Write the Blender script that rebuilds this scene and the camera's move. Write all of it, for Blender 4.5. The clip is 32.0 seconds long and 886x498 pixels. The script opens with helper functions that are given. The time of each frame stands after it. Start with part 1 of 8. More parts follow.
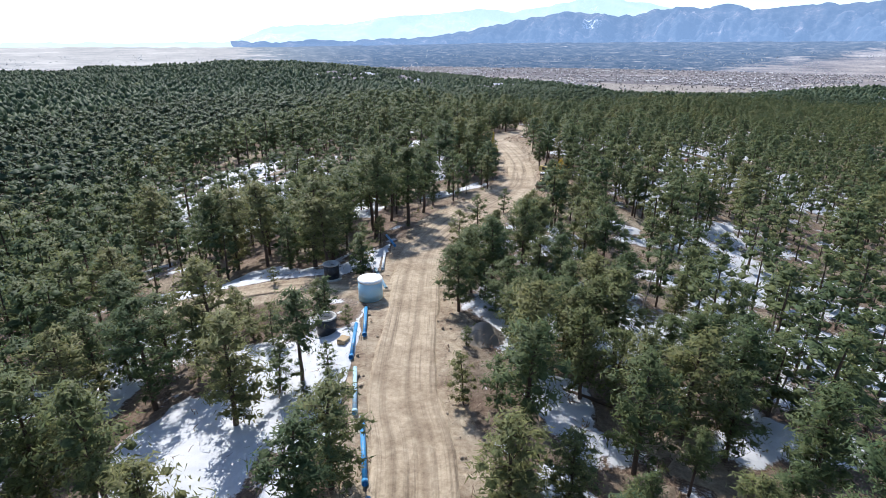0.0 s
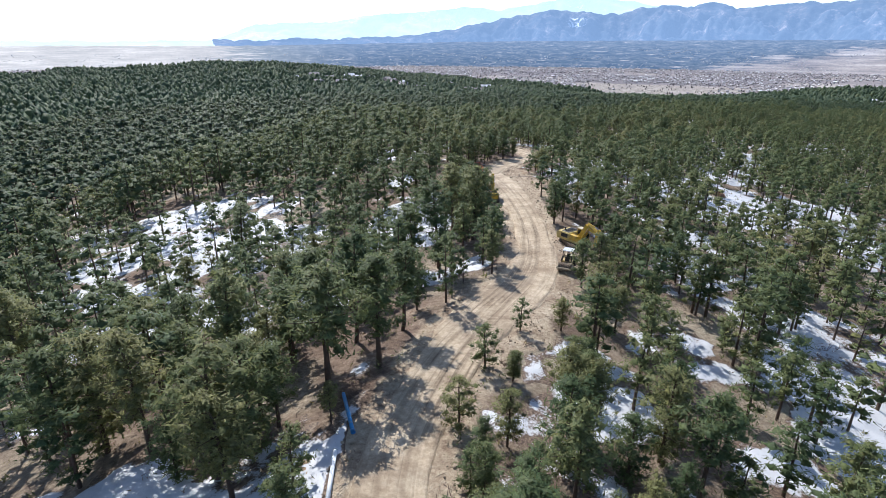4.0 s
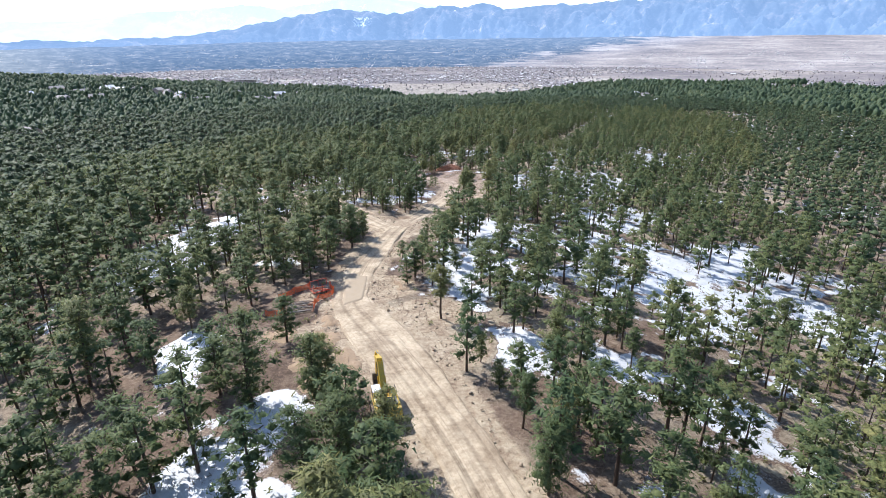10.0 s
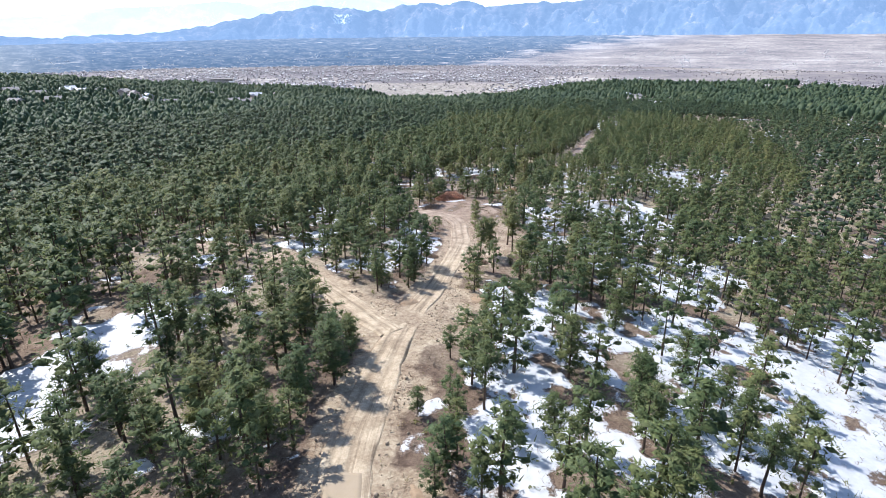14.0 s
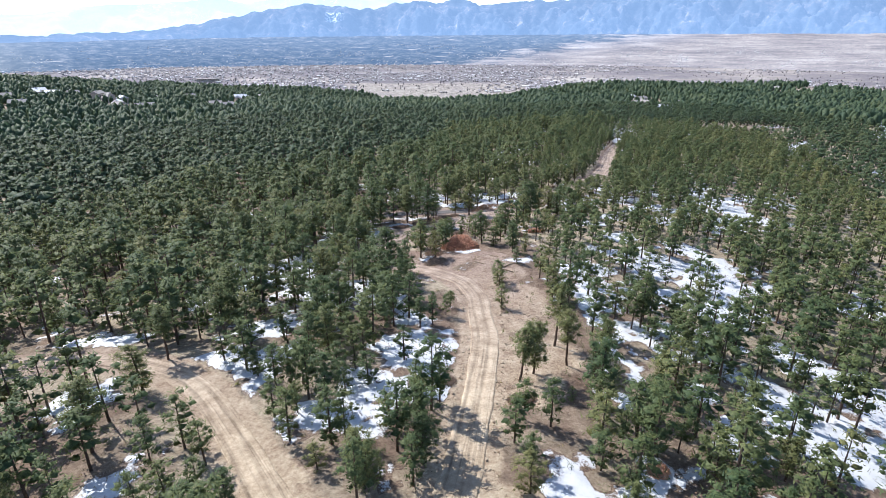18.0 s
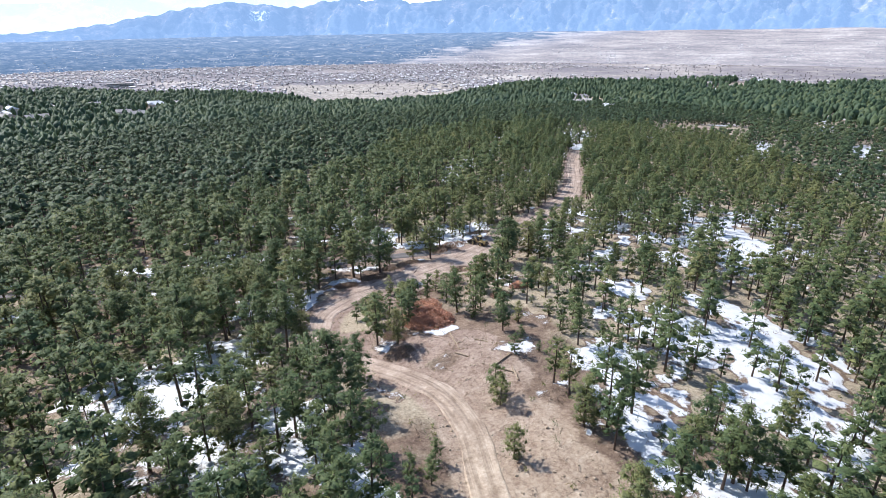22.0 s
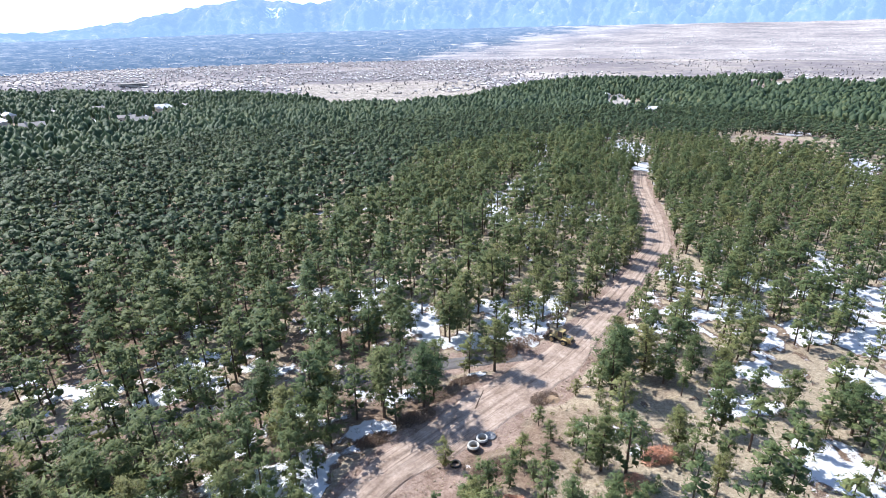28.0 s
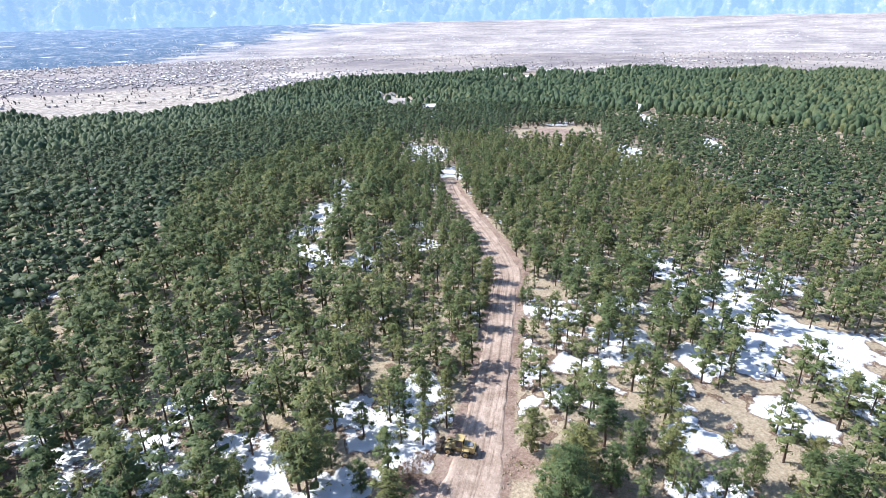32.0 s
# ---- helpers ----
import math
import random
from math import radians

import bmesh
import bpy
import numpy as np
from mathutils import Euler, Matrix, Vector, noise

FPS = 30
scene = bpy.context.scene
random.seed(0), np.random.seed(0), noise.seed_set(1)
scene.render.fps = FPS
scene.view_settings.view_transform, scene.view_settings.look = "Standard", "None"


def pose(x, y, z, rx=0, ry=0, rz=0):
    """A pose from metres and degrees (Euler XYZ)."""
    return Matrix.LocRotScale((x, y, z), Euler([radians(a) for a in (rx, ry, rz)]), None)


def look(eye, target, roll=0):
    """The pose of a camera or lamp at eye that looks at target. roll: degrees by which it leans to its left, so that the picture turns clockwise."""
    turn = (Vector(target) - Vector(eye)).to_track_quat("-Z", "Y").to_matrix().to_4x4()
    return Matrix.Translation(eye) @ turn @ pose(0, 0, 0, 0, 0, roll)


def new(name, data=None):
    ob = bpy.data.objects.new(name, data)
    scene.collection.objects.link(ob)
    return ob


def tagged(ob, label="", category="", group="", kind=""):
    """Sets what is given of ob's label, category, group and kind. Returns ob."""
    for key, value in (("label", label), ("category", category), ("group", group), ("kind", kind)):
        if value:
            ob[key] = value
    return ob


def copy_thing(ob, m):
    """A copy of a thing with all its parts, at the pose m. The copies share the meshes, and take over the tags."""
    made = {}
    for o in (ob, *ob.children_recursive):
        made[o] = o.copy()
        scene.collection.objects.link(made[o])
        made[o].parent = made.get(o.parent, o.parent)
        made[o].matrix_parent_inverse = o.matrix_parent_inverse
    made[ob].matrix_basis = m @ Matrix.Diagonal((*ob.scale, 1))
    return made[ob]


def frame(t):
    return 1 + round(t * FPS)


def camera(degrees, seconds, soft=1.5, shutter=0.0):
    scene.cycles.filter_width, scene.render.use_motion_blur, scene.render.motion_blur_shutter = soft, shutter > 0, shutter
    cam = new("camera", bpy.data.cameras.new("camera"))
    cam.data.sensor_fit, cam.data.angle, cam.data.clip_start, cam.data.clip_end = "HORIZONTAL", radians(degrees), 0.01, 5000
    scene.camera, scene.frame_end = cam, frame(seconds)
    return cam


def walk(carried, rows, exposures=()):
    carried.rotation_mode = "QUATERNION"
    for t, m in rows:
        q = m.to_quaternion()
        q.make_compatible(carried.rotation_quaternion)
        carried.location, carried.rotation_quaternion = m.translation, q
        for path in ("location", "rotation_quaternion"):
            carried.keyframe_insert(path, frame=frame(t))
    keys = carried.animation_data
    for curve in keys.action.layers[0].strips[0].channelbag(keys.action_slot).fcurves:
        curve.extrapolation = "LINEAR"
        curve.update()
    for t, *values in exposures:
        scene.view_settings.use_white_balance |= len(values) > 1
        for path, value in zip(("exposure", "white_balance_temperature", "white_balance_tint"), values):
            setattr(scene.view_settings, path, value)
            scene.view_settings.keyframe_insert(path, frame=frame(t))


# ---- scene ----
# Camera: seconds, place, heading to the right of +y, pitch and roll in degrees
ROWS = [
    (0, 0.00, -0.00, 20.75, 0.00, -20.80, 0.33),
    (0.5, -0.15, 3.78, 21.01, 0.15, -20.90, 0.64),
    (1, -0.26, 7.58, 21.34, 0.21, -20.94, 0.70),
    (1.5, -0.30, 11.40, 21.79, 0.26, -20.94, 0.60),
    (2, -0.30, 15.31, 22.32, 0.33, -20.93, 0.48),
    (2.5, -0.39, 19.26, 22.98, 0.60, -20.99, 0.69),
    (3, -0.35, 23.23, 23.65, 1.14, -21.04, 0.67),
    (3.5, -0.16, 27.28, 24.29, 1.27, -20.99, 0.40),
    (5.5, -0.10, 44.30, 27.26, 4.43, -21.13, 0.46),
    (6, -0.46, 49.43, 27.92, 6.93, -21.16, 0.46),
    (6.5, -0.74, 54.70, 28.56, 8.92, -21.16, 0.43),
    (7, -0.93, 60.18, 29.15, 9.75, -21.17, 0.43),
    (7.5, -0.97, 65.80, 29.59, 10.28, -21.18, 0.43),
    (8, -0.91, 71.44, 29.81, 10.70, -21.20, 0.42),
    (8.5, -0.64, 77.13, 29.96, 10.95, -21.21, 0.42),
    (9, -0.25, 82.69, 30.08, 13.28, -21.17, 0.30),
    (9.5, 0.17, 88.26, 30.22, 19.67, -21.11, -0.17),
    (10, 0.74, 93.89, 30.36, 22.12, -21.10, -0.31),
    (10.5, 1.56, 99.48, 30.52, 22.62, -21.11, -0.32),
    (11, 2.58, 105.00, 30.67, 22.96, -21.12, -0.25),
    (11.5, 3.75, 110.42, 30.74, 23.25, -21.15, -0.24),
    (12, 5.07, 115.83, 30.86, 23.56, -21.17, -0.24),
    (12.5, 6.52, 121.14, 31.05, 23.75, -21.22, -0.14),
    (13, 8.03, 126.39, 31.32, 23.90, -21.27, -0.17),
    (13.5, 9.56, 131.58, 31.64, 24.00, -21.29, -0.16),
    (14, 11.16, 136.80, 32.01, 24.09, -21.33, -0.10),
    (14.5, 12.84, 142.10, 32.40, 24.20, -21.36, -0.08),
    (16.5, 21.17, 164.56, 32.91, 24.64, -21.45, 0.12),
    (17, 23.20, 170.45, 32.84, 24.70, -21.46, 0.12),
    (17.5, 25.20, 176.34, 32.75, 24.76, -21.46, 0.09),
    (18, 27.12, 182.19, 32.65, 24.84, -21.46, 0.01),
    (18.5, 29.02, 187.96, 32.57, 24.90, -21.47, 0.10),
    (19, 30.88, 193.57, 32.53, 24.94, -21.52, 0.03),
    (19.5, 32.74, 198.98, 32.53, 24.96, -21.59, 0.03),
    (20, 34.60, 204.17, 32.62, 27.83, -21.61, -0.09),
    (20.5, 36.38, 209.13, 32.71, 30.39, -21.61, -0.35),
    (21, 38.20, 213.91, 32.80, 30.92, -21.63, -0.43),
    (21.5, 40.11, 218.59, 32.84, 31.26, -21.62, -0.46),
    (22, 42.08, 223.16, 32.87, 31.45, -21.63, -0.47),
    (22.5, 44.08, 227.59, 32.89, 30.29, -21.64, -0.49),
    (23, 46.07, 231.90, 32.90, 28.94, -21.65, -0.44),
    (23.5, 47.92, 236.28, 32.95, 27.38, -21.67, -0.27),
    (24, 49.70, 240.72, 33.10, 25.19, -21.69, -0.09),
    (24.5, 51.42, 245.07, 33.26, 24.05, -21.72, 0.01),
    (25, 53.09, 249.38, 33.46, 22.79, -21.73, 0.02),
    (25.5, 54.71, 253.68, 33.66, 22.33, -21.75, 0.05),
    (27.5, 60.44, 271.34, 35.17, 26.74, -21.99, -0.88),
    (28, 61.75, 276.11, 35.27, 29.67, -22.06, -0.96),
    (28.5, 63.08, 280.93, 35.36, 32.93, -22.14, -1.02),
    (29, 64.53, 285.77, 35.48, 36.47, -22.22, -1.04),
    (29.5, 66.18, 290.54, 35.62, 39.66, -22.28, -1.07),
    (30, 68.11, 295.25, 35.76, 42.04, -22.36, -1.12),
    (30.5, 70.27, 299.83, 35.88, 44.78, -22.42, -1.20),
    (31, 72.65, 304.31, 35.93, 48.33, -22.50, -1.22),
    (31.5, 75.25, 308.73, 35.92, 51.20, -22.57, -1.21),
    (32, 77.94, 313.11, 35.89, 53.59, -22.64, -1.08),
]


def aim(x, y, z, heading, pitch, roll):
    a, b = radians(heading), radians(pitch)
    way = Vector((math.sin(a) * math.cos(b), math.cos(a) * math.cos(b), math.sin(b)))
    return look(Vector((x, y, z)), Vector((x, y, z)) + way, roll)


cam = camera(78.7, 32.0, soft=0.65)
walk(cam, [(t, aim(*row)) for t, *row in ROWS], [(0, 0.32), (3, 0.34), (7, 0.55), (13, 0.68), (19, 0.62), (25, 0.86), (32, 1.04)])

# ---- world, sun, exposure ----
SUN_AZ, SUN_EL = -23.0, 45.0
world = bpy.data.worlds.new("sky")
scene.world = world
world.use_nodes = True
wn = world.node_tree.nodes
sky = wn.new("ShaderNodeTexSky")
sky.sky_type = "NISHITA"
sky.sun_disc = False
sky.sun_elevation = radians(SUN_EL)
sky.sun_rotation = radians(SUN_AZ)
sky.altitude = 2000
sky.dust_density = 2.2
sky.ozone_density = 1.6
wn["Background"].inputs["Strength"].default_value = 0.15
world.node_tree.links.new(sky.outputs["Color"], wn["Background"].inputs["Color"])
sun = new("sun", bpy.data.lights.new("sun", "SUN"))
sun.data.energy = 4.2
sun.data.angle = radians(0.53)
sun.data.color = (1.0, 0.985, 0.965)
a, b = radians(SUN_AZ), radians(SUN_EL)
sun.matrix_world = look((60, 150, 200), Vector((60, 150, 200)) - Vector((math.sin(a) * math.cos(b), math.cos(a) * math.cos(b), math.sin(b))) * 10)


# ---- materials ----
def nodes_of(name):
    m = bpy.data.materials.new(name)
    m.use_nodes = True
    t = m.node_tree
    return m, t.nodes, t.links, t.nodes["Principled BSDF"]


def ramp(n, stops):
    r = n.new("ShaderNodeValToRGB")
    e = r.color_ramp.elements
    while len(e) < len(stops):
        e.new(0.5)
    for el, (p, c) in zip(e, stops):
        el.position, el.color = p, (*c, 1)
    return r


def noise_node(n, l, scale, detail=5.0, rough=0.6, coord=None):
    t = n.new("ShaderNodeTexNoise")
    t.inputs["Scale"].default_value, t.inputs["Detail"].default_value, t.inputs["Roughness"].default_value = scale, detail, rough
    if coord is not None:
        l.new(coord, t.inputs["Vector"])
    return t


def mix_rgb(n, l, fac, a, b, mode="MIX"):
    m = n.new("ShaderNodeMix")
    m.data_type, m.blend_type = "RGBA", mode
    for sock, v in ((m.inputs[0], fac), (m.inputs[6], a), (m.inputs[7], b)):
        if isinstance(v, (int, float)):
            sock.default_value = v
        elif isinstance(v, tuple):
            sock.default_value = (*v, 1)
        else:
            l.new(v, sock)
    return m.outputs[2]


def maths(n, l, op, a, b=0.0, c=0.0, clamp=False):
    m = n.new("ShaderNodeMath")
    m.operation, m.use_clamp = op, clamp
    for sock, v in zip(m.inputs, (a, b, c)):
        if isinstance(v, (int, float)):
            sock.default_value = v
        else:
            l.new(v, sock)
    return m.outputs[0]


def bump(n, l, bsdf, height, strength=0.5, dist=0.05):
    b_ = n.new("ShaderNodeBump")
    b_.inputs["Strength"].default_value, b_.inputs["Distance"].default_value = strength, dist
    l.new(height, b_.inputs["Height"])
    l.new(b_.outputs[0], bsdf.inputs["Normal"])


def object_coord(n):
    return n.new("ShaderNodeTexCoord").outputs["Object"]


def attr(n, name):
    a_ = n.new("ShaderNodeAttribute")
    a_.attribute_name = name
    return a_.outputs["Fac"]


def simple(name, colour, rough=0.6, metal=0.0, vary=0.25, scale=3.0, dirt=None, bumpy=0.0):
    """Plain material with blotches, grain and, if given, dirt of a second colour."""
    m, n, l, p = nodes_of(name)
    co = object_coord(n)
    big, fine = noise_node(n, l, scale, 4, 0.6, co), noise_node(n, l, scale * 11, 3, 0.6, co)
    dark, light = tuple(c * (1 - vary) for c in colour), tuple(min(1, c * (1 + vary)) for c in colour)
    col = mix_rgb(n, l, big.outputs[0], dark, light)
    col = mix_rgb(n, l, 0.35, col, mix_rgb(n, l, fine.outputs[0], dark, light))
    if dirt:
        r = ramp(n, [(0.5, (0, 0, 0)), (0.66, (1, 1, 1))])
        l.new(noise_node(n, l, scale * 1.7, 6, 0.7, co).outputs[0], r.inputs[0])
        col = mix_rgb(n, l, maths(n, l, "MULTIPLY", r.outputs[0], 0.7), col, dirt)
    l.new(col, p.inputs["Base Color"])
    p.inputs["Roughness"].default_value, p.inputs["Metallic"].default_value = rough, metal
    if bumpy:
        bump(n, l, p, fine.outputs[0], bumpy, 0.03)
    return m


def needle_material(name, dark, light, warm, thin=0.45, play=1.0):
    """Foliage whose hue runs from dark green to olive from tree to tree, and varies a little from spray to spray."""
    m, n, l, p = nodes_of(name)
    geo = n.new("ShaderNodeNewGeometry")
    oi = n.new("ShaderNodeObjectInfo")
    tree = maths(n, l, "ADD", attr(n, "tint"), maths(n, l, "MULTIPLY", oi.outputs["Random"], maths(n, l, "SUBTRACT", 1.0, attr(n, "own"))))
    spray = maths(n, l, "MULTIPLY_ADD", geo.outputs["Random Per Island"], 0.5 * play, -0.25 * play)
    col = ramp(n, [(0.0, dark), (0.55, light), (1.0, warm)])
    l.new(maths(n, l, "ADD", tree, spray, clamp=True), col.inputs[0])
    co = object_coord(n)
    tuft = ramp(n, [(0.36, tuple(1 - c * play for c in (0.44, 0.42, 0.40))), (0.5, (1.0, 1.0, 1.0)), (0.64, tuple(1 + c * play for c in (0.42, 0.40, 0.28)))])
    l.new(noise_node(n, l, 3.2, 3, 0.75, co).outputs[0], tuft.inputs[0])
    col = mix_rgb(n, l, 1.0, mix_rgb(n, l, 1.0, col.outputs[0], mix_rgb(n, l, noise_node(n, l, 0.8, 3, 0.6, co).outputs[0], (0.74, 0.76, 0.78), (1.24, 1.22, 1.15)), "MULTIPLY"), tuft.outputs[0], "MULTIPLY")
    l.new(col, p.inputs["Base Color"])
    p.inputs["Roughness"].default_value = 0.6
    p.inputs["Specular IOR Level"].default_value = 0.25
    tr = n.new("ShaderNodeBsdfTranslucent")
    l.new(mix_rgb(n, l, 0.35, col, warm), tr.inputs["Color"])
    ms = n.new("ShaderNodeMixShader")
    ms.inputs[0].default_value = thin
    l.new(p.outputs[0], ms.inputs[1])
    l.new(tr.outputs[0], ms.inputs[2])
    l.new(ms.outputs[0], n["Material Output"].inputs["Surface"])
    return m


NEEDLES = needle_material("pine_needles", (0.084, 0.134, 0.064), (0.158, 0.192, 0.082), (0.255, 0.250, 0.108))
# bluer needles: haze over distant trees is painted into the base colour
HAZED_NEEDLES = needle_material("blue_green_conifer_needles", (0.066, 0.112, 0.070), (0.118, 0.164, 0.086), (0.205, 0.218, 0.104), play=0.8)
DRY_BRUSH = needle_material("dry_red_brush", (0.40, 0.21, 0.15), (0.66, 0.40, 0.31), (0.60, 0.37, 0.27))
GREY_TWIGS = needle_material("bare_grey_twigs", (0.20, 0.145, 0.12), (0.36, 0.285, 0.245), (0.30, 0.20, 0.15))
BARE_CROWN = needle_material("bare_town_trees", (0.075, 0.062, 0.07), (0.16, 0.135, 0.145), (0.06, 0.075, 0.06))
STRAW = needle_material("dry_straw", (0.20, 0.16, 0.08), (0.42, 0.35, 0.20), (0.34, 0.25, 0.13))
BARK = simple("pine_bark", (0.095, 0.062, 0.045), 0.9, vary=0.4, scale=2.0, bumpy=0.6)
DEADWOOD = simple("grey_deadwood", (0.23, 0.20, 0.17), 0.85, vary=0.3, scale=2.0, bumpy=0.5)


def soil_hue(n, l, col, foot=(0.78, 0.72, 0.72)):
    """Yellow-tan earth on the ridge top, greyer pink-brown earth at its foot."""
    sep = n.new("ShaderNodeSeparateXYZ")
    l.new(object_coord(n), sep.inputs[0])
    mr = n.new("ShaderNodeMapRange")
    mr.interpolation_type = "SMOOTHSTEP"
    mr.inputs["From Min"].default_value, mr.inputs["From Max"].default_value = 215, 320
    l.new(sep.outputs[1], mr.inputs["Value"])
    return mix_rgb(n, l, 1.0, col, mix_rgb(n, l, mr.outputs[0], (1.0, 0.955, 0.83), foot), "MULTIPLY")


def ground_material():
    m, n, l, p = nodes_of("forest_floor")
    co = object_coord(n)
    bare, far = attr(n, "bare"), attr(n, "plain")
    big, mid, fine = noise_node(n, l, 0.035, 5, 0.6, co), noise_node(n, l, 0.25, 8, 0.72, co), noise_node(n, l, 1.9, 8, 0.75, co)
    duff = ramp(n, [(0.36, (0.050, 0.030, 0.020)), (0.46, (0.135, 0.088, 0.062)), (0.55, (0.225, 0.158, 0.115)), (0.66, (0.40, 0.32, 0.24))])
    l.new(maths(n, l, "ADD", maths(n, l, "MULTIPLY", mid.outputs[0], 0.6), maths(n, l, "MULTIPLY", fine.outputs[0], 0.4)), duff.inputs[0])
    grass = ramp(n, [(0.34, (0.22, 0.175, 0.12)), (0.5, (0.37, 0.31, 0.225)), (0.66, (0.54, 0.47, 0.36))])
    l.new(fine.outputs[0], grass.inputs[0])
    gmask = ramp(n, [(0.46, (0, 0, 0)), (0.60, (1, 1, 1))])
    l.new(maths(n, l, "ADD", big.outputs[0], maths(n, l, "MULTIPLY", attr(n, "grassy"), 0.17)), gmask.inputs[0])
    col = mix_rgb(n, l, maths(n, l, "MULTIPLY", gmask.outputs[0], 0.8), duff.outputs[0], grass.outputs[0])
    soil = ramp(n, [(0.35, (0.12, 0.08, 0.06)), (0.43, (0.28, 0.21, 0.165)), (0.52, (0.43, 0.355, 0.29)), (0.64, (0.60, 0.525, 0.45))])
    l.new(maths(n, l, "ADD", maths(n, l, "MULTIPLY", mid.outputs[0], 0.5), maths(n, l, "MULTIPLY", fine.outputs[0], 0.5)), soil.inputs[0])
    edge = maths(n, l, "ADD", bare, maths(n, l, "MULTIPLY", maths(n, l, "SUBTRACT", mid.outputs[0], 0.5), 0.9))
    em = ramp(n, [(0.35, (0, 0, 0)), (0.6, (1, 1, 1))])
    l.new(edge, em.inputs[0])
    col = mix_rgb(n, l, em.outputs[0], col, soil_hue(n, l, soil.outputs[0], (0.66, 0.58, 0.58)))
    # the valley: dry grassland, fields and distant woods
    pn, pf = noise_node(n, l, 0.003, 6, 0.6, co), noise_node(n, l, 0.10, 6, 0.75, co)
    fields = ramp(n, [(0.38, (0.13, 0.115, 0.13)), (0.48, (0.20, 0.175, 0.185)), (0.56, (0.30, 0.26, 0.245)), (0.64, (0.52, 0.47, 0.42))])
    l.new(maths(n, l, "ADD", maths(n, l, "MULTIPLY", pn.outputs[0], 0.6), maths(n, l, "MULTIPLY", pf.outputs[0], 0.4)), fields.inputs[0])
    lea = ramp(n, [(0.40, (0.15, 0.13, 0.12)), (0.50, (0.30, 0.26, 0.225)), (0.60, (0.48, 0.43, 0.38))])
    l.new(pf.outputs[0], lea.inputs[0])
    lk = ramp(n, [(0.40, (0, 0, 0)), (0.52, (1, 1, 1))])
    l.new(maths(n, l, "MULTIPLY", attr(n, "meadow"), maths(n, l, "ADD", noise_node(n, l, 0.010, 6, 0.7, co).outputs[0], 0.04)), lk.inputs[0])
    col = mix_rgb(n, l, far, col, mix_rgb(n, l, lk.outputs[0], fields.outputs[0], lea.outputs[0]))
    l.new(col, p.inputs["Base Color"])
    p.inputs["Roughness"].default_value = 0.95
    bump(n, l, p, maths(n, l, "ADD", fine.outputs[0], mid.outputs[0]), 1.0, 0.25)
    return m


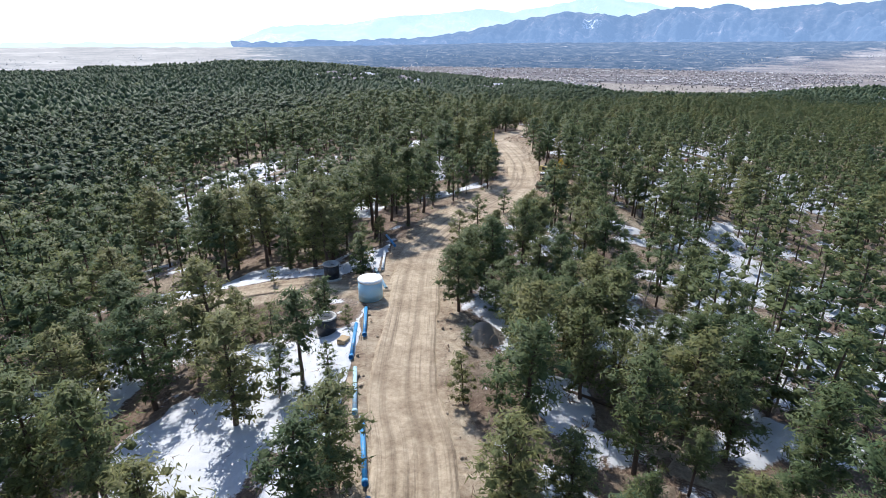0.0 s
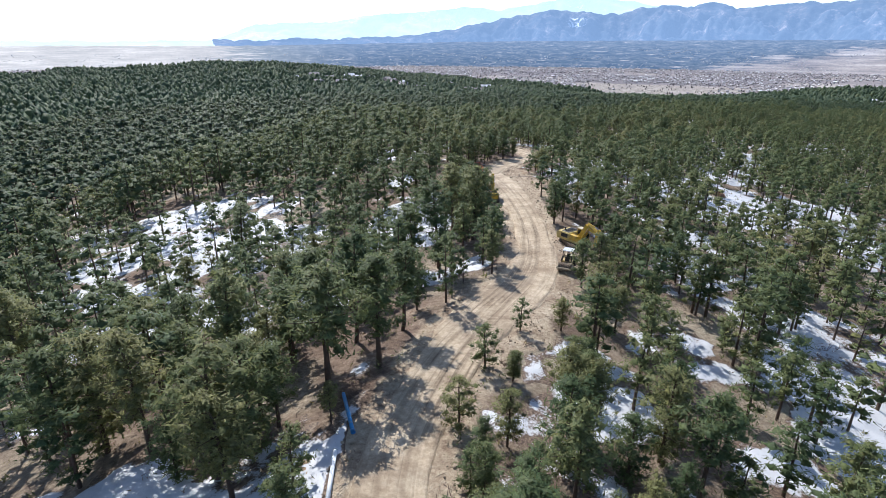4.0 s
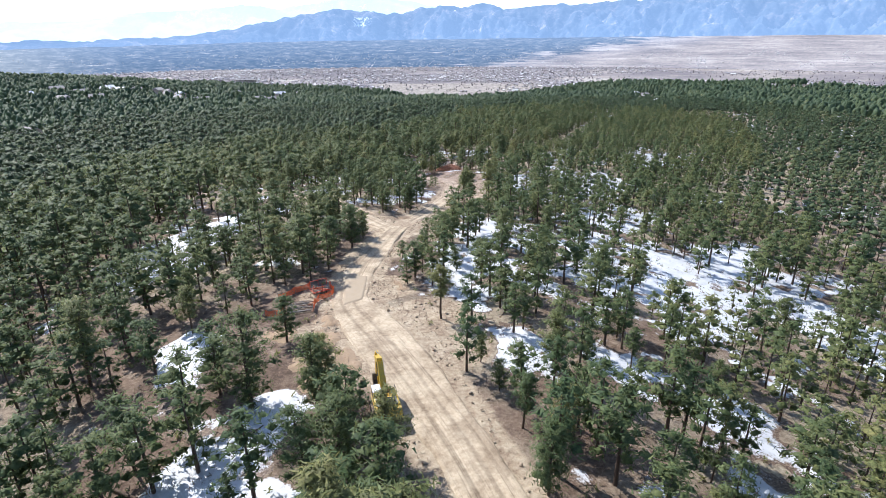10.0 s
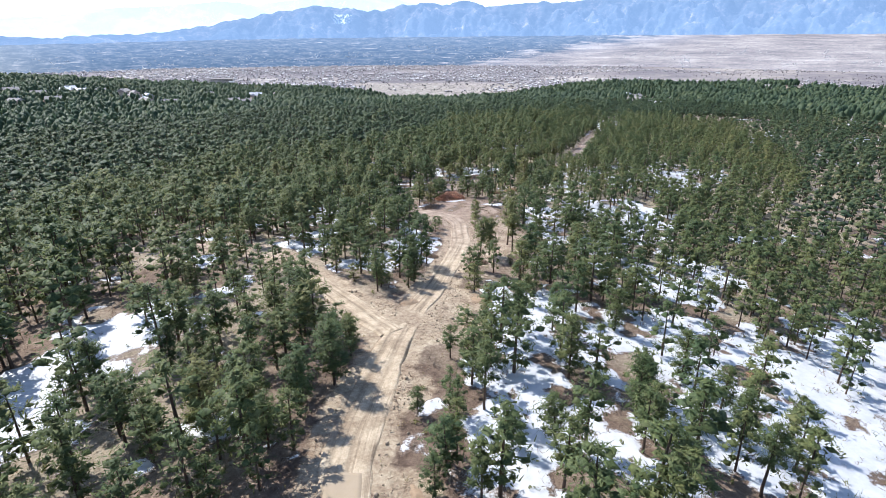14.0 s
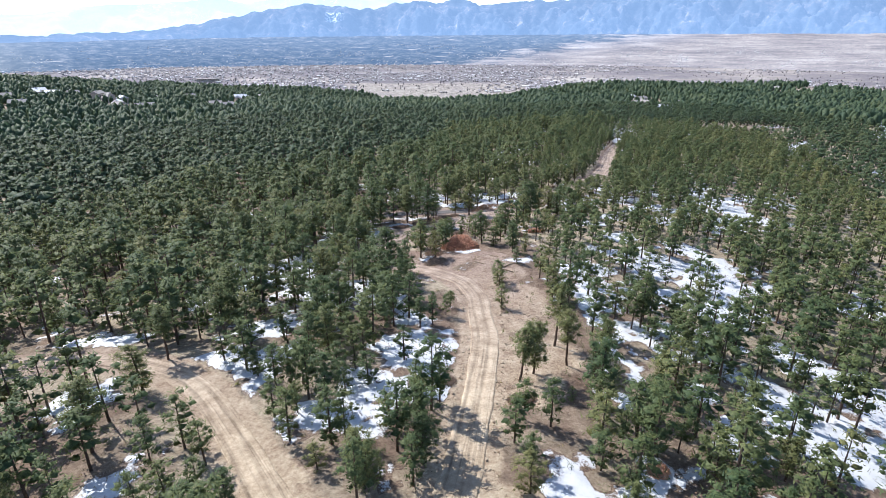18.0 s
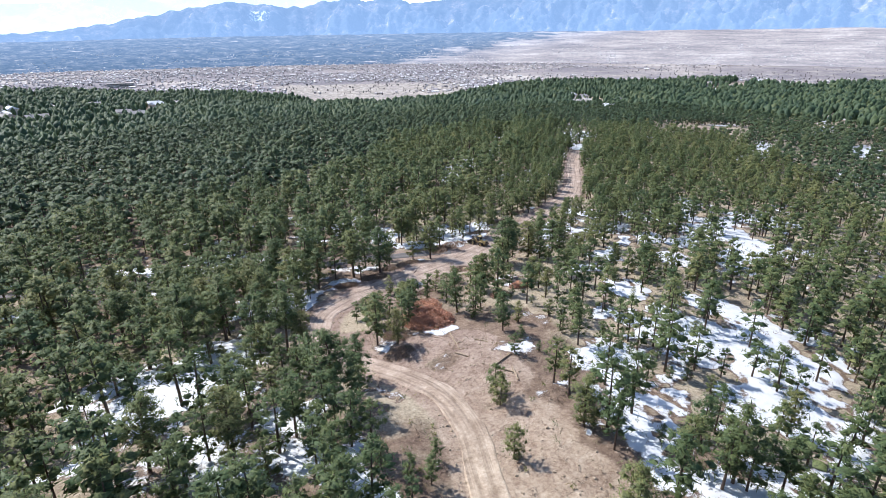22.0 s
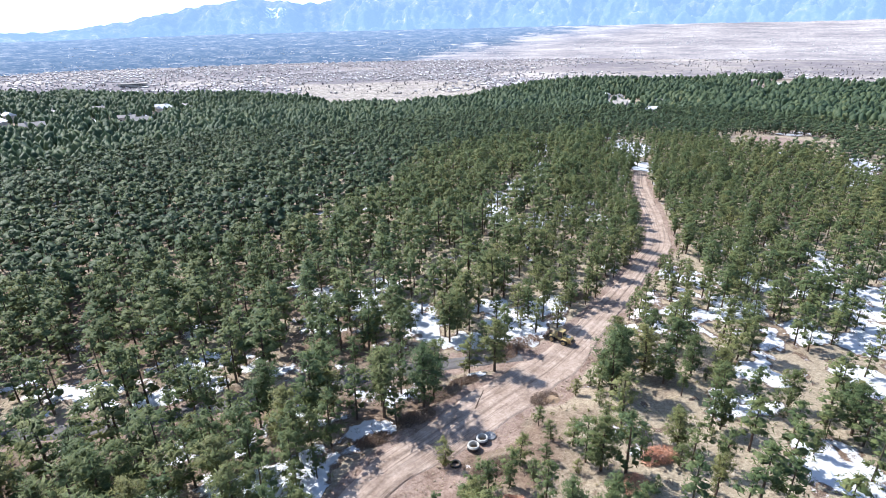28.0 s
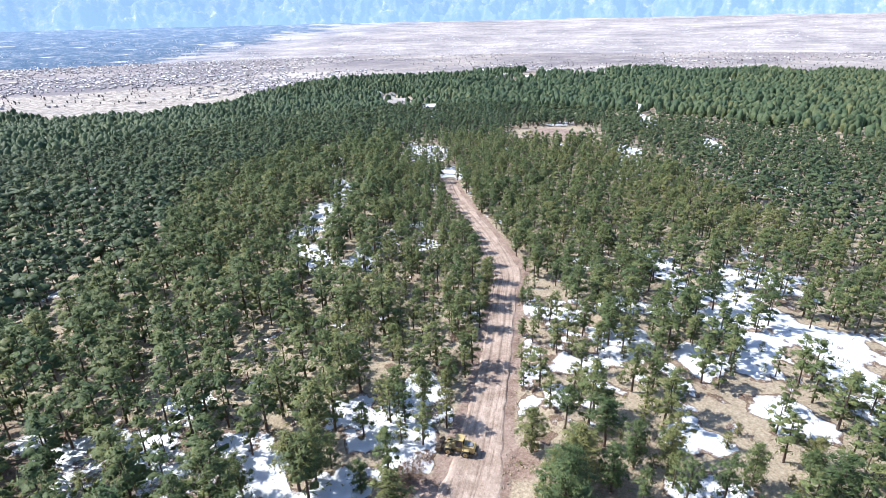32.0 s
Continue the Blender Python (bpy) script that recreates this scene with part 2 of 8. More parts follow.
def road_material(name, stops, track, earth=False):
    m, n, l, p = nodes_of(name)
    co = object_coord(n)
    mid, fine, grit = noise_node(n, l, 0.3, 6, 0.65, co), noise_node(n, l, 2.2, 6, 0.7, co), noise_node(n, l, 14, 4, 0.7, co)
    base = ramp(n, stops)
    l.new(maths(n, l, "ADD", maths(n, l, "MULTIPLY", mid.outputs[0], 0.55), maths(n, l, "MULTIPLY", fine.outputs[0], 0.45)), base.inputs[0])
    # wheel lines that run along the road, broken up by drift of loose sand
    uvw = n.new("ShaderNodeUVMap")
    warp = n.new("ShaderNodeMix")
    warp.data_type, warp.factor_mode = "VECTOR", "UNIFORM"
    warp.inputs[0].default_value = 0.10
    l.new(uvw.outputs[0], warp.inputs[4])
    l.new(mid.outputs[1], warp.inputs[5])
    mp = n.new("ShaderNodeMapping")
    mp.inputs["Scale"].default_value = (1.9, 0.03, 1)
    l.new(warp.outputs[1], mp.inputs[0])
    streak = noise_node(n, l, 1.0, 6, 0.75, mp.outputs[0])
    sr = ramp(n, [(0.36, track), (0.44, tuple(0.5 + 0.5 * c for c in track)), (0.50, (1, 1, 1)), (0.64, (1.0, 1.0, 1.0))])
    l.new(streak.outputs[0], sr.inputs[0])
    loose = ramp(n, [(0.36, (0.25, 0.25, 0.25)), (0.54, (1, 1, 1))])
    l.new(noise_node(n, l, 0.09, 5, 0.7, co).outputs[0], loose.inputs[0])
    col = mix_rgb(n, l, maths(n, l, "MULTIPLY", loose.outputs[0], 0.95), base.outputs[0], mix_rgb(n, l, 1.0, base.outputs[0], sr.outputs[0], "MULTIPLY"))
    # two pressed wheel bands that wander a little, with loose pale sand between them
    sep = n.new("ShaderNodeSeparateXYZ")
    l.new(uvw.outputs[0], sep.inputs[0])
    across = maths(n, l, "ADD", sep.outputs[0], maths(n, l, "MULTIPLY_ADD", noise_node(n, l, 0.05, 3, 0.5, co).outputs[0], 2.4, -1.2))
    band = None
    for c in (-1.35, 0.55):
        d = maths(n, l, "ABSOLUTE", maths(n, l, "SUBTRACT", across, c))
        one = maths(n, l, "SUBTRACT", 1.0, maths(n, l, "MULTIPLY", d, 2.3), clamp=True)
        band = one if band is None else maths(n, l, "MAXIMUM", band, one)
    br = ramp(n, [(0.0, (1.06, 1.05, 1.04)), (0.35, (0.95, 0.94, 0.92)), (0.75, (0.76, 0.73, 0.71))])
    l.new(maths(n, l, "MULTIPLY", band, maths(n, l, "ADD", streak.outputs[0], 0.45), clamp=True), br.inputs[0])
    col = mix_rgb(n, l, 1.0, col, br.outputs[0], "MULTIPLY")
    pale = ramp(n, [(0.5, (0, 0, 0)), (0.66, (1, 1, 1))])
    l.new(noise_node(n, l, 0.16, 7, 0.72, co).outputs[0], pale.inputs[0])
    col = mix_rgb(n, l, maths(n, l, "MULTIPLY", pale.outputs[0], 0.3), col, tuple(min(1, c * 1.12) for c in stops[-1][1]))
    damp = ramp(n, [(0.56, (0, 0, 0)), (0.70, (1, 1, 1))])
    l.new(noise_node(n, l, 0.12, 6, 0.7, mp.outputs[0]).outputs[0], damp.inputs[0])
    col = mix_rgb(n, l, maths(n, l, "MULTIPLY", damp.outputs[0], 0.5), col, tuple(c * 0.8 for c in stops[0][1]))
    mud = ramp(n, [(0.53, (0, 0, 0)), (0.60, (1, 1, 1))])
    l.new(noise_node(n, l, 0.11, 8, 0.75, co).outputs[0], mud.inputs[0])
    col = mix_rgb(n, l, maths(n, l, "MULTIPLY", mud.outputs[0], 0.4), col, tuple(c * 0.95 for c in stops[0][1]))
    col = soil_hue(n, l, col) if earth else col
    l.new(col, p.inputs["Base Color"])
    p.inputs["Roughness"].default_value = 0.92
    h = maths(n, l, "ADD", maths(n, l, "MULTIPLY", streak.outputs[0], 1.1), maths(n, l, "ADD", fine.outputs[0], maths(n, l, "MULTIPLY", grit.outputs[0], 0.4)))
    bump(n, l, p, h, 0.9, 0.14)
    return m


GROUND = ground_material()
DIRT = road_material("packed_dirt", [(0.34, (0.24, 0.18, 0.14)), (0.45, (0.38, 0.31, 0.25)), (0.54, (0.50, 0.42, 0.35)), (0.66, (0.64, 0.57, 0.49))], (0.42, 0.39, 0.37), True)
ASPHALT = road_material("worn_asphalt", [(0.3, (0.10, 0.095, 0.10)), (0.5, (0.15, 0.14, 0.14)), (0.72, (0.20, 0.18, 0.17))], (0.7, 0.7, 0.7))


def snow_material():
    m, n, l, p = nodes_of("old_snow")
    co = object_coord(n)
    big, fine, speck = noise_node(n, l, 0.5, 5, 0.6, co), noise_node(n, l, 5, 5, 0.65, co), noise_node(n, l, 9, 3, 0.8, co)
    c = ramp(n, [(0.3, (0.50, 0.52, 0.56)), (0.6, (0.63, 0.64, 0.67))])
    l.new(big.outputs[0], c.inputs[0])
    r = ramp(n, [(0.63, (0, 0, 0)), (0.72, (1, 1, 1))])
    l.new(speck.outputs[0], r.inputs[0])
    col = mix_rgb(n, l, maths(n, l, "MULTIPLY", r.outputs[0], 0.55), c.outputs[0], (0.20, 0.15, 0.11))
    # thin snow breaks up into needles and soil
    rag = maths(n, l, "ADD", maths(n, l, "MULTIPLY", noise_node(n, l, 0.9, 6, 0.75, co).outputs[0], 0.75), maths(n, l, "MULTIPLY", fine.outputs[0], 0.35))
    edge = ramp(n, [(0.40, (0, 0, 0)), (0.47, (1, 1, 1))])
    l.new(maths(n, l, "ADD", maths(n, l, "MULTIPLY", attr(n, "depth"), 0.62), maths(n, l, "MULTIPLY", rag, 0.72)), edge.inputs[0])
    soil = ramp(n, [(0.36, (0.05, 0.03, 0.02)), (0.5, (0.13, 0.082, 0.056)), (0.64, (0.27, 0.20, 0.14))])
    l.new(fine.outputs[0], soil.inputs[0])
    col = mix_rgb(n, l, edge.outputs[0], soil.outputs[0], col)
    l.new(col, p.inputs["Base Color"])
    p.inputs["Roughness"].default_value = 0.7
    bump(n, l, p, maths(n, l, "ADD", big.outputs[0], maths(n, l, "MULTIPLY", fine.outputs[0], 0.4)), 0.6, 0.15)
    return m


SNOW = snow_material()


# ---- numeric noise, terrain ----
def lattice(x, y, seed):
    """Smooth value noise between -1 and 1."""
    def h(i, j):
        v = np.sin(i * 127.1 + j * 311.7 + seed * 74.7) * 43758.5453
        return (v - np.floor(v)) * 2 - 1
    i, j = np.floor(x), np.floor(y)
    u, v = x - i, y - j
    u, v = u * u * (3 - 2 * u), v * v * (3 - 2 * v)
    return (h(i, j) * (1 - u) + h(i + 1, j) * u) * (1 - v) + (h(i, j + 1) * (1 - u) + h(i + 1, j + 1) * u) * v


def fractal(x, y, size, octaves=4, seed=1):
    out, amp, tot = 0.0, 1.0, 0.0
    for k in range(octaves):
        out = out + amp * lattice(x / size * 2**k + 17.3 * k, y / size * 2**k - 9.1 * k, seed + k)
        tot, amp = tot + amp, amp * 0.55
    return out / tot


# centre lines: x, y, z, half width
MAIN = [(-1.5, -60, -2, 2.8), (-1.5, 0, -2.6, 2.8), (-1.6, 24, -3.0, 2.7), (-2.9, 33, -3.2, 2.7), (-3.0, 45, -3.5, 2.5), (-2.9, 58, -3.8, 2.7),
        (-2.0, 66, -4.0, 2.9), (1.7, 77, -4.2, 3.2), (6.2, 86, -4.5, 4.0), (13, 98, -4.8, 4.0), (16.3, 110, -5.0, 2.9), (17.7, 127, -5.3, 2.9),
        (17.5, 140, -5.6, 3.5), (16.5, 155, -6.0, 4.0), (15.6, 166, -6.6, 3.2), (17.5, 174, -7.1, 2.6), (23, 186, -7.8, 2.9), (36, 207, -9.5, 2.2),
        (47.5, 222, -12.0, 2.4), (59, 239, -14.9, 2.3), (68, 253, -17.0, 2.5), (74, 266, -18.6, 2.4), (78, 276, -19.5, 2.3), (79, 287, -20.8, 2.3),
        (75, 299, -22.3, 2.3), (70.5, 309, -23.6, 2.4), (70.8, 319, -24.6, 2.5), (75.5, 329, -25.6, 2.8), (84, 334.5, -26.3, 3.4), (96, 338, -26.9, 4.4),
        (111, 342, -27.5, 5.2), (127, 346, -28.0, 4.6), (146, 354, -28.6, 3.4), (164, 362.5, -29.1, 3.2), (188, 375, -29.6, 3.2), (203, 383, -30.0, 4.0),
        (222, 400, -30.8, 3.0), (245, 424, -32.0, 3.4), (264, 443, -33.0, 3.0), (285, 462, -34.2, 2.4)]
SIDE = [(33, 205, -9.2, 2.0), (31.0, 216, -10.0, 2.2), (29, 226, -10.7, 2.2), (26, 241, -12.0, 1.9), (22, 255, -12.9, 1.9), (15, 265, -13.7, 1.7), (3, 273, -14.6, 1.6), (-20, 279, -15.0, 1.5), (-45, 280, -16, 1.4)]
LANE = [(123.5, 352.2, -28.25, 2.0), (109.6, 357.5, -28.5, 1.9), (93.5, 362.5, -28.6, 1.9), (77, 365.8, -28.6, 1.9), (58, 369.5, -28.4, 1.9), (40, 375, -28.2, 1.9), (10, 388, -28.5, 1.9), (-30, 400, -29, 1.9)]
SPUR = [(-4, 53, -3.8, 1.2), (-12, 55, -4.6, 1.2), (-22, 56, -6.0, 1.3), (-34, 53, -8.0, 1.2)]


def spline(rows, step=1.5):
    """Even Catmull-Rom samples of x, y, z and half width."""
    p = np.array(rows, float)
    p = np.vstack([2 * p[0] - p[1], p, 2 * p[-1] - p[-2]])
    out = []
    for k in range(1, len(p) - 2):
        n_ = max(2, int(np.linalg.norm(p[k + 1, :2] - p[k, :2]) / step))
        t = np.linspace(0, 1, n_, endpoint=False)[:, None]
        a_, b_, c_, d_ = p[k - 1], p[k], p[k + 1], p[k + 2]
        out.append(0.5 * (2 * b_ + (c_ - a_) * t + (2 * a_ - 5 * b_ + 4 * c_ - d_) * t**2 + (3 * b_ - a_ - 3 * c_ + d_) * t**3))
    return np.vstack(out + [p[-2:-1]])


LINES = {"main": spline(MAIN), "side": spline(SIDE), "lane": spline(LANE), "spur": spline(SPUR)}

# heights of the hills beside the ridge; country beyond partly fits the camera's skyline
HILLS = [(-42, 30, -11), (-42, 116, -15), (-90, 90, -26), (-5, 113, -8.5), (-6, 162, -5.6), (-45, 190, -13), (-1, 220, -9.4), (-55, 270, -18), (40, 60, -12), (55, 100, -12.5),
         (85, 147, -18.5), (45, 147, -7.5), (86, 238, -17), (120, 210, -22), (95, 290, -19.5), (120, 300, -22.5), (200, 311, -27.5), (198, 332, -29), (150, 250, -26),
         (73, 336, -26), (60, 350, -27.5), (20, 330, -24), (300, 400, -33), (436, 484, -37)]
BEYOND = [(-210, 906, -38), (-450, 1200, -24), (-290, 1260, -28), (-700, 900, -42), (-115, 1350, -48), (150, 1330, -62), (390, 1250, -78), (527, 1176, -82), (637, 1299, -90),
          (703, 816, -62), (830, 1070, -54), (980, 910, -52), (1100, 710, -50), (990, 500, -50), (1030, 280, -55), (320, 1180, -84), (0, 700, -44), (300, 800, -58), (500, 600, -46), (-350, 500, -40), (450, 250, -48), (-200, 150, -40), (250, 50, -48), (700, 200, -52)]
spots = np.array(HILLS + BEYOND + [tuple(r[:3]) for r in MAIN[::2]] + [(x_, y_, z_) for x_, y_, z_, _ in SIDE[3:]] + [(x_, y_, z_) for x_, y_, z_, _ in LANE[4:]], float)


def rbf_weights(s):
    d = np.hypot(s[:, None, 0] - s[None, :, 0], s[:, None, 1] - s[None, :, 1])
    n_ = len(s)
    A = np.zeros((n_ + 3, n_ + 3))
    A[:n_, :n_] = d - 6.0 * np.eye(n_)
    A[:n_, n_:] = np.c_[np.ones(n_), s[:, :2] / 100]
    A[n_:, :n_] = A[:n_, n_:].T
    return np.linalg.solve(A, np.r_[s[:, 2], 0, 0, 0])


RBF = rbf_weights(spots)


def near_line(x, y, line):
    """Distance from a centre line, its height and half width there, and the side (positive to the right)."""
    x, y = np.ravel(x), np.ravel(y)
    best, zz, ww, sd = np.full(x.shape, 1e9), np.zeros(x.shape), np.ones(x.shape), np.zeros(x.shape)
    for k in range(len(line) - 1):
        a_, b_ = line[k], line[k + 1]
        near = (x > min(a_[0], b_[0]) - 40) & (x < max(a_[0], b_[0]) + 40) & (y > min(a_[1], b_[1]) - 40) & (y < max(a_[1], b_[1]) + 40)
        if not near.any():
            continue
        i = np.nonzero(near)[0]
        v = b_[:2] - a_[:2]
        t = np.clip(((x[i] - a_[0]) * v[0] + (y[i] - a_[1]) * v[1]) / (v @ v), 0, 1)
        dx, dy = x[i] - a_[0] - t * v[0], y[i] - a_[1] - t * v[1]
        d = np.hypot(dx, dy)
        m = d < best[i]
        j = i[m]
        best[j], zz[j], ww[j], sd[j] = d[m], (a_[2] + t * (b_[2] - a_[2]))[m], (a_[3] + t * (b_[3] - a_[3]))[m], (dx * v[1] - dy * v[0])[m]
    return best, zz, ww, sd


PLAIN = -83.0


def smooth(a_, b_, x):
    t = np.clip((x - a_) / (b_ - a_), 0, 1)
    return t * t * (3 - 2 * t)


def beyond_forest(x, y):
    """0 in the forest, 1 in the valley."""
    r = np.hypot(x - 60, y - 200)
    az = np.degrees(np.arctan2(x - 60, y - 200))
    edge = 1180 + 90 * lattice(az / 9.0, az * 0 + 3.0, 5) + 60 * lattice(az / 3.0, az * 0, 9) - 190 * np.exp(-((az - 26) / 9) ** 2)
    return smooth(edge - 25, edge + 25, r), r, az


def height(x, y, roads=True):
    x, y = np.asarray(x, float), np.asarray(y, float)
    shape = x.shape
    x, y = x.ravel(), y.ravel()
    z = np.empty(x.shape)
    for s_ in range(0, len(x), 40000):
        c = slice(s_, s_ + 40000)
        d = np.hypot(x[c, None] - spots[None, :, 0], y[c, None] - spots[None, :, 1])
        z[c] = d @ RBF[:-3] + RBF[-3] + RBF[-2] * x[c] / 100 + RBF[-1] * y[c] / 100
    far, r, az = beyond_forest(x, y)
    low = PLAIN + 3 * fractal(x, y, 500, 3, 21)
    z = np.maximum(z, -97) * (1 - smooth(1180, 1550, r)) + low * smooth(1180, 1550, r)
    z = z + fractal(x, y, 60, 4, 3) * 1.6 * smooth(5, 60, np.hypot(x - 40, y - 160) * 0 + 30) + fractal(x, y, 7, 3, 8) * 0.22
    if roads:
        for line in LINES.values():
            d, zz, ww, _ = near_line(x, y, line)
            k = 1 - smooth(ww + 0.2, ww + 9.0, d)
            z = z * (1 - k) + (zz - 0.16 + fractal(x, y, 3.0, 2, 12) * 0.07) * k
            k2 = np.exp(-((d - ww - 0.9) / 0.7) ** 2)
            z = z + k2 * (0.16 + 0.2 * fractal(x, y, 4.0, 2, 33))
    return z.reshape(shape)


def ground_at(x, y):
    return float(height(np.array([x]), np.array([y]))[0])


def mesh_of(name, verts, faces, material, smooth_shade=True, attrs=None, normals=None):
    """A mesh from arrays of vertices and triangles or quads, with its own normals where a mass of needles is to shade as one soft form."""
    me = bpy.data.meshes.new(name)
    verts, faces = np.asarray(verts, np.float32), np.asarray(faces, np.int32)
    me.vertices.add(len(verts))
    me.vertices.foreach_set("co", verts.ravel())
    k = faces.shape[1]
    me.loops.add(faces.size)
    me.loops.foreach_set("vertex_index", faces.ravel())
    me.polygons.add(len(faces))
    me.polygons.foreach_set("loop_start", np.arange(0, faces.size, k, dtype=np.int32))
    if smooth_shade:
        me.polygons.foreach_set("use_smooth", np.ones(len(faces), bool))
    for key, val in (attrs or {}).items():
        me.attributes.new(key, "FLOAT", "POINT").data.foreach_set("value", np.asarray(val, np.float32))
    if normals is not None:
        me.attributes.new("custom_normal", "FLOAT_VECTOR", "POINT").data.foreach_set("vector", np.asarray(normals, np.float32).ravel())
    me.update(calc_edges=True)
    if material:
        me.materials.append(material)
    return me


def grid_faces(nx, ny):
    i = np.arange(nx * ny).reshape(ny, nx)
    return np.stack([i[:-1, :-1], i[:-1, 1:], i[1:, 1:], i[1:, :-1]], -1).reshape(-1, 4)


def spread(lo, dense_lo, dense_hi, hi, step, grow=1.12):
    """Coordinates that are close together in the middle and widen outward."""
    mid = list(np.arange(dense_lo, dense_hi + step, step))
    s_, v = step, mid[-1]
    while v < hi:
        s_ = min(s_ * grow, 90)
        v += s_
        mid.append(v)
    s_, v = step, mid[0]
    while v > lo:
        s_ = min(s_ * grow, 90)
        v -= s_
        mid.insert(0, v)
    return np.array(mid)


def lines_distance(x, y):
    """Distance beyond the edge of the nearest road."""
    out = np.full(np.size(x), 1e9)
    for line in LINES.values():
        d, _, w, _ = near_line(x, y, line)
        out = np.minimum(out, d - w)
    return out


# open, graded ground beside the roads: x, y, radius
GRADED = [(20, 92, 5), (8, 84, 6), (24, 104, 4), (23, 112, 4.5), (24, 150, 7), (26, 160, 6), (22, 172, 6), (30, 190, 4), (42, 205, 7), (50, 215, 6), (36, 214, 5), (30, 222, 4), (66, 238, 7), (74, 246, 8), (82, 258, 8), (84, 270, 8),
          (88, 284, 8), (92, 296, 6), (84, 300, 6), (76, 312, 5), (90, 330, 6), (104, 338, 8), (120, 340, 6), (137, 343, 4), (12, 172, 4), (10, 160, 4), (204, 380, 5), (436, 478, 22), (456, 486, 18)]


def bareness(x, y):
    b_ = 1 - smooth(0.0, 3.6, lines_distance(x, y))
    for gx, gy, gr in GRADED:
        b_ = np.maximum(b_, 1 - smooth(gr * 0.6, gr * 1.2, np.hypot(x - gx, y - gy)))
    return b_


def build_ground():
    xs, ys = spread(-4900, -62, 250, 4900, 1.7), spread(-420, 12, 440, 4900, 1.7)
    X, Y = np.meshgrid(xs, ys)
    Z = height(X, Y)
    far, r, az = beyond_forest(X.ravel(), Y.ravel())
    me = mesh_of("ground", np.c_[X.ravel(), Y.ravel(), Z.ravel()], grid_faces(len(xs), len(ys)), GROUND, True,
                 {"bare": bareness(X.ravel(), Y.ravel()), "plain": smooth(0.3, 0.9, far), "grassy": smooth(90, 125, X.ravel()) * smooth(230, 270, Y.ravel()),
                  "meadow": np.maximum(smooth(11, 15, az) * smooth(37, 32, az) * smooth(1600, 1450, r), smooth(38, 46, az) * 0.75)})
    tagged(new("ground", me), "brown forest floor of needles, dry grass and bare soil", "ground", kind="structure")


build_ground()


def build_road(name, line, material, label, rut=0.10, across=15, seed=1):
    tang = np.gradient(line[:, :2], axis=0)
    tang /= np.linalg.norm(tang, axis=1)[:, None]
    side = np.c_[tang[:, 1], -tang[:, 0]]
    run = np.r_[0, np.cumsum(np.linalg.norm(np.diff(line[:, :2], axis=0), axis=1))]
    u = np.linspace(-1, 1, across)
    wob = 1 + 0.10 * lattice(run / 6.0, run * 0, seed)[:, None] * np.sign(u) + 0.06 * lattice(run / 2.0, run * 0 + 5, seed)[:, None] * np.sign(u)
    off = u[None] * line[:, 3:4] * wob * 1.08
    x, y = line[:, 0:1] + side[:, 0:1] * off, line[:, 1:2] + side[:, 1:2] * off
    drift = 0.5 * lattice(run / 25.0, run * 0 + 2, seed)[:, None]
    z = line[:, 2:3] + 0.05 + 0.05 * fractal(x, y, 3.0, 3, 40)
    for c in (-1.35, 0.55):
        z = z - rut * np.exp(-((off - c - drift) / 0.34) ** 2) * (0.6 + 0.4 * lattice(run / 9.0, run * 0 + c, seed)[:, None])
    z = z - 0.45 * smooth(0.84, 1.0, np.abs(u))[None]
    n_ = len(line)
    me = mesh_of(name, np.c_[x.ravel(), y.ravel(), z.ravel()], grid_faces(across, n_), material)
    uv = me.uv_layers.new(name="UVMap")
    vi = np.empty(len(me.loops), np.int32)
    me.loops.foreach_get("vertex_index", vi)
    co = np.c_[off.ravel(), np.repeat(run, across)][vi]
    uv.data.foreach_set("uv", co.astype(np.float32).ravel())
    tagged(new(name, me), label, "road", kind="structure")


build_road("road", spline(MAIN, 0.9), DIRT, "rutted tan dirt construction road winding along the wooded ridge", 0.10, 33)
build_road("road_side", spline(SIDE, 1.2), DIRT, "narrow pale dirt side road among the pines", 0.07, 17, 2)
build_road("road_lane", spline(LANE, 1.2), ASPHALT, "worn grey asphalt lane edged with snow", 0.0, 13, 3)
build_road("road_spur", spline(SPUR, 1.2), DIRT, "short muddy track leaving the dirt road", 0.06, 11, 4)


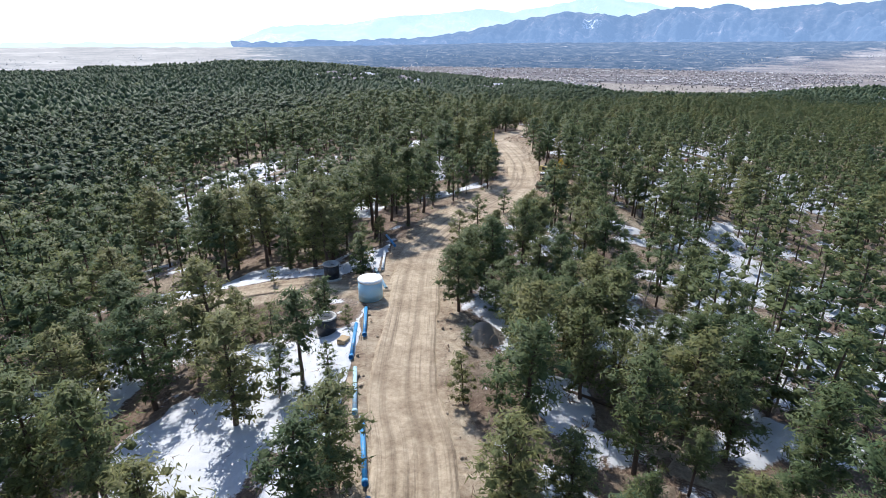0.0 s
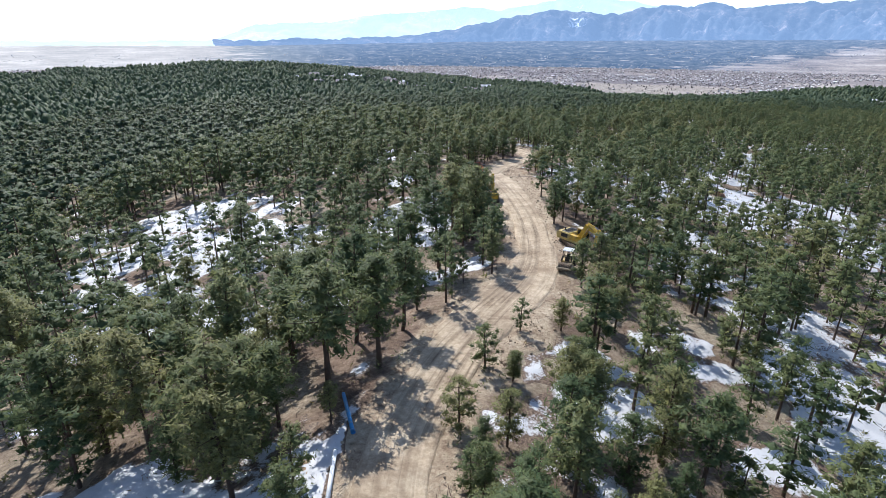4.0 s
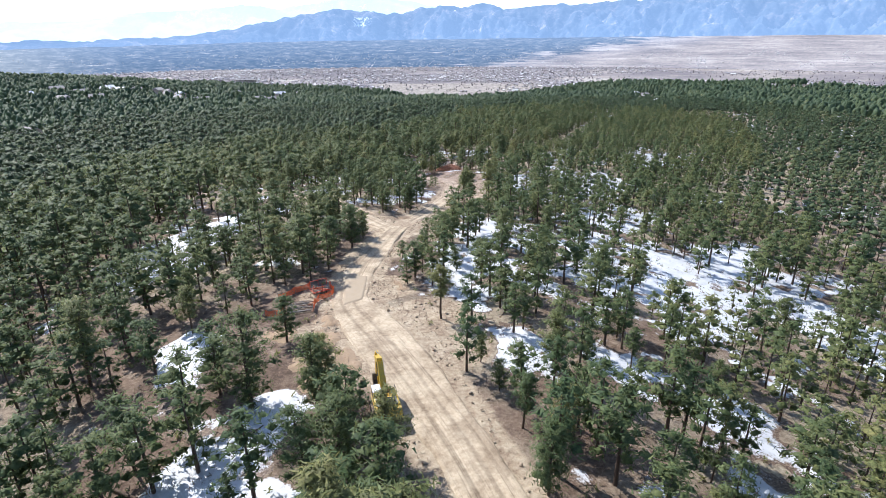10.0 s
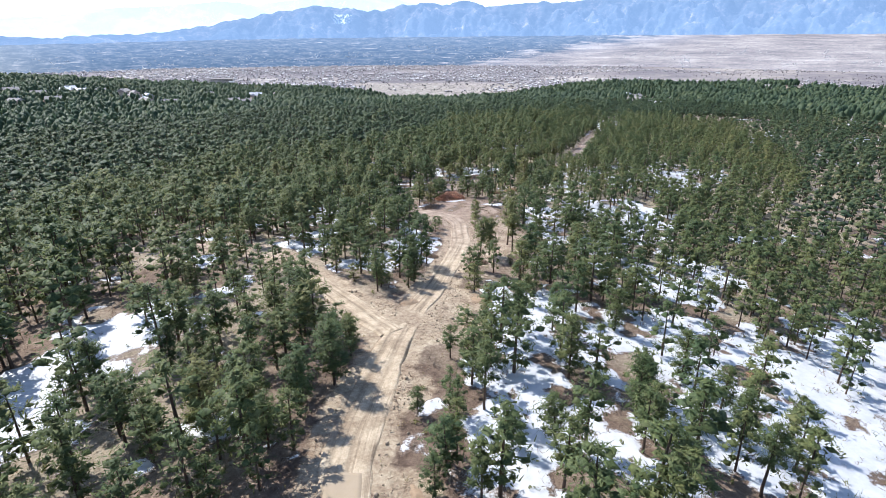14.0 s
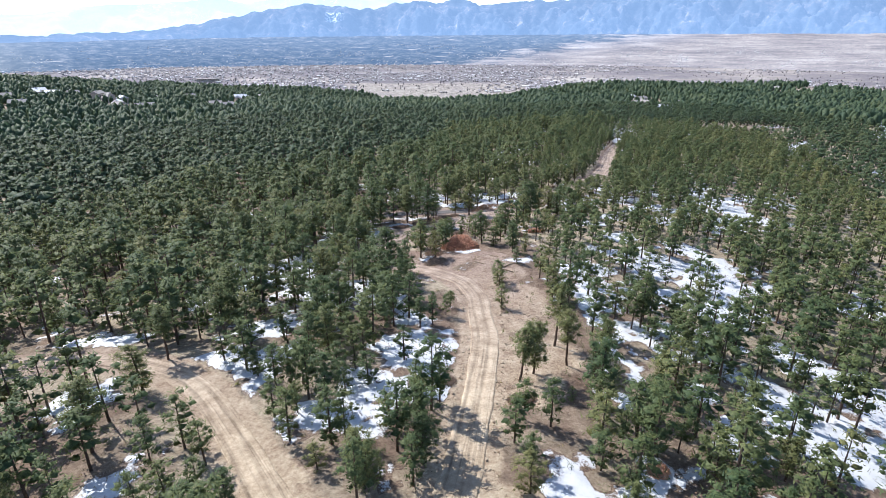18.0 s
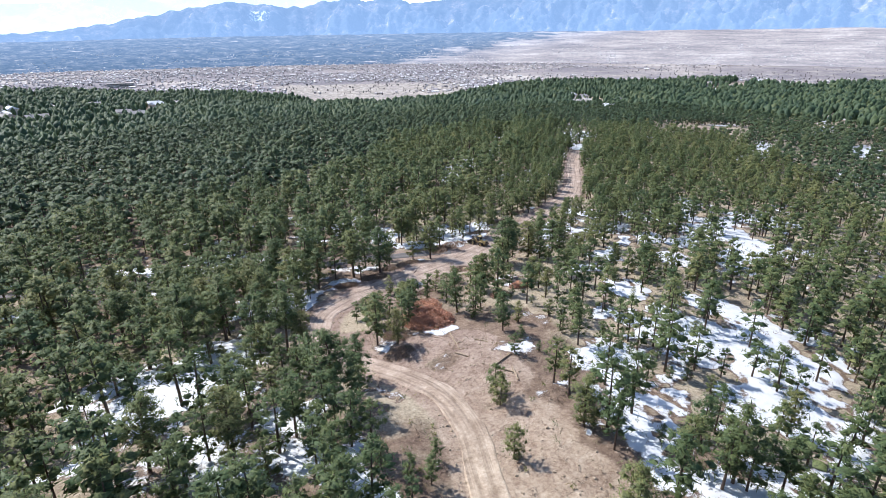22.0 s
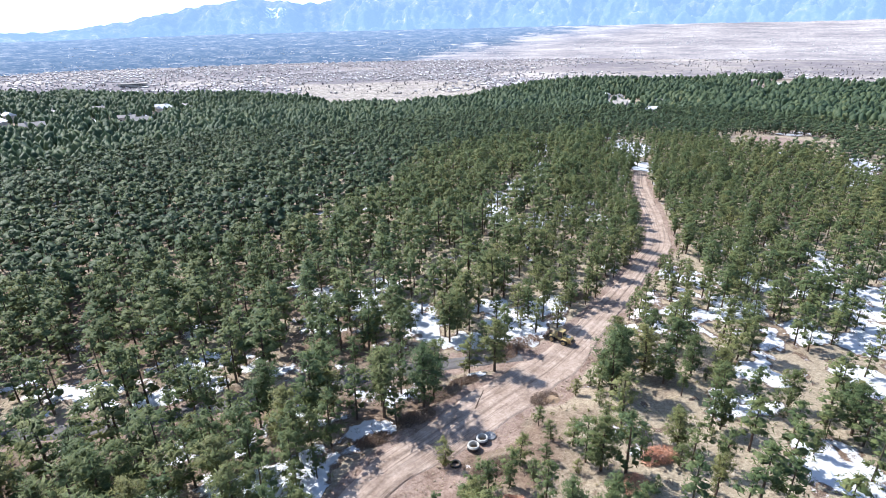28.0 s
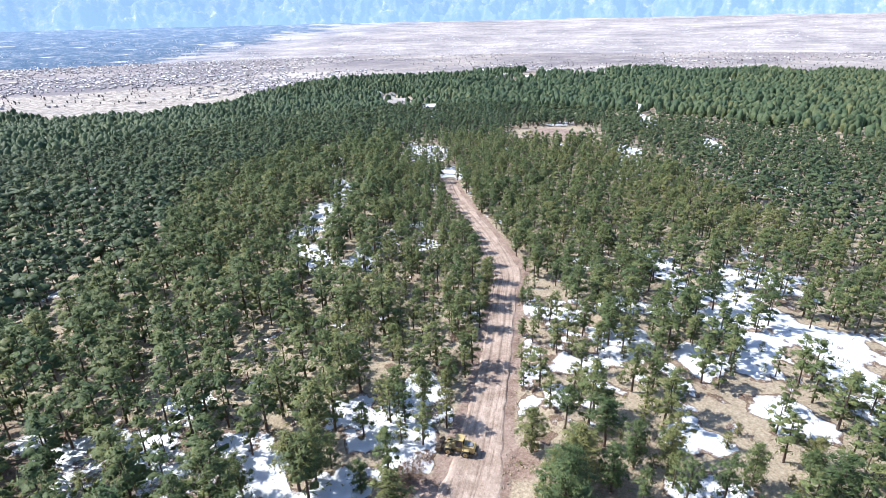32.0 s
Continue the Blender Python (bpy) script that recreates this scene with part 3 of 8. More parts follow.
# ---- the range beyond the valley ----
def mountain_material(name, stops, haze, amount, grain=0.0035):
    m, n, l, p = nodes_of(name)
    co = object_coord(n)
    a_, b_ = noise_node(n, l, grain, 8, 0.65, co), noise_node(n, l, grain * 6, 6, 0.75, co)
    r = ramp(n, stops)
    l.new(maths(n, l, "ADD", maths(n, l, "MULTIPLY", a_.outputs[0], 0.55), maths(n, l, "MULTIPLY", b_.outputs[0], 0.45)), r.inputs[0])
    p.inputs["Roughness"].default_value = 1.0
    p.inputs["Specular IOR Level"].default_value = 0.0
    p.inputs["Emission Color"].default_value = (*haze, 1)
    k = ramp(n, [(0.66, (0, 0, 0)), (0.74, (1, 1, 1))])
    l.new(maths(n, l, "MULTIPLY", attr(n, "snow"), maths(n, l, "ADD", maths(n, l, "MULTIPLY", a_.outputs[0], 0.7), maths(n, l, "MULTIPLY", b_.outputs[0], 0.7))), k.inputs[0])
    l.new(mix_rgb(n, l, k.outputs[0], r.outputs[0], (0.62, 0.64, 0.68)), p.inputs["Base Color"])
    # distance haze is painted as emission, a little brighter towards the foot
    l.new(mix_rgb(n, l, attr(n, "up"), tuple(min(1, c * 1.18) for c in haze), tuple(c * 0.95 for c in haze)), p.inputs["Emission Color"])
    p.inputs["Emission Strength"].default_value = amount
    return m


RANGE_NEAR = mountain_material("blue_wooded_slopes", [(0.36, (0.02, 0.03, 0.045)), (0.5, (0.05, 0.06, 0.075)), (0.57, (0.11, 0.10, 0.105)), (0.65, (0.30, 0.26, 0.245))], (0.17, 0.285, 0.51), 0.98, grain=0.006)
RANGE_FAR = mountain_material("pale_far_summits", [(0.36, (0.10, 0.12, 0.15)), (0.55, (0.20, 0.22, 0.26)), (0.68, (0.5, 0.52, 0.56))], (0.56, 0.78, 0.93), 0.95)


def foothill_material():
    """Dark woods with pale fields between them, giving way to dry grassland along the bearing; haze painted as
    emission.
    """
    m, n, l, p = nodes_of("foothill_woods_and_fields")
    az, up, dry = attr(n, "az"), attr(n, "up"), attr(n, "dry")
    cx = n.new("ShaderNodeCombineXYZ")
    l.new(az, cx.inputs[0])
    l.new(up, cx.inputs[1])
    co = cx.outputs[0]

    def layer(sx, sy, detail, rough):
        mp = n.new("ShaderNodeMapping")
        mp.inputs["Scale"].default_value = (sx, sy, 1)
        l.new(co, mp.inputs[0])
        return noise_node(n, l, 1.0, detail, rough, mp.outputs[0]).outputs[0]

    broad, band, fine, dots = layer(0.22, 6.0, 5, 0.65), layer(0.30, 26.0, 8, 0.72), layer(3.0, 34.0, 6, 0.8), layer(9.0, 90.0, 3, 0.7)
    woods = ramp(n, [(0.40, (0.012, 0.022, 0.032)), (0.49, (0.045, 0.058, 0.068)), (0.55, (0.11, 0.115, 0.118)), (0.62, (0.24, 0.23, 0.23))])
    l.new(maths(n, l, "ADD", maths(n, l, "MULTIPLY", fine, 0.45), maths(n, l, "MULTIPLY", layer(0.9, 13.0, 7, 0.7), 0.55)), woods.inputs[0])
    grass = ramp(n, [(0.38, (0.07, 0.07, 0.07)), (0.45, (0.18, 0.15, 0.135)), (0.53, (0.31, 0.265, 0.235)), (0.62, (0.52, 0.47, 0.43))])
    l.new(maths(n, l, "ADD", maths(n, l, "MULTIPLY", maths(n, l, "ADD", band, broad), 0.36), maths(n, l, "MULTIPLY", fine, 0.28)), grass.inputs[0])
    open_ = maths(n, l, "ADD", maths(n, l, "ADD", maths(n, l, "MULTIPLY", band, 0.75), maths(n, l, "MULTIPLY", broad, 0.55)), maths(n, l, "MULTIPLY", dry, 0.42))
    k = ramp(n, [(0.755, (0, 0, 0)), (0.79, (1, 1, 1))])
    l.new(open_, k.inputs[0])
    copse = ramp(n, [(0.56, (0, 0, 0)), (0.62, (1, 1, 1))])
    l.new(dots, copse.inputs[0])
    col = mix_rgb(n, l, k.outputs[0], woods.outputs[0], mix_rgb(n, l, maths(n, l, "MULTIPLY", copse.outputs[0], 0.75), grass.outputs[0], (0.07, 0.075, 0.075)))
    l.new(col, p.inputs["Base Color"])
    p.inputs["Roughness"].default_value = 1.0
    p.inputs["Specular IOR Level"].default_value = 0.0
    # painted haze: paler with height, greyer over grassland, palest far to the left
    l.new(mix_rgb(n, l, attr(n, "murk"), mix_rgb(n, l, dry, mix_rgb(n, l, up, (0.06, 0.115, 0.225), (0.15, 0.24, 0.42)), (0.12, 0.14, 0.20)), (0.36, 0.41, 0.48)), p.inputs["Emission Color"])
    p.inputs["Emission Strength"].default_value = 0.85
    return m


FOOTHILL = foothill_material()


def skyline(az, knots):
    k = np.array(knots, float)
    return np.interp(az, k[:, 0], k[:, 1])


def build_range(name, r0, r1, foot, knots, az0, az1, material, label, rough, seed, n_az=420, n_r=26):
    """A ridge that rises from r0 to its crest at r1; knots give the crest's elevation in degrees along the bearing."""
    az, u = np.linspace(az0, az1, n_az), np.linspace(0, 1, n_r)
    A, U = np.meshgrid(az, u)
    R = r0 + (r1 - r0) * U
    el = skyline(A, knots) + min(1.0, 0.3 + rough) * (0.12 * lattice(A * 1.1, A * 0, seed) + 0.06 * lattice(A * 3.1, A * 0, seed + 1))
    top = 28 + r1 * np.tan(np.radians(el))
    x, y = 60 + R * np.sin(np.radians(A)), 200 + R * np.cos(np.radians(A))
    arc = np.radians(A) * r1
    warp = 90 * fractal(arc, U * 420, 300, 3, seed)
    spurs = 1 - 2 * np.abs(fractal(arc + 1.6 * warp, U * 380, 360, 5, seed))
    fine = 1 - 2 * np.abs(fractal(arc - warp, U * 620 + 0.5 * warp, 120, 4, seed + 2))
    prof = np.clip(U + rough * (0.34 * (spurs - 0.45) + 0.16 * (fine - 0.5)) * np.sin(np.pi * U) ** 0.8, 0, 1.0) ** 1.1
    z = foot + (top - foot) * prof
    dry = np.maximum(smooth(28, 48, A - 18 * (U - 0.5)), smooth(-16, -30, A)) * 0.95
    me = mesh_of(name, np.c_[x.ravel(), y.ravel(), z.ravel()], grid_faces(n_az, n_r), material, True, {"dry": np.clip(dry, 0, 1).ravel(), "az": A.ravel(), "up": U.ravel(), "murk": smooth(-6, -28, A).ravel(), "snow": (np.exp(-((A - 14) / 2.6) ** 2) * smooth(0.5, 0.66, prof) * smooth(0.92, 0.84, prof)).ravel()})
    return tagged(new(name, me), label, "mountains", kind="structure")


CREST_FAR = [(-60, -0.4), (-24, -0.1), (-21.5, 0.1), (-19.6, 0.68), (-17.8, 1.53), (-14, 1.62), (-10.2, 1.77), (-5.3, 2.58), (-0.4, 2.87), (3.5, 3.24), (6.2, 2.9), (11.5, 3.85), (14.6, 4.2), (19, 3.66), (22, 3.1), (30, 2.6), (60, 2.6), (110, 2.5)]
CREST_NEAR = [(-20, 0.0), (-8, 0.25), (0, 0.8), (4.1, 1.65), (6.3, 2.05), (9.5, 2.6), (11.2, 3.05), (14.7, 2.75), (17.8, 2.5), (19.9, 3.15), (23.9, 3.2), (26.1, 3.38), (27.9, 3.0), (30.4, 3.12), (34.2, 3.3), (45, 3.7), (60, 4.0), (80, 4.1), (110, 3.8)]
CREST_FOOT = [(-62, -0.6), (-20, -0.55), (-6, -0.25), (6, 0.0), (20, 0.15), (40, 0.3), (70, 0.35), (110, 0.3)]
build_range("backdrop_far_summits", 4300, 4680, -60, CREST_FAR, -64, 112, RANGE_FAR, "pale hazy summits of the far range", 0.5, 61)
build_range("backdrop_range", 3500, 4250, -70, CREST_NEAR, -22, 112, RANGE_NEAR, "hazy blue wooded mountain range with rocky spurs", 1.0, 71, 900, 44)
build_range("backdrop_foothills", 2450, 3600, -84, CREST_FOOT, -64, 112, FOOTHILL, "dark wooded foothills under painted blue haze that turn to pale dry slopes", 0.0, 81, 460, 34)


# ---- pines ----
def blades(rng, centre, spread_, length, width, count, up=0.35):
    """Needle tufts as thin triangles that stand out from each centre."""
    n_ = len(centre)
    c = np.repeat(centre, count, 0)
    d = rng.normal(size=(n_ * count, 3))
    d[:, 2] += up
    d /= np.linalg.norm(d, axis=1)[:, None]
    s_ = np.cross(d, rng.normal(size=(n_ * count, 3)))
    s_ /= np.linalg.norm(s_, axis=1)[:, None] + 1e-9
    ln = length * rng.uniform(0.7, 1.3, (n_ * count, 1))
    c = c + rng.normal(size=c.shape) * spread_
    a_ = c - d * ln * 0.35 + s_ * width * 0.5
    b_ = c - d * ln * 0.25 - s_ * width * 0.5
    tip = c + d * ln * 0.65
    v = np.stack([a_, b_, tip], 1).reshape(-1, 3)
    return v, np.arange(len(v)).reshape(-1, 3)


def tube(points, radii, sides=6):
    """A tapered tube of quads along points."""
    p, r = np.asarray(points, float), np.asarray(radii, float)
    t = np.gradient(p, axis=0)
    t /= np.linalg.norm(t, axis=1)[:, None] + 1e-9
    ref = np.where(np.abs(t[:, 2:3]) > 0.8, np.array([[1.0, 0, 0]]), np.array([[0, 0, 1.0]]))
    a_ = np.cross(t, ref)
    a_ /= np.linalg.norm(a_, axis=1)[:, None]
    b_ = np.cross(t, a_)
    ang = np.linspace(0, 2 * np.pi, sides, endpoint=False)
    v = p[:, None] + r[:, None, None] * (np.cos(ang)[None, :, None] * a_[:, None] + np.sin(ang)[None, :, None] * b_[:, None])
    n_ = len(p)
    i = np.arange(n_ * sides).reshape(n_, sides)
    j = np.roll(i, -1, 1)
    f = np.stack([i[:-1], j[:-1], j[1:], i[1:]], -1).reshape(-1, 4)
    return v.reshape(-1, 3), f


def join(parts):
    vs, fs, o = [], [], 0
    for v, f in parts:
        vs.append(v)
        fs.append(f + o)
        o += len(v)
    return np.vstack(vs), np.vstack(fs)


def tufts(rng, centre, radius, count, length, width, near=0.55, far=1.08):
    """Needle sprays that cover rounded clumps; each spray lies on its clump and faces out and up."""
    n_ = len(centre) * count
    c, r = np.repeat(centre, count, 0), np.repeat(radius, count)[:, None]
    q = rng.normal(size=(n_, 3)) + np.array([0, 0, 0.45])
    q /= np.linalg.norm(q, axis=1)[:, None]
    at = c + q * r * rng.uniform(near, far, (n_, 1)) * np.array([1, 1, 0.8])
    nrm = q + np.array([0, 0, 0.55]) + rng.normal(0, 0.45, (n_, 3))
    nrm /= np.linalg.norm(nrm, axis=1)[:, None]
    d = np.cross(nrm, rng.normal(size=(n_, 3)))
    d = d / (np.linalg.norm(d, axis=1)[:, None] + 1e-9) + 0.4 * q
    d /= np.linalg.norm(d, axis=1)[:, None]
    s_ = np.cross(nrm, d)
    ln, wd = length * rng.uniform(0.65, 1.3, (n_, 1)), width * rng.uniform(0.7, 1.25, (n_, 1))
    v = np.stack([at - d * ln * 0.38 + s_ * wd * 0.5, at - d * ln * 0.28 - s_ * wd * 0.5, at + d * ln * 0.62], 1).reshape(-1, 3)
    return v, np.arange(len(v)).reshape(-1, 3), np.repeat(0.62 * q + 0.38 * nrm, 3, 0)


def cores(rng, centre, radius, shrink=0.72):
    """The dense heart of each clump: a small uneven eight-sided body that the sprays stand out from."""
    unit = np.array([(1, 0, 0), (0, 1, 0), (-1, 0, 0), (0, -1, 0), (0, 0, 1), (0, 0, -1)], float)
    tri = np.array([(0, 1, 4), (1, 2, 4), (2, 3, 4), (3, 0, 4), (1, 0, 5), (2, 1, 5), (3, 2, 5), (0, 3, 5)])
    n_ = len(centre)
    a_ = rng.uniform(0, 6.28, n_)
    c_, s_ = np.cos(a_)[:, None], np.sin(a_)[:, None]
    u = np.stack([unit[None, :, 0] * c_ - unit[None, :, 1] * s_, unit[None, :, 0] * s_ + unit[None, :, 1] * c_, unit[None, :, 2] * 0.8 + 0 * c_], -1)
    v = centre[:, None] + u * (radius * shrink)[:, None, None] * rng.uniform(0.75, 1.3, (n_, 6, 1))
    return v.reshape(-1, 3), (tri[None] + 6 * np.arange(n_)[:, None, None]).reshape(-1, 3), u.reshape(-1, 3)


def pine_shape(seed, limbs=26, clumps=2.3, per=64, length=0.40, width=0.13, base=0.28, radius=0.19, puff=0.62, lean=0.02, core=0.7):
    """A pine ten metres high: trunk line, limb lines and clumps of needle sprays."""
    rng = np.random.default_rng(seed)
    H = 10.0
    bend = rng.normal(0, lean, (2,)) * H
    zs = np.linspace(0, H, 9)
    trunk = np.c_[bend[0] * (zs / H) ** 2 + rng.normal(0, 0.03, 9), bend[1] * (zs / H) ** 2 + rng.normal(0, 0.03, 9), zs]
    tr = 0.16 * (1 - zs / H) ** 0.8 + 0.02
    arms, cents, rads = [], [], []
    for k in range(limbs):
        u = (k + rng.uniform(0, 1)) / limbs
        z = H * (base + (0.96 - base) * u)
        prof = math.sin(math.pi * (0.17 + 0.79 * u)) ** 0.75
        reach = H * radius * prof * rng.uniform(0.72, 1.12)
        az = k * 2.4 + rng.uniform(-0.6, 0.6)
        rise = rng.uniform(-0.05, 0.25) + 0.45 * u
        c0 = np.array([np.interp(z, zs, trunk[:, 0]), np.interp(z, zs, trunk[:, 1]), z])
        d = np.array([np.cos(az), np.sin(az), rise])
        tt = np.linspace(0, 1, 4)[:, None]
        line = c0 + d * reach * tt + np.array([0, 0, 0.12 * reach]) * tt**2
        arms.append((line, np.array([0.05, 0.035, 0.022, 0.01])))
        n_ = max(1, int(rng.uniform(0, 1) + clumps * (0.35 + 0.65 * reach / (H * radius))))
        t = (np.linspace(0.9, 0.35, n_) if n_ > 1 else np.array([0.75]))[:, None] + rng.uniform(-0.1, 0.1, (n_, 1))
        cents.append(c0 + d * reach * t + np.array([0, 0, 0.12 * reach]) * t**2 + rng.normal(0, 0.16, (n_, 3)))
        rads.append(puff * (0.55 + 0.45 * prof) * rng.uniform(0.75, 1.2, n_))
    cents.append(np.array([[trunk[-1, 0], trunk[-1, 1], H * 0.965], [trunk[-1, 0] * 0.9, trunk[-1, 1] * 0.9, H * 0.91]]))
    rads.append(np.array([0.3, 0.42]) * puff / 0.62)
    cents, rads = np.vstack(cents), np.concatenate(rads)
    v, f, nr = tufts(rng, cents, rads, per, length, width, 0.35, 1.25)
    cv, cf, cn = cores(rng, cents, rads, core)
    v, f, nr = np.vstack([v, cv]), np.vstack([f, cf + len(v)]), np.vstack([nr, cn])
    out = v - np.array([0, 0, H * (0.35 + 0.4 * base)])
    out /= np.linalg.norm(out, axis=1)[:, None] * np.array([1, 1, 1.4]) + 1e-9
    nr = 0.6 * nr + 0.75 * out + np.array([0, 0, 0.25])
    return trunk, tr, arms, v, f, nr / np.linalg.norm(nr, axis=1)[:, None]


def pine_meshes(seed, **kw):
    trunk, tr, arms, v, f, nr = pine_shape(seed, **kw)
    wood = join([tube(trunk, tr, 7)] + [tube(a_[::3], r_[::3], 3) for a_, r_ in arms])
    return mesh_of("trunk", *wood, BARK), mesh_of("crown", v, f, NEEDLES, True, normals=nr)


def spire_shape(seed, sides=5):
    """A pine seen from far: an uneven tapering body of a few facets."""
    rng = np.random.default_rng(seed)
    zs, rs = np.array([1.2, 4.3, 7.7]), np.array([1.10, 1.80, 1.45]) * rng.uniform(0.85, 1.15, 3)
    ang = np.linspace(0, 2 * np.pi, sides, endpoint=False)[None] + np.array([0.0, 0.6, 0.1])[:, None] + rng.normal(0, 0.2, (3, sides))
    rr = rs[:, None] * rng.uniform(0.65, 1.35, (3, sides))
    v = np.stack([rr * np.cos(ang), rr * np.sin(ang), zs[:, None] + rng.normal(0, 0.45, (3, sides))], -1).reshape(-1, 3)
    v = np.vstack([v, [(rng.normal(0, 0.35), rng.normal(0, 0.35), 9.8)]])
    f = []
    for k in range(2):
        for j in range(sides):
            a_, b_ = k * sides + j, k * sides + (j + 1) % sides
            f += [(a_, b_, b_ + sides), (a_, b_ + sides, a_ + sides)]
    f += [(2 * sides + j, 2 * sides + (j + 1) % sides, 3 * sides) for j in range(sides)]
    nr = v * np.array([1, 1, 0]) + np.array([0, 0, 0.30]) * v[:, 2:3] / 4 + rng.normal(0, 0.45, v.shape)
    nr[-1] = (rng.normal(0, 0.4), rng.normal(0, 0.4), 1)
    line = np.c_[np.zeros((9, 2)), np.linspace(0, 10, 9)]
    return line, np.full(9, 0.1), [], v, np.array(f), nr / np.linalg.norm(nr, axis=1)[:, None]


HERO = [pine_meshes(100 + k, base=b_, radius=r_, limbs=n_, clumps=2.4, per=43, puff=0.80, length=0.44, width=0.12, core=0.42) for k, (b_, r_, n_) in enumerate([(0.12, 0.19, 30), (0.20, 0.18, 28), (0.34, 0.18, 24), (0.07, 0.20, 32), (0.16, 0.21, 30), (0.42, 0.18, 21)])]
YOUNG = [pine_meshes(200 + k, base=0.06, radius=0.25, limbs=20, per=26, length=0.60, width=0.17, puff=1.0, core=0.45) for k in range(3)]
PLUME = [pine_shape(300 + k, limbs=19, clumps=1.6, per=21, length=0.60, width=0.17, base=b_, radius=r_, puff=0.95, core=0.5) for k, (b_, r_) in enumerate([(0.12, 0.19), (0.18, 0.18), (0.36, 0.17), (0.15, 0.21), (0.28, 0.19)])]
CLOUD = [pine_shape(350 + k, limbs=14, clumps=1.1, per=15, length=0.66, width=0.22, base=b_, radius=r_, puff=1.10, core=0.55) for k, (b_, r_) in enumerate([(0.12, 0.18), (0.20, 0.17), (0.32, 0.16), (0.17, 0.20)])]
DISTANT = [pine_shape(400 + k, limbs=6, clumps=0.9, per=5, length=1.0, width=0.42, base=b_, radius=0.15, puff=1.35, core=0.70) for k, b_ in enumerate((0.06, 0.12, 0.18, 0.14, 0.24))]
SPECK = [spire_shape(500 + k) for k in range(8)]


def olive(x, y):
    """The open pines on the sunny slopes are more olive than the dense wood."""
    return 0.14 * smooth(70, 150, x) * smooth(200, 270, y) * smooth(520, 380, y) + 0.12 * smooth(30, 70, x) * smooth(240, 200, y) - 0.08 * smooth(60, -40, x) - 0.08 * smooth(420, 620, y)


def merged_pines(name, label, shapes, place, trunks, sides=4, leaf=NEEDLES, girth=1.0):
    """Many pines in one mesh: place rows are x, y, z, height, turn."""
    rng = np.random.default_rng(len(place))
    kinds = rng.integers(0, len(shapes), len(place))
    cv, cn, cf, ct, tv, tf, o, q = [], [], [], [], [], [], 0, 0
    for k, (trunk, tr, arms, v, f, nr) in enumerate(shapes):
        p = place[kinds == k]
        if not len(p):
            continue
        s_, c_, sn = p[:, 3] / 10, np.cos(p[:, 4]), np.sin(p[:, 4])
        wide = s_ * girth * rng.uniform(1.0, 1.36, len(p))

        def put(a_):
            x = (a_[None, :, 0] * c_[:, None] - a_[None, :, 1] * sn[:, None]) * wide[:, None] + p[:, 0:1]
            y = (a_[None, :, 0] * sn[:, None] + a_[None, :, 1] * c_[:, None]) * wide[:, None] + p[:, 1:2]
            return np.stack([x, y, a_[None, :, 2] * s_[:, None] + p[:, 2:3]], -1).reshape(-1, 3)

        cv.append(put(v))
        cn.append(np.stack([nr[None, :, 0] * c_[:, None] - nr[None, :, 1] * sn[:, None], nr[None, :, 0] * sn[:, None] + nr[None, :, 1] * c_[:, None], nr[None, :, 2] + 0 * c_[:, None]], -1).reshape(-1, 3))
        cf.append((f[None] + (np.arange(len(p)) * len(v))[:, None, None]).reshape(-1, 3) + o)
        hue = rng.normal(0.36, 0.17, len(p)) + 0.22 * fractal(p[:, 0], p[:, 1], 70, 3, 15) + olive(p[:, 0], p[:, 1])
        ct.append(np.repeat(np.clip(hue, 0, 1), len(v)))
        o += len(p) * len(v)
        if trunks:
            cut = [0, 4, 8] if sides > 3 else [0, 8]
            w, wf = tube(trunk[cut], tr[cut], sides)
            tv.append(put(w))
            tf.append((wf[None] + (np.arange(len(p)) * len(w))[:, None, None]).reshape(-1, 4) + q)
            q += len(p) * len(w)
    root = tagged(new(name), label, "trees", kind="stuff")
    me = mesh_of(name, np.vstack(cv), np.vstack(cf), leaf, True, {"tint": np.concatenate(ct), "own": np.ones(o)}, np.vstack(cn))
    crown = new("crowns", me)
    crown.parent = root
    tagged(crown, kind="stuff")
    if trunks:
        t_ = new("trunks", mesh_of(name + "_trunks", np.vstack(tv), np.vstack(tf), BARK))
        t_.parent = root
        tagged(t_, kind="stuff")


def jittered(x0, x1, y0, y1, cell, seed):
    rng = np.random.default_rng(seed)
    X, Y = np.meshgrid(np.arange(x0, x1, cell), np.arange(y0, y1, cell))
    return X.ravel() + rng.uniform(0, cell, X.size), Y.ravel() + rng.uniform(0, cell, X.size), rng


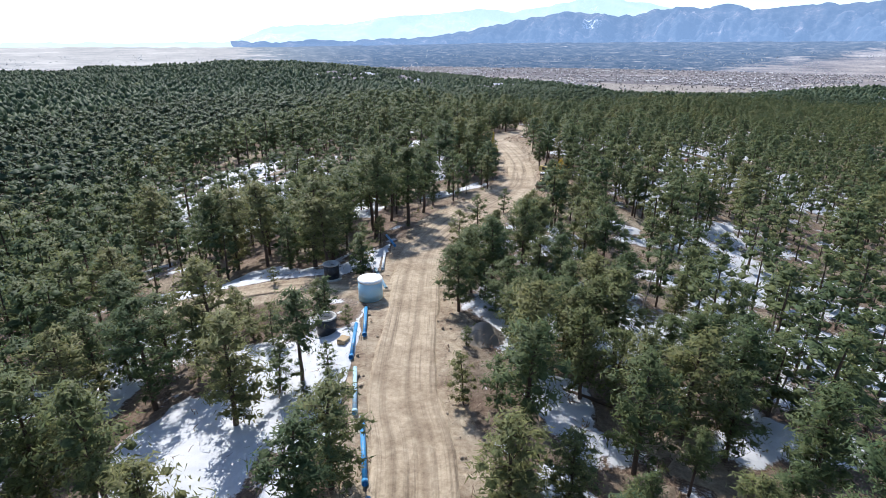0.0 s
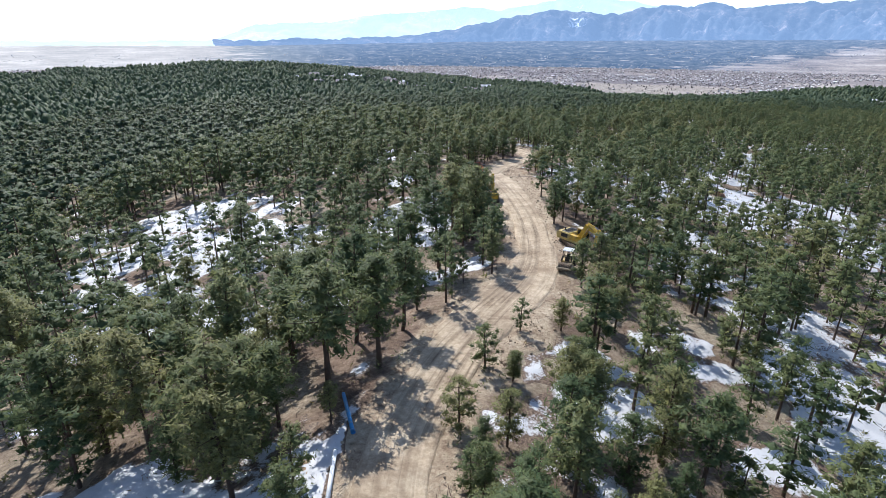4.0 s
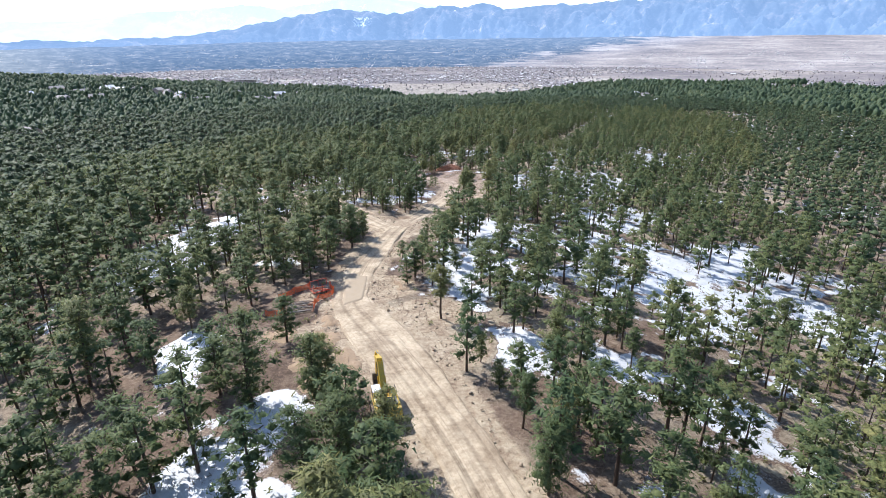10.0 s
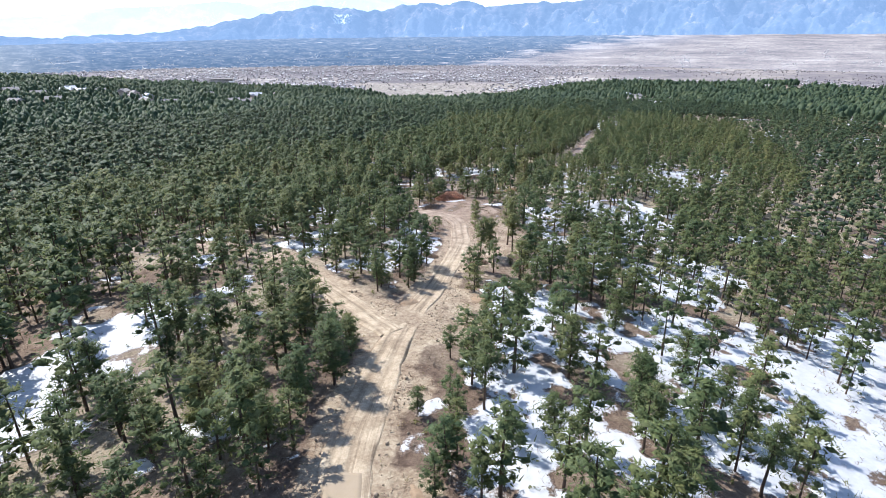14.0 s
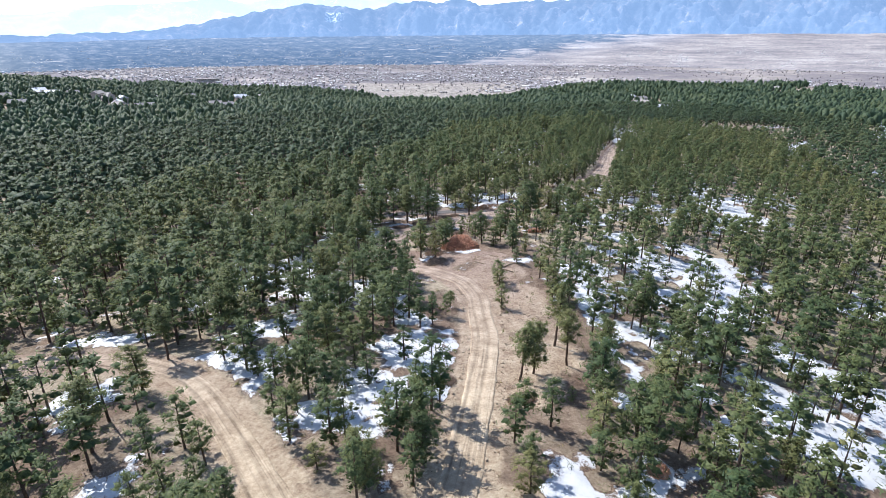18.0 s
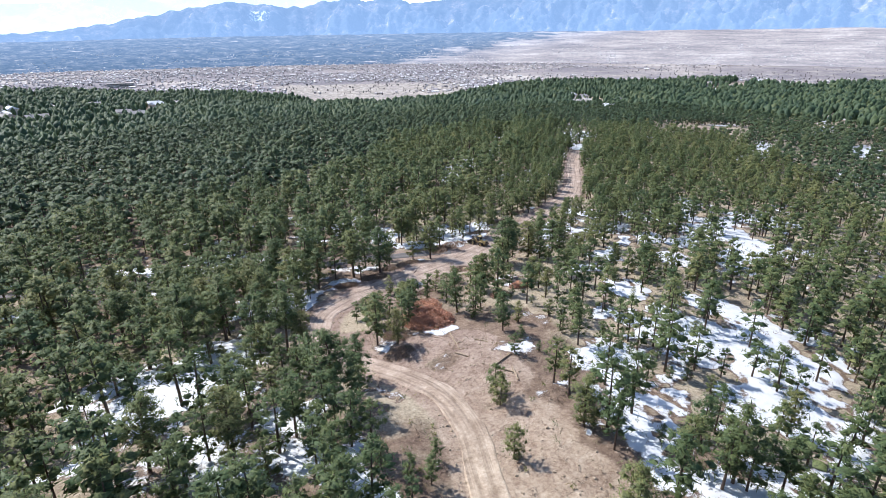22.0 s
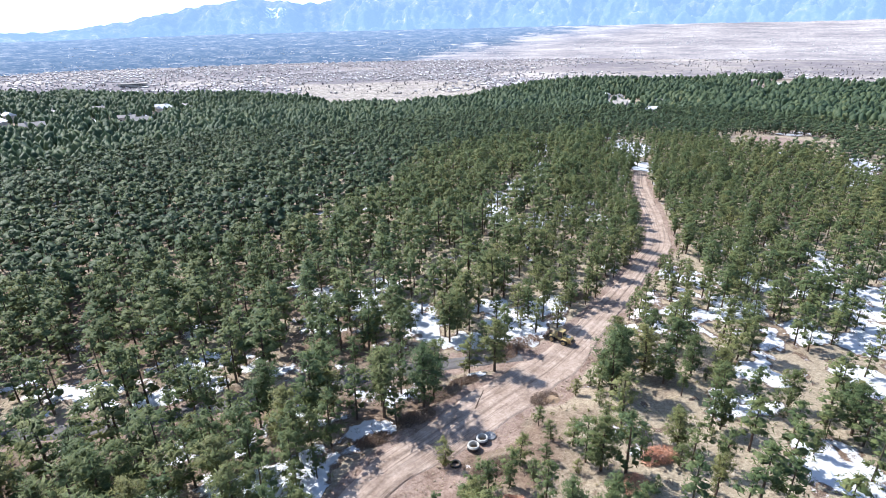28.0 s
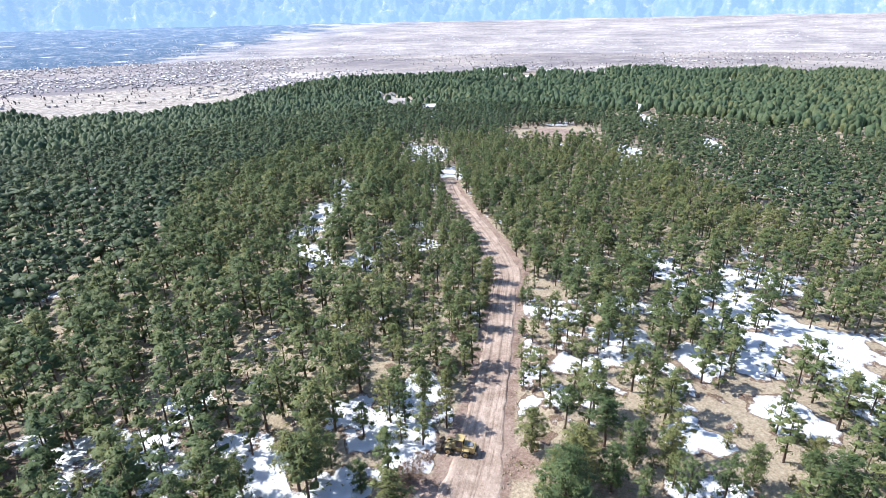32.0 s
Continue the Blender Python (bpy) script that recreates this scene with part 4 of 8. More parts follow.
# pines along the road: x, y, height
PINES_A = [(15.5, 50.2, 5.5), (12.2, 51.7, 8.1), (3.0, 52.1, 10.4), (-34.2, 52.2, 8.0), (5.4, 52.6, 12.4), (10.1, 52.8, 7.3), (0.8, 55.3, 8.0), (13.8, 56.8, 5.7), (9.1, 57.8, 11.0), (3.4, 59.3, 5.0), (17.2, 59.8, 4.8), (10.2, 63.0, 11.2), (-16.3, 63.6, 12.1), (5.8, 65.0, 8.6), (-24.2, 68.9, 11.9), (-31.0, 68.9, 12.0), (-28.9, 70.3, 11.9), (-9.5, 72.7, 12.9), (13.2, 73.5, 6.2), (14.7, 75.6, 4.8), (-19.5, 76.3, 13.2), (-5.1, 76.5, 11.8), (-16.2, 78.6, 8.4), (-10.9, 79.7, 13.0), (-26.7, 83.7, 9.7), (-8.3, 84.0, 13.2), (-3.1, 84.1, 10.1), (14.4, 84.1, 9.9), (21.1, 85.6, 6.2), (34.1, 85.6, 5.0), (-16.4, 86.2, 9.6), (-49.5, 88.1, 13.5)]
PINES_B = [(19.8, 88.5, 7.6), (-1.8, 89.8, 5.8), (-18.4, 94.7, 9.4), (29.1, 95.2, 3.6), (19.8, 95.8, 7.0), (23.0, 99.2, 7.3), (8.3, 99.4, 6.5), (1.1, 101.5, 7.5), (36.4, 104.1, 7.9), (1.2, 105.8, 13.4), (-4.4, 107.8, 10.8), (-18.4, 110.7, 7.1), (10.3, 111.1, 9.9), (-39.1, 111.7, 7.3), (7.0, 117.3, 13.5), (3.8, 120.8, 12.7), (-33.6, 121.6, 11.9), (22.0, 122.9, 8.0), (-53.5, 128.2, 6.9), (27.5, 128.8, 7.2), (51.2, 131.5, 5.6), (24.6, 131.6, 6.7), (25.4, 138.2, 4.1), (44.3, 138.7, 5.9), (34.3, 140.9, 7.9), (39.8, 141.8, 6.0), (77.1, 141.9, 9.8), (6.2, 142.5, 9.4), (26.1, 144.3, 4.4), (-0.3, 146.5, 11.7), (102.3, 148.2, 8.4), (-3.4, 150.6, 7.8)]
PINES_C = [(26.1, 157.3, 8.3), (5.0, 158.4, 6.8), (-18.0, 160.9, 11.8), (57.1, 161.7, 8.9), (-6.5, 166.5, 7.3), (72.3, 168.1, 6.4), (63.7, 169.1, 7.6), (59.7, 171.7, 6.3), (41.2, 174.5, 6.8), (68.0, 175.1, 6.9), (36.4, 175.3, 4.8), (54.2, 176.1, 8.7), (68.2, 182.0, 8.3), (36.8, 182.5, 9.4), (29.2, 184.2, 5.8), (12.9, 185.1, 7.1), (51.6, 186.0, 9.6), (11.9, 189.2, 7.3), (16.7, 189.7, 8.5), (7.1, 191.3, 9.3), (1.8, 192.4, 6.3), (21.9, 194.1, 9.0), (6.7, 194.4, 6.7), (69.7, 197.5, 7.9), (51.2, 198.3, 9.1), (25.8, 200.7, 8.4), (62.1, 201.5, 4.0), (26.6, 202.9, 7.6), (105.8, 204.0, 5.7), (-4.5, 204.5, 8.3), (7.6, 205.5, 8.4), (49.9, 206.1, 4.0)]
PINES_D = [(3.1, 208.0, 6.9), (51.4, 208.3, 5.7), (21.3, 209.9, 11.1), (84.7, 210.1, 6.6), (60.5, 210.3, 6.0), (17.7, 210.8, 9.1), (-0.5, 222.4, 7.8), (106.6, 223.3, 5.9), (4.9, 224.1, 6.9), (37.9, 224.9, 6.6), (37.9, 227.7, 6.1), (24.6, 227.9, 5.1), (107.7, 229.4, 7.2), (85.4, 230.7, 6.7), (6.1, 233.1, 6.9), (101.6, 234.1, 7.4), (77.5, 235.8, 6.1), (80.1, 237.4, 9.3), (66.3, 239.3, 10.0), (69.4, 240.3, 9.6), (75.9, 240.7, 9.9), (34.1, 241.4, 5.0), (11.5, 243.0, 9.7), (78.4, 247.2, 11.5), (116.5, 250.5, 7.9), (103.1, 251.6, 6.6), (30.6, 253.0, 4.4), (41.4, 255.1, 9.6), (15.7, 256.3, 8.1), (39.2, 259.3, 5.5), (16.5, 260.4, 7.5), (18.7, 264.7, 9.0)]
PINES_E = [(91.2, 265.6, 8.7), (27.1, 267.9, 10.7), (29.5, 270.9, 13.5), (47.7, 283.6, 11.5), (0.6, 286.5, 6.5), (8.1, 286.6, 8.7), (70.1, 287.5, 13.5), (38.1, 287.9, 11.3), (63.5, 290.3, 13.5), (11.2, 293.1, 9.4), (100.1, 295.9, 8.5), (150.7, 303.2, 9.8), (140.4, 303.6, 4.8), (81.5, 304.4, 7.7), (72.9, 304.7, 8.5), (119.9, 305.6, 7.3), (153.2, 306.0, 7.2), (157.7, 306.2, 6.9), (98.7, 310.1, 9.8), (57.2, 311.4, 8.2), (21.2, 312.3, 11.4), (150.0, 312.5, 7.5), (65.8, 312.8, 9.7), (51.7, 314.6, 4.6), (81.3, 314.7, 10.3), (63.0, 314.7, 12.4), (124.3, 314.9, 7.2), (111.1, 317.6, 10.2), (90.4, 319.1, 7.8), (37.1, 320.0, 6.0), (145.8, 323.0, 8.0), (83.0, 325.2, 13.5)]
PINES_F = [(144.4, 327.4, 9.2), (138.4, 328.7, 9.0), (207.9, 328.8, 10.2), (85.7, 328.9, 13.5), (44.2, 329.4, 7.9), (127.1, 330.7, 12.9), (129.8, 332.2, 13.5), (137.8, 332.7, 11.1), (147.0, 332.8, 9.7), (63.6, 334.2, 12.3), (29.1, 334.5, 8.5), (140.1, 334.8, 8.3), (123.0, 335.4, 13.5), (134.2, 335.5, 8.3), (36.3, 337.9, 12.1), (147.7, 339.8, 9.1), (62.8, 339.9, 12.8), (53.0, 340.0, 11.2), (140.4, 342.3, 12.1), (133.0, 345.2, 8.8), (97.6, 346.9, 13.5), (41.7, 347.0, 10.1), (90.3, 348.0, 13.4), (73.6, 350.2, 11.7), (115.6, 350.5, 11.6), (24.2, 352.0, 13.5), (37.0, 353.1, 13.5), (83.0, 353.2, 9.7), (116.3, 354.3, 10.9), (45.5, 355.9, 11.0), (60.5, 356.3, 7.8), (119.1, 359.4, 6.4)]
PINES_G = [(72.9, 359.8, 12.1), (137.4, 361.9, 10.7), (116.8, 366.8, 11.6), (113.9, 367.3, 11.3), (108.5, 373.7, 8.2), (26.6, 375.3, 10.6), (205.0, 377.6, 8.7), (106.4, 381.0, 7.2), (200.6, 392.1, 12.5), (100.0, 392.9, 9.0), (92.9, 399.9, 7.8)]
PINES = PINES_A + PINES_B + PINES_C + PINES_D + PINES_E + PINES_F + PINES_G
# young, low-branched pines
SAPLINGS_A = [(2.1, 40.7, 2.0), (-15.6, 43.4, 4.4), (-27.2, 45.8, 4.5), (-11.5, 47.3, 4.5), (-20.5, 47.7, 4.8), (20.4, 48.0, 2.9), (-9.2, 57.5, 5.2), (-19.8, 57.8, 2.1), (-9.8, 61.1, 5.4), (2.1, 66.8, 4.8), (5.1, 75.9, 4.8), (-18.6, 81.8, 4.2), (9.7, 83.3, 3.9), (-40.8, 104.9, 5.8), (-38.8, 120.4, 7.3), (-45.6, 122.7, 4.5), (26.0, 171.9, 4.8), (45.6, 204.8, 3.1), (53.5, 206.5, 4.9), (53.9, 218.0, 7.6), (40.0, 226.1, 2.8), (34.0, 229.5, 3.7), (76.7, 231.0, 4.9), (69.8, 231.4, 2.5), (44.0, 234.4, 5.4), (50.6, 240.6, 3.9), (50.9, 243.0, 4.2), (41.0, 244.3, 4.8), (44.7, 245.2, 5.8), (78.9, 265.9, 7.3), (84.6, 276.4, 8.4), (85.8, 279.1, 6.5)]
SAPLINGS_B = [(100.5, 290.9, 3.0), (113.1, 297.1, 3.8), (105.7, 297.9, 4.6), (99.9, 305.4, 7.0), (111.8, 324.1, 6.6), (102.2, 325.0, 6.6), (93.5, 332.1, 5.0)]
SAPLINGS = SAPLINGS_A + SAPLINGS_B
# dead standing trunks
SNAGS_A = [(16.0, 44.8, 6.7), (21.0, 51.2, 7.3), (30.8, 48.6, 6.2), (2.5, 92.0, 7.4)]
SNAGS = SNAGS_A

HOUSES = [(-48, 965), (-16, 914), (73, 940), (108, 1093), (34, 1093), (-8, 1046), (-46, 1014), (-109, 1080), (-79, 1066), (-150, 1099), (62, 977), (137, 1130), (680, 872), (669, 836), (643, 746), (-222, 969), (-207, 1047), (-173, 1023), (-150, 1072), (-64, 1024), (-131, 591), (107, 1131), (635, 808), (621, 776), (547, 674), (598, 766), (930, 806), (1004, 756), (-172, 907), (-143, 947), (-129, 1066), (-64, 1050), (-43, 933)]
SECTORS = [(0, -8, 0, 43), (0, 50, 9, 43), (1, 92, 21, 44), (6, 118, 23, 44), (21, 164, 25, 43), (40, 212, 31, 44), (60, 272, 27, 43), (78, 312, 54, 43)]


# openings in the far forest, stretched along the camera's sight lines: x, y, half width, half length along a bearing,
# snow lying
CLEARINGS = [(585, 755, 15, 60, 47, 1), (530, 662, 8, 45, 52, 1), (560, 447, 8, 48, 72, 1), (380, 405, 8, 28, 68, 1), (297, 468, 8, 9, 45, 1), (338, 516, 14, 36, 48, 1), (665, 842, 14, 60, 46, 1), (465, 380, 9, 32, 70, 1),
             (965, 774, 26, 64, 60, 0), (895, 772, 18, 56, 57, 0), (985, 458, 12, 64, 80, 1), (662, 492, 8, 46, 72, 1), (305, 567, 8, 34, 38, 1), (-148, 564, 9, 30, -20, 1), (90, 1020, 16, 60, 4, 1), (30, 968, 12, 50, 0, 1),
             (215, 470, 8, 20, 36, 1), (250, 500, 6, 24, 40, 1), (180, 440, 6, 16, 34, 1)]


def cleared(x, y, grow=1.0):
    """1 at the middle of an opening, 0 at its rim, less outside; with ragged rims."""
    out = np.full(x.shape, -9.0)
    for gx, gy, w, ln, az, _ in CLEARINGS:
        c_, s_ = math.cos(radians(az)), math.sin(radians(az))
        u, v = ((x - gx) * c_ - (y - gy) * s_) / w, ((x - gx) * s_ + (y - gy) * c_) / ln
        out = np.maximum(out, 1.0 - np.sqrt(u * u + v * v))
    return out + 0.35 * fractal(x, y, 22, 2, 63)


def in_view(x, y):
    ok = np.zeros(x.shape, bool)
    for sx, sy, hd, half in SECTORS:
        d = (np.degrees(np.arctan2(x - sx, y - sy)) - hd + 180) % 360 - 180
        ok |= np.abs(d) < half
    return ok


# drifts of snow, from the start of the road on: x, y, half lengths, turn
DRIFTS_A = [(-19, 30, 3.0, 4.8, -0), (22, 30, 2.6, 3.3, -0), (-14, 33, 3.3, 6.8, -0), (9, 34, 2.5, 2.5, -0), (-9, 35, 2.7, 8.0, -0), (-33, 41, 6.1, 4.3, -0), (-12, 43, 2.7, 2.6, -0), (8, 45, 3.0, 1.5, -0), (20, 46, 3.0, 3.6, -0), (31, 51, 4.8, 4.2, -0), (45, 51, 6.0, 9.2, -0), (20, 52, 3.4, 6.0, -0), (35, 57, 5.2, 5.6, -0), (-27, 62, 11.7, 5.1, -1), (27, 66, 4.0, 4.9, -1), (41, 70, 4.8, 7.0, -1), (17, 71, 3.2, 4.2, -1), (43, 76, 5.1, 3.9, -1), (19, 78, 2.9, 1.5, -4)]
DRIFTS_B = [(17, 80, 2.7, 2.1, -4), (40, 84, 2.8, 4.7, -4), (31, 85, 3.3, 5.5, -4), (23, 95, 2.9, 1.8, -4), (-37, 98, 2.4, 2.0, -4), (-44, 98, 5.0, 2.2, -4), (-25, 98, 4.6, 2.6, -4), (-1, 102, 3.7, 3.6, -4), (5, 105, 3.9, 2.8, -4), (42, 105, 6.6, 4.7, -4), (-36, 106, 6.1, 4.6, -4), (11, 108, 1.3, 2.5, -4), (40, 113, 4.4, 6.0, -4), (42, 118, 4.0, 5.9, -13), (-3, 122, 4.2, 8.2, -4), (-47, 122, 16.0, 11.1, -4), (-7, 127, 3.2, 9.5, -4), (49, 128, 3.6, 6.0, -13), (-0, 128, 3.6, 5.0, -13)]
DRIFTS_C = [(-23, 133, 4.1, 5.6, -13), (-8, 134, 5.1, 6.1, -13), (45, 138, 4.9, 7.0, -13), (46, 139, 3.2, 3.4, -23), (-68, 139, 14.5, 9.4, -4), (-6, 142, 2.8, 3.4, -13), (33, 144, 3.4, 5.4, -23), (1, 145, 2.3, 2.6, -13), (-36, 146, 7.6, 10.6, -13), (104, 151, 10.9, 18.6, -23), (68, 154, 9.7, 17.9, -4), (33, 160, 1.7, 2.6, -24), (-58, 161, 11.0, 12.4, -4), (-7, 162, 2.7, 4.4, -13), (34, 165, 3.4, 4.7, -24), (87, 165, 11.5, 12.7, -24), (51, 166, 3.1, 4.2, -24), (62, 166, 5.1, 9.5, -24), (111, 174, 11.6, 25.7, -23)]
DRIFTS_D = [(37, 175, 4.0, 7.0, -24), (114, 177, 9.4, 9.5, -24), (87, 177, 12.5, 15.3, -24), (45, 186, 4.8, 8.0, -24), (78, 187, 8.3, 11.3, -24), (1, 188, 1.6, 1.4, -24), (92, 191, 5.0, 7.8, -25), (8, 191, 4.1, 2.6, -24), (59, 192, 3.4, 7.4, -24), (67, 197, 8.7, 6.9, -23), (58, 201, 2.7, 5.1, -25), (72, 201, 7.2, 5.4, -25), (-15, 203, 5.3, 7.1, -24), (55, 204, 5.4, 14.9, -24), (51, 204, 4.1, 5.1, -25), (98, 209, 7.5, 12.4, -25), (-12, 210, 6.5, 10.5, -24), (118, 212, 6.5, 11.5, -25), (67, 213, 2.5, 6.4, -25)]
DRIFTS_E = [(60, 217, 3.3, 7.8, -25), (85, 217, 4.3, 8.7, -25), (100, 222, 5.8, 8.2, -25), (91, 228, 3.3, 4.8, -25), (77, 229, 1.5, 2.8, -25), (-1, 230, 6.9, 7.9, -25), (118, 230, 6.0, 8.8, -25), (13, 235, 5.3, 9.5, -25), (86, 238, 4.3, 8.9, -25), (40, 239, 3.4, 2.5, -25), (90, 240, 3.7, 9.9, -25), (167, 243, 7.8, 6.6, -25), (45, 245, 3.8, 7.0, -25), (128, 246, 5.5, 8.8, -25), (57, 251, 8.2, 10.1, -23), (122, 254, 6.7, 6.0, -25), (9, 256, 2.6, 5.0, -25), (54, 256, 4.6, 11.4, -25), (95, 257, 3.1, 9.3, -25)]
DRIFTS_F = [(31, 258, 4.9, 5.8, -25), (99, 264, 4.6, 3.4, -29), (142, 266, 8.7, 15.1, -29), (102, 266, 8.8, 14.5, -13), (104, 269, 3.8, 7.7, -29), (37, 273, 4.5, 6.5, -25), (8, 277, 5.9, 4.5, -25), (112, 277, 2.8, 3.5, -29), (135, 277, 3.3, 9.5, -29), (133, 278, 6.3, 12.4, -25), (153, 282, 6.5, 8.5, -29), (127, 286, 5.6, 5.6, -22), (57, 291, 4.3, 3.2, -29), (41, 292, 2.9, 4.0, -25), (126, 293, 4.4, 6.3, -22), (43, 293, 3.7, 2.5, -29), (22, 293, 2.8, 3.9, -25), (189, 299, 5.4, 12.9, -54), (139, 300, 5.5, 4.2, -30)]
DRIFTS_G = [(37, 300, 7.9, 5.4, -29), (90, 303, 2.2, 3.7, -22), (204, 304, 9.8, 11.4, -54), (172, 310, 3.8, 5.1, -54), (42, 311, 12.0, 8.0, -29), (185, 315, 3.3, 5.3, -30), (143, 316, 6.4, 2.8, -30), (193, 316, 4.7, 7.6, -54), (145, 318, 4.4, 2.4, -54), (51, 319, 7.2, 6.8, -22), (120, 319, 4.2, 3.4, -22), (243, 319, 3.4, 10.0, -54), (212, 320, 5.5, 16.4, -25), (157, 321, 3.6, 3.4, -22), (123, 321, 4.5, 2.9, -30), (180, 325, 3.2, 5.5, -54), (221, 326, 3.6, 10.8, -54), (237, 327, 4.8, 6.9, -54), (206, 327, 7.3, 7.7, -30)]
DRIFTS_H = [(173, 329, 2.1, 4.1, -54), (56, 336, 5.0, 2.8, -22), (217, 337, 4.9, 13.2, -54), (64, 337, 4.2, 4.2, -22), (57, 339, 2.5, 3.0, -29), (68, 340, 5.4, 4.5, -22), (70, 341, 3.4, 2.6, -30), (74, 343, 4.5, 4.0, -30), (157, 346, 2.1, 3.6, -54), (197, 346, 2.8, 4.5, -30), (86, 347, 2.8, 2.4, -30), (235, 351, 3.4, 10.1, -54), (94, 352, 2.6, 3.5, -30), (129, 360, 4.3, 5.0, -22), (116, 363, 6.2, 8.0, -30), (143, 364, 4.0, 7.6, -30), (120, 365, 3.6, 5.4, -54), (132, 365, 2.0, 2.2, -54), (126, 366, 1.9, 2.0, -54)]
DRIFTS_I = [(131, 369, 9.1, 8.3, -29), (14, 371, 3.7, 2.9, -22), (114, 373, 4.4, 8.0, -22), (57, 373, 5.3, 2.4, -30), (115, 377, 3.8, 8.3, -54), (73, 379, 4.0, 4.5, -30), (64, 385, 6.7, 9.4, -30), (40, 390, 7.7, 5.6, -30), (106, 398, 4.1, 3.9, -54), (117, 404, 4.7, 2.9, -54), (205, 412, 3.7, 7.6, -54), (412, 417, 6.0, 18.0, -54), (187, 425, 3.7, 9.9, -54), (207, 431, 4.1, 9.0, -54), (202, 463, 6.9, 10.1, -54), (306, 475, 9.4, 11.8, -54), (622, 478, 5.4, 16.2, -54)]
DRIFTS = DRIFTS_A + DRIFTS_B + DRIFTS_C + DRIFTS_D + DRIFTS_E + DRIFTS_F + DRIFTS_G + DRIFTS_H + DRIFTS_I

# open ground without snow: x, y, radius along x and y, chance that a tree still stands there
GLADES = [(92, 290, 12, 16, 0.12), (74, 248, 11, 14, 0.10), (100, 275, 12, 12, 0.25), (436, 478, 48, 32, 0.04), (-18, 52, 12, 5, 0.1), (-16, 40, 9, 10, 0.25), (10, 153, 7, 9, 0.1), (-12, 84, 8, 10, 0.5),
          (110, 341, 14, 8, 0.1), (86, 340, 8, 7, 0.3), (130, 335, 12, 6, 0.45), (90, 350, 14, 6, 0.5), (60, 368, 24, 4, 0.5), (-10, 150, 10, 6, 0.35), (20, 250, 12, 8, 0.4), (0, 268, 14, 5, 0.45), (140, 318, 40, 22, 0.5), (128, 298, 24, 20, 0.42), (160, 335, 22, 10, 0.55), (105, 262, 14, 10, 0.3), (3, 157, 9, 14, 0.14), (118, 325, 18, 14, 0.34), (76, 168, 38, 22, 0.42), (-8, 217, 9, 15, 0.35), (150, 345, 22, 12, 0.5), (-42, 138, 20, 13, 0.3), (-5, 130, 7, 11, 0.42), (-27, 60, 12, 4, 0.08)]
# kept clear round machines and stores, also on the camera's side so nothing hides them: x, y, radius
YARDS = [(22.5, 109.5, 5.5), (19.5, 100.5, 4.5), (13, 141, 6.0), (9.5, 168, 6.5), (8, 162, 4.5), (99, 331, 7.5), (100.5, 335, 5), (90, 305, 6.5), (95, 314, 4), (134, 350, 5.5), (130, 344, 4.5), (-8, 48, 4.5), (-7, 36, 3.5), (-11, 41, 3.5), (3.5, 39.5, 3.0), (91, 283, 5.5), (-6.5, 62, 3)]


def chance(x, y):
    """How likely a tree stands at a place."""
    c = 1.0 + 0.45 * fractal(x, y, 45, 3, 55)
    c = c + 0.35 * smooth(150, 420, np.hypot(x - 60, y - 220))
    c = c - 0.12 * smooth(120, 160, x) * smooth(420, 380, y) - 0.12 * smooth(30, 60, x - 0.25 * y + 40) * smooth(300, 260, y)
    for gx, gy, rx, ry, keep in GLADES:
        c = np.where(((x - gx) / rx) ** 2 + ((y - gy) / ry) ** 2 < 1, np.minimum(c, keep), c)
    for gx, gy, rx, ry, turn in DRIFTS:
        c_, s_ = math.cos(radians(turn)), math.sin(radians(turn))
        u, v = ((x - gx) * c_ + (y - gy) * s_) / rx, (-(x - gx) * s_ + (y - gy + 2) * c_) / ry
        c = np.where(u * u + v * v < 1.1, np.minimum(c, np.where((y > 335) | (x < 0), np.where((x < 100) & (x > 0), 0.85, 0.36), 0.28)), c)
    for gx, gy, gr in YARDS:
        c = np.where(np.hypot(x - gx, y - gy) < gr, -1, c)
    c = np.where(cleared(x, y) > 0, np.minimum(c, 0.2), c)
    d = lines_distance(x, y)
    c = np.where(d < np.where(y > 330, 0.9, 1.8), -1, c)
    for gx, gy in HOUSES:
        c = np.where(np.hypot(x - gx, y - gy + 8) < 17, -1, c)
    for gx, gy, gr in GRADED:
        c = np.where(np.hypot(x - gx, y - gy) < gr, -1, c)
    return c


# trees cut low along the camera's sight lines to the road: x, y, greatest height (none: no tree)
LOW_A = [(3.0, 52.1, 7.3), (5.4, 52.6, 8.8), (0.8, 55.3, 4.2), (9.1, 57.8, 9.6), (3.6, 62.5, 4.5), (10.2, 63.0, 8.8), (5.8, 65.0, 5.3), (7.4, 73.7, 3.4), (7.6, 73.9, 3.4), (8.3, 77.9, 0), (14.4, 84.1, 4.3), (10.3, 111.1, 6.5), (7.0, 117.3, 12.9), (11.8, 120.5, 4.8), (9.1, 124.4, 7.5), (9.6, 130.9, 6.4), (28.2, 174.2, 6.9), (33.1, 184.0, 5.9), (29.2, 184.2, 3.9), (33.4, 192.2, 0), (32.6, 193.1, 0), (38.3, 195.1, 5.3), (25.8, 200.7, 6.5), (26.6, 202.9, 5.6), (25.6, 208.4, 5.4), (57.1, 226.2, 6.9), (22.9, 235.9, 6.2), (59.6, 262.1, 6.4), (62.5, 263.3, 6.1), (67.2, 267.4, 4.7)]
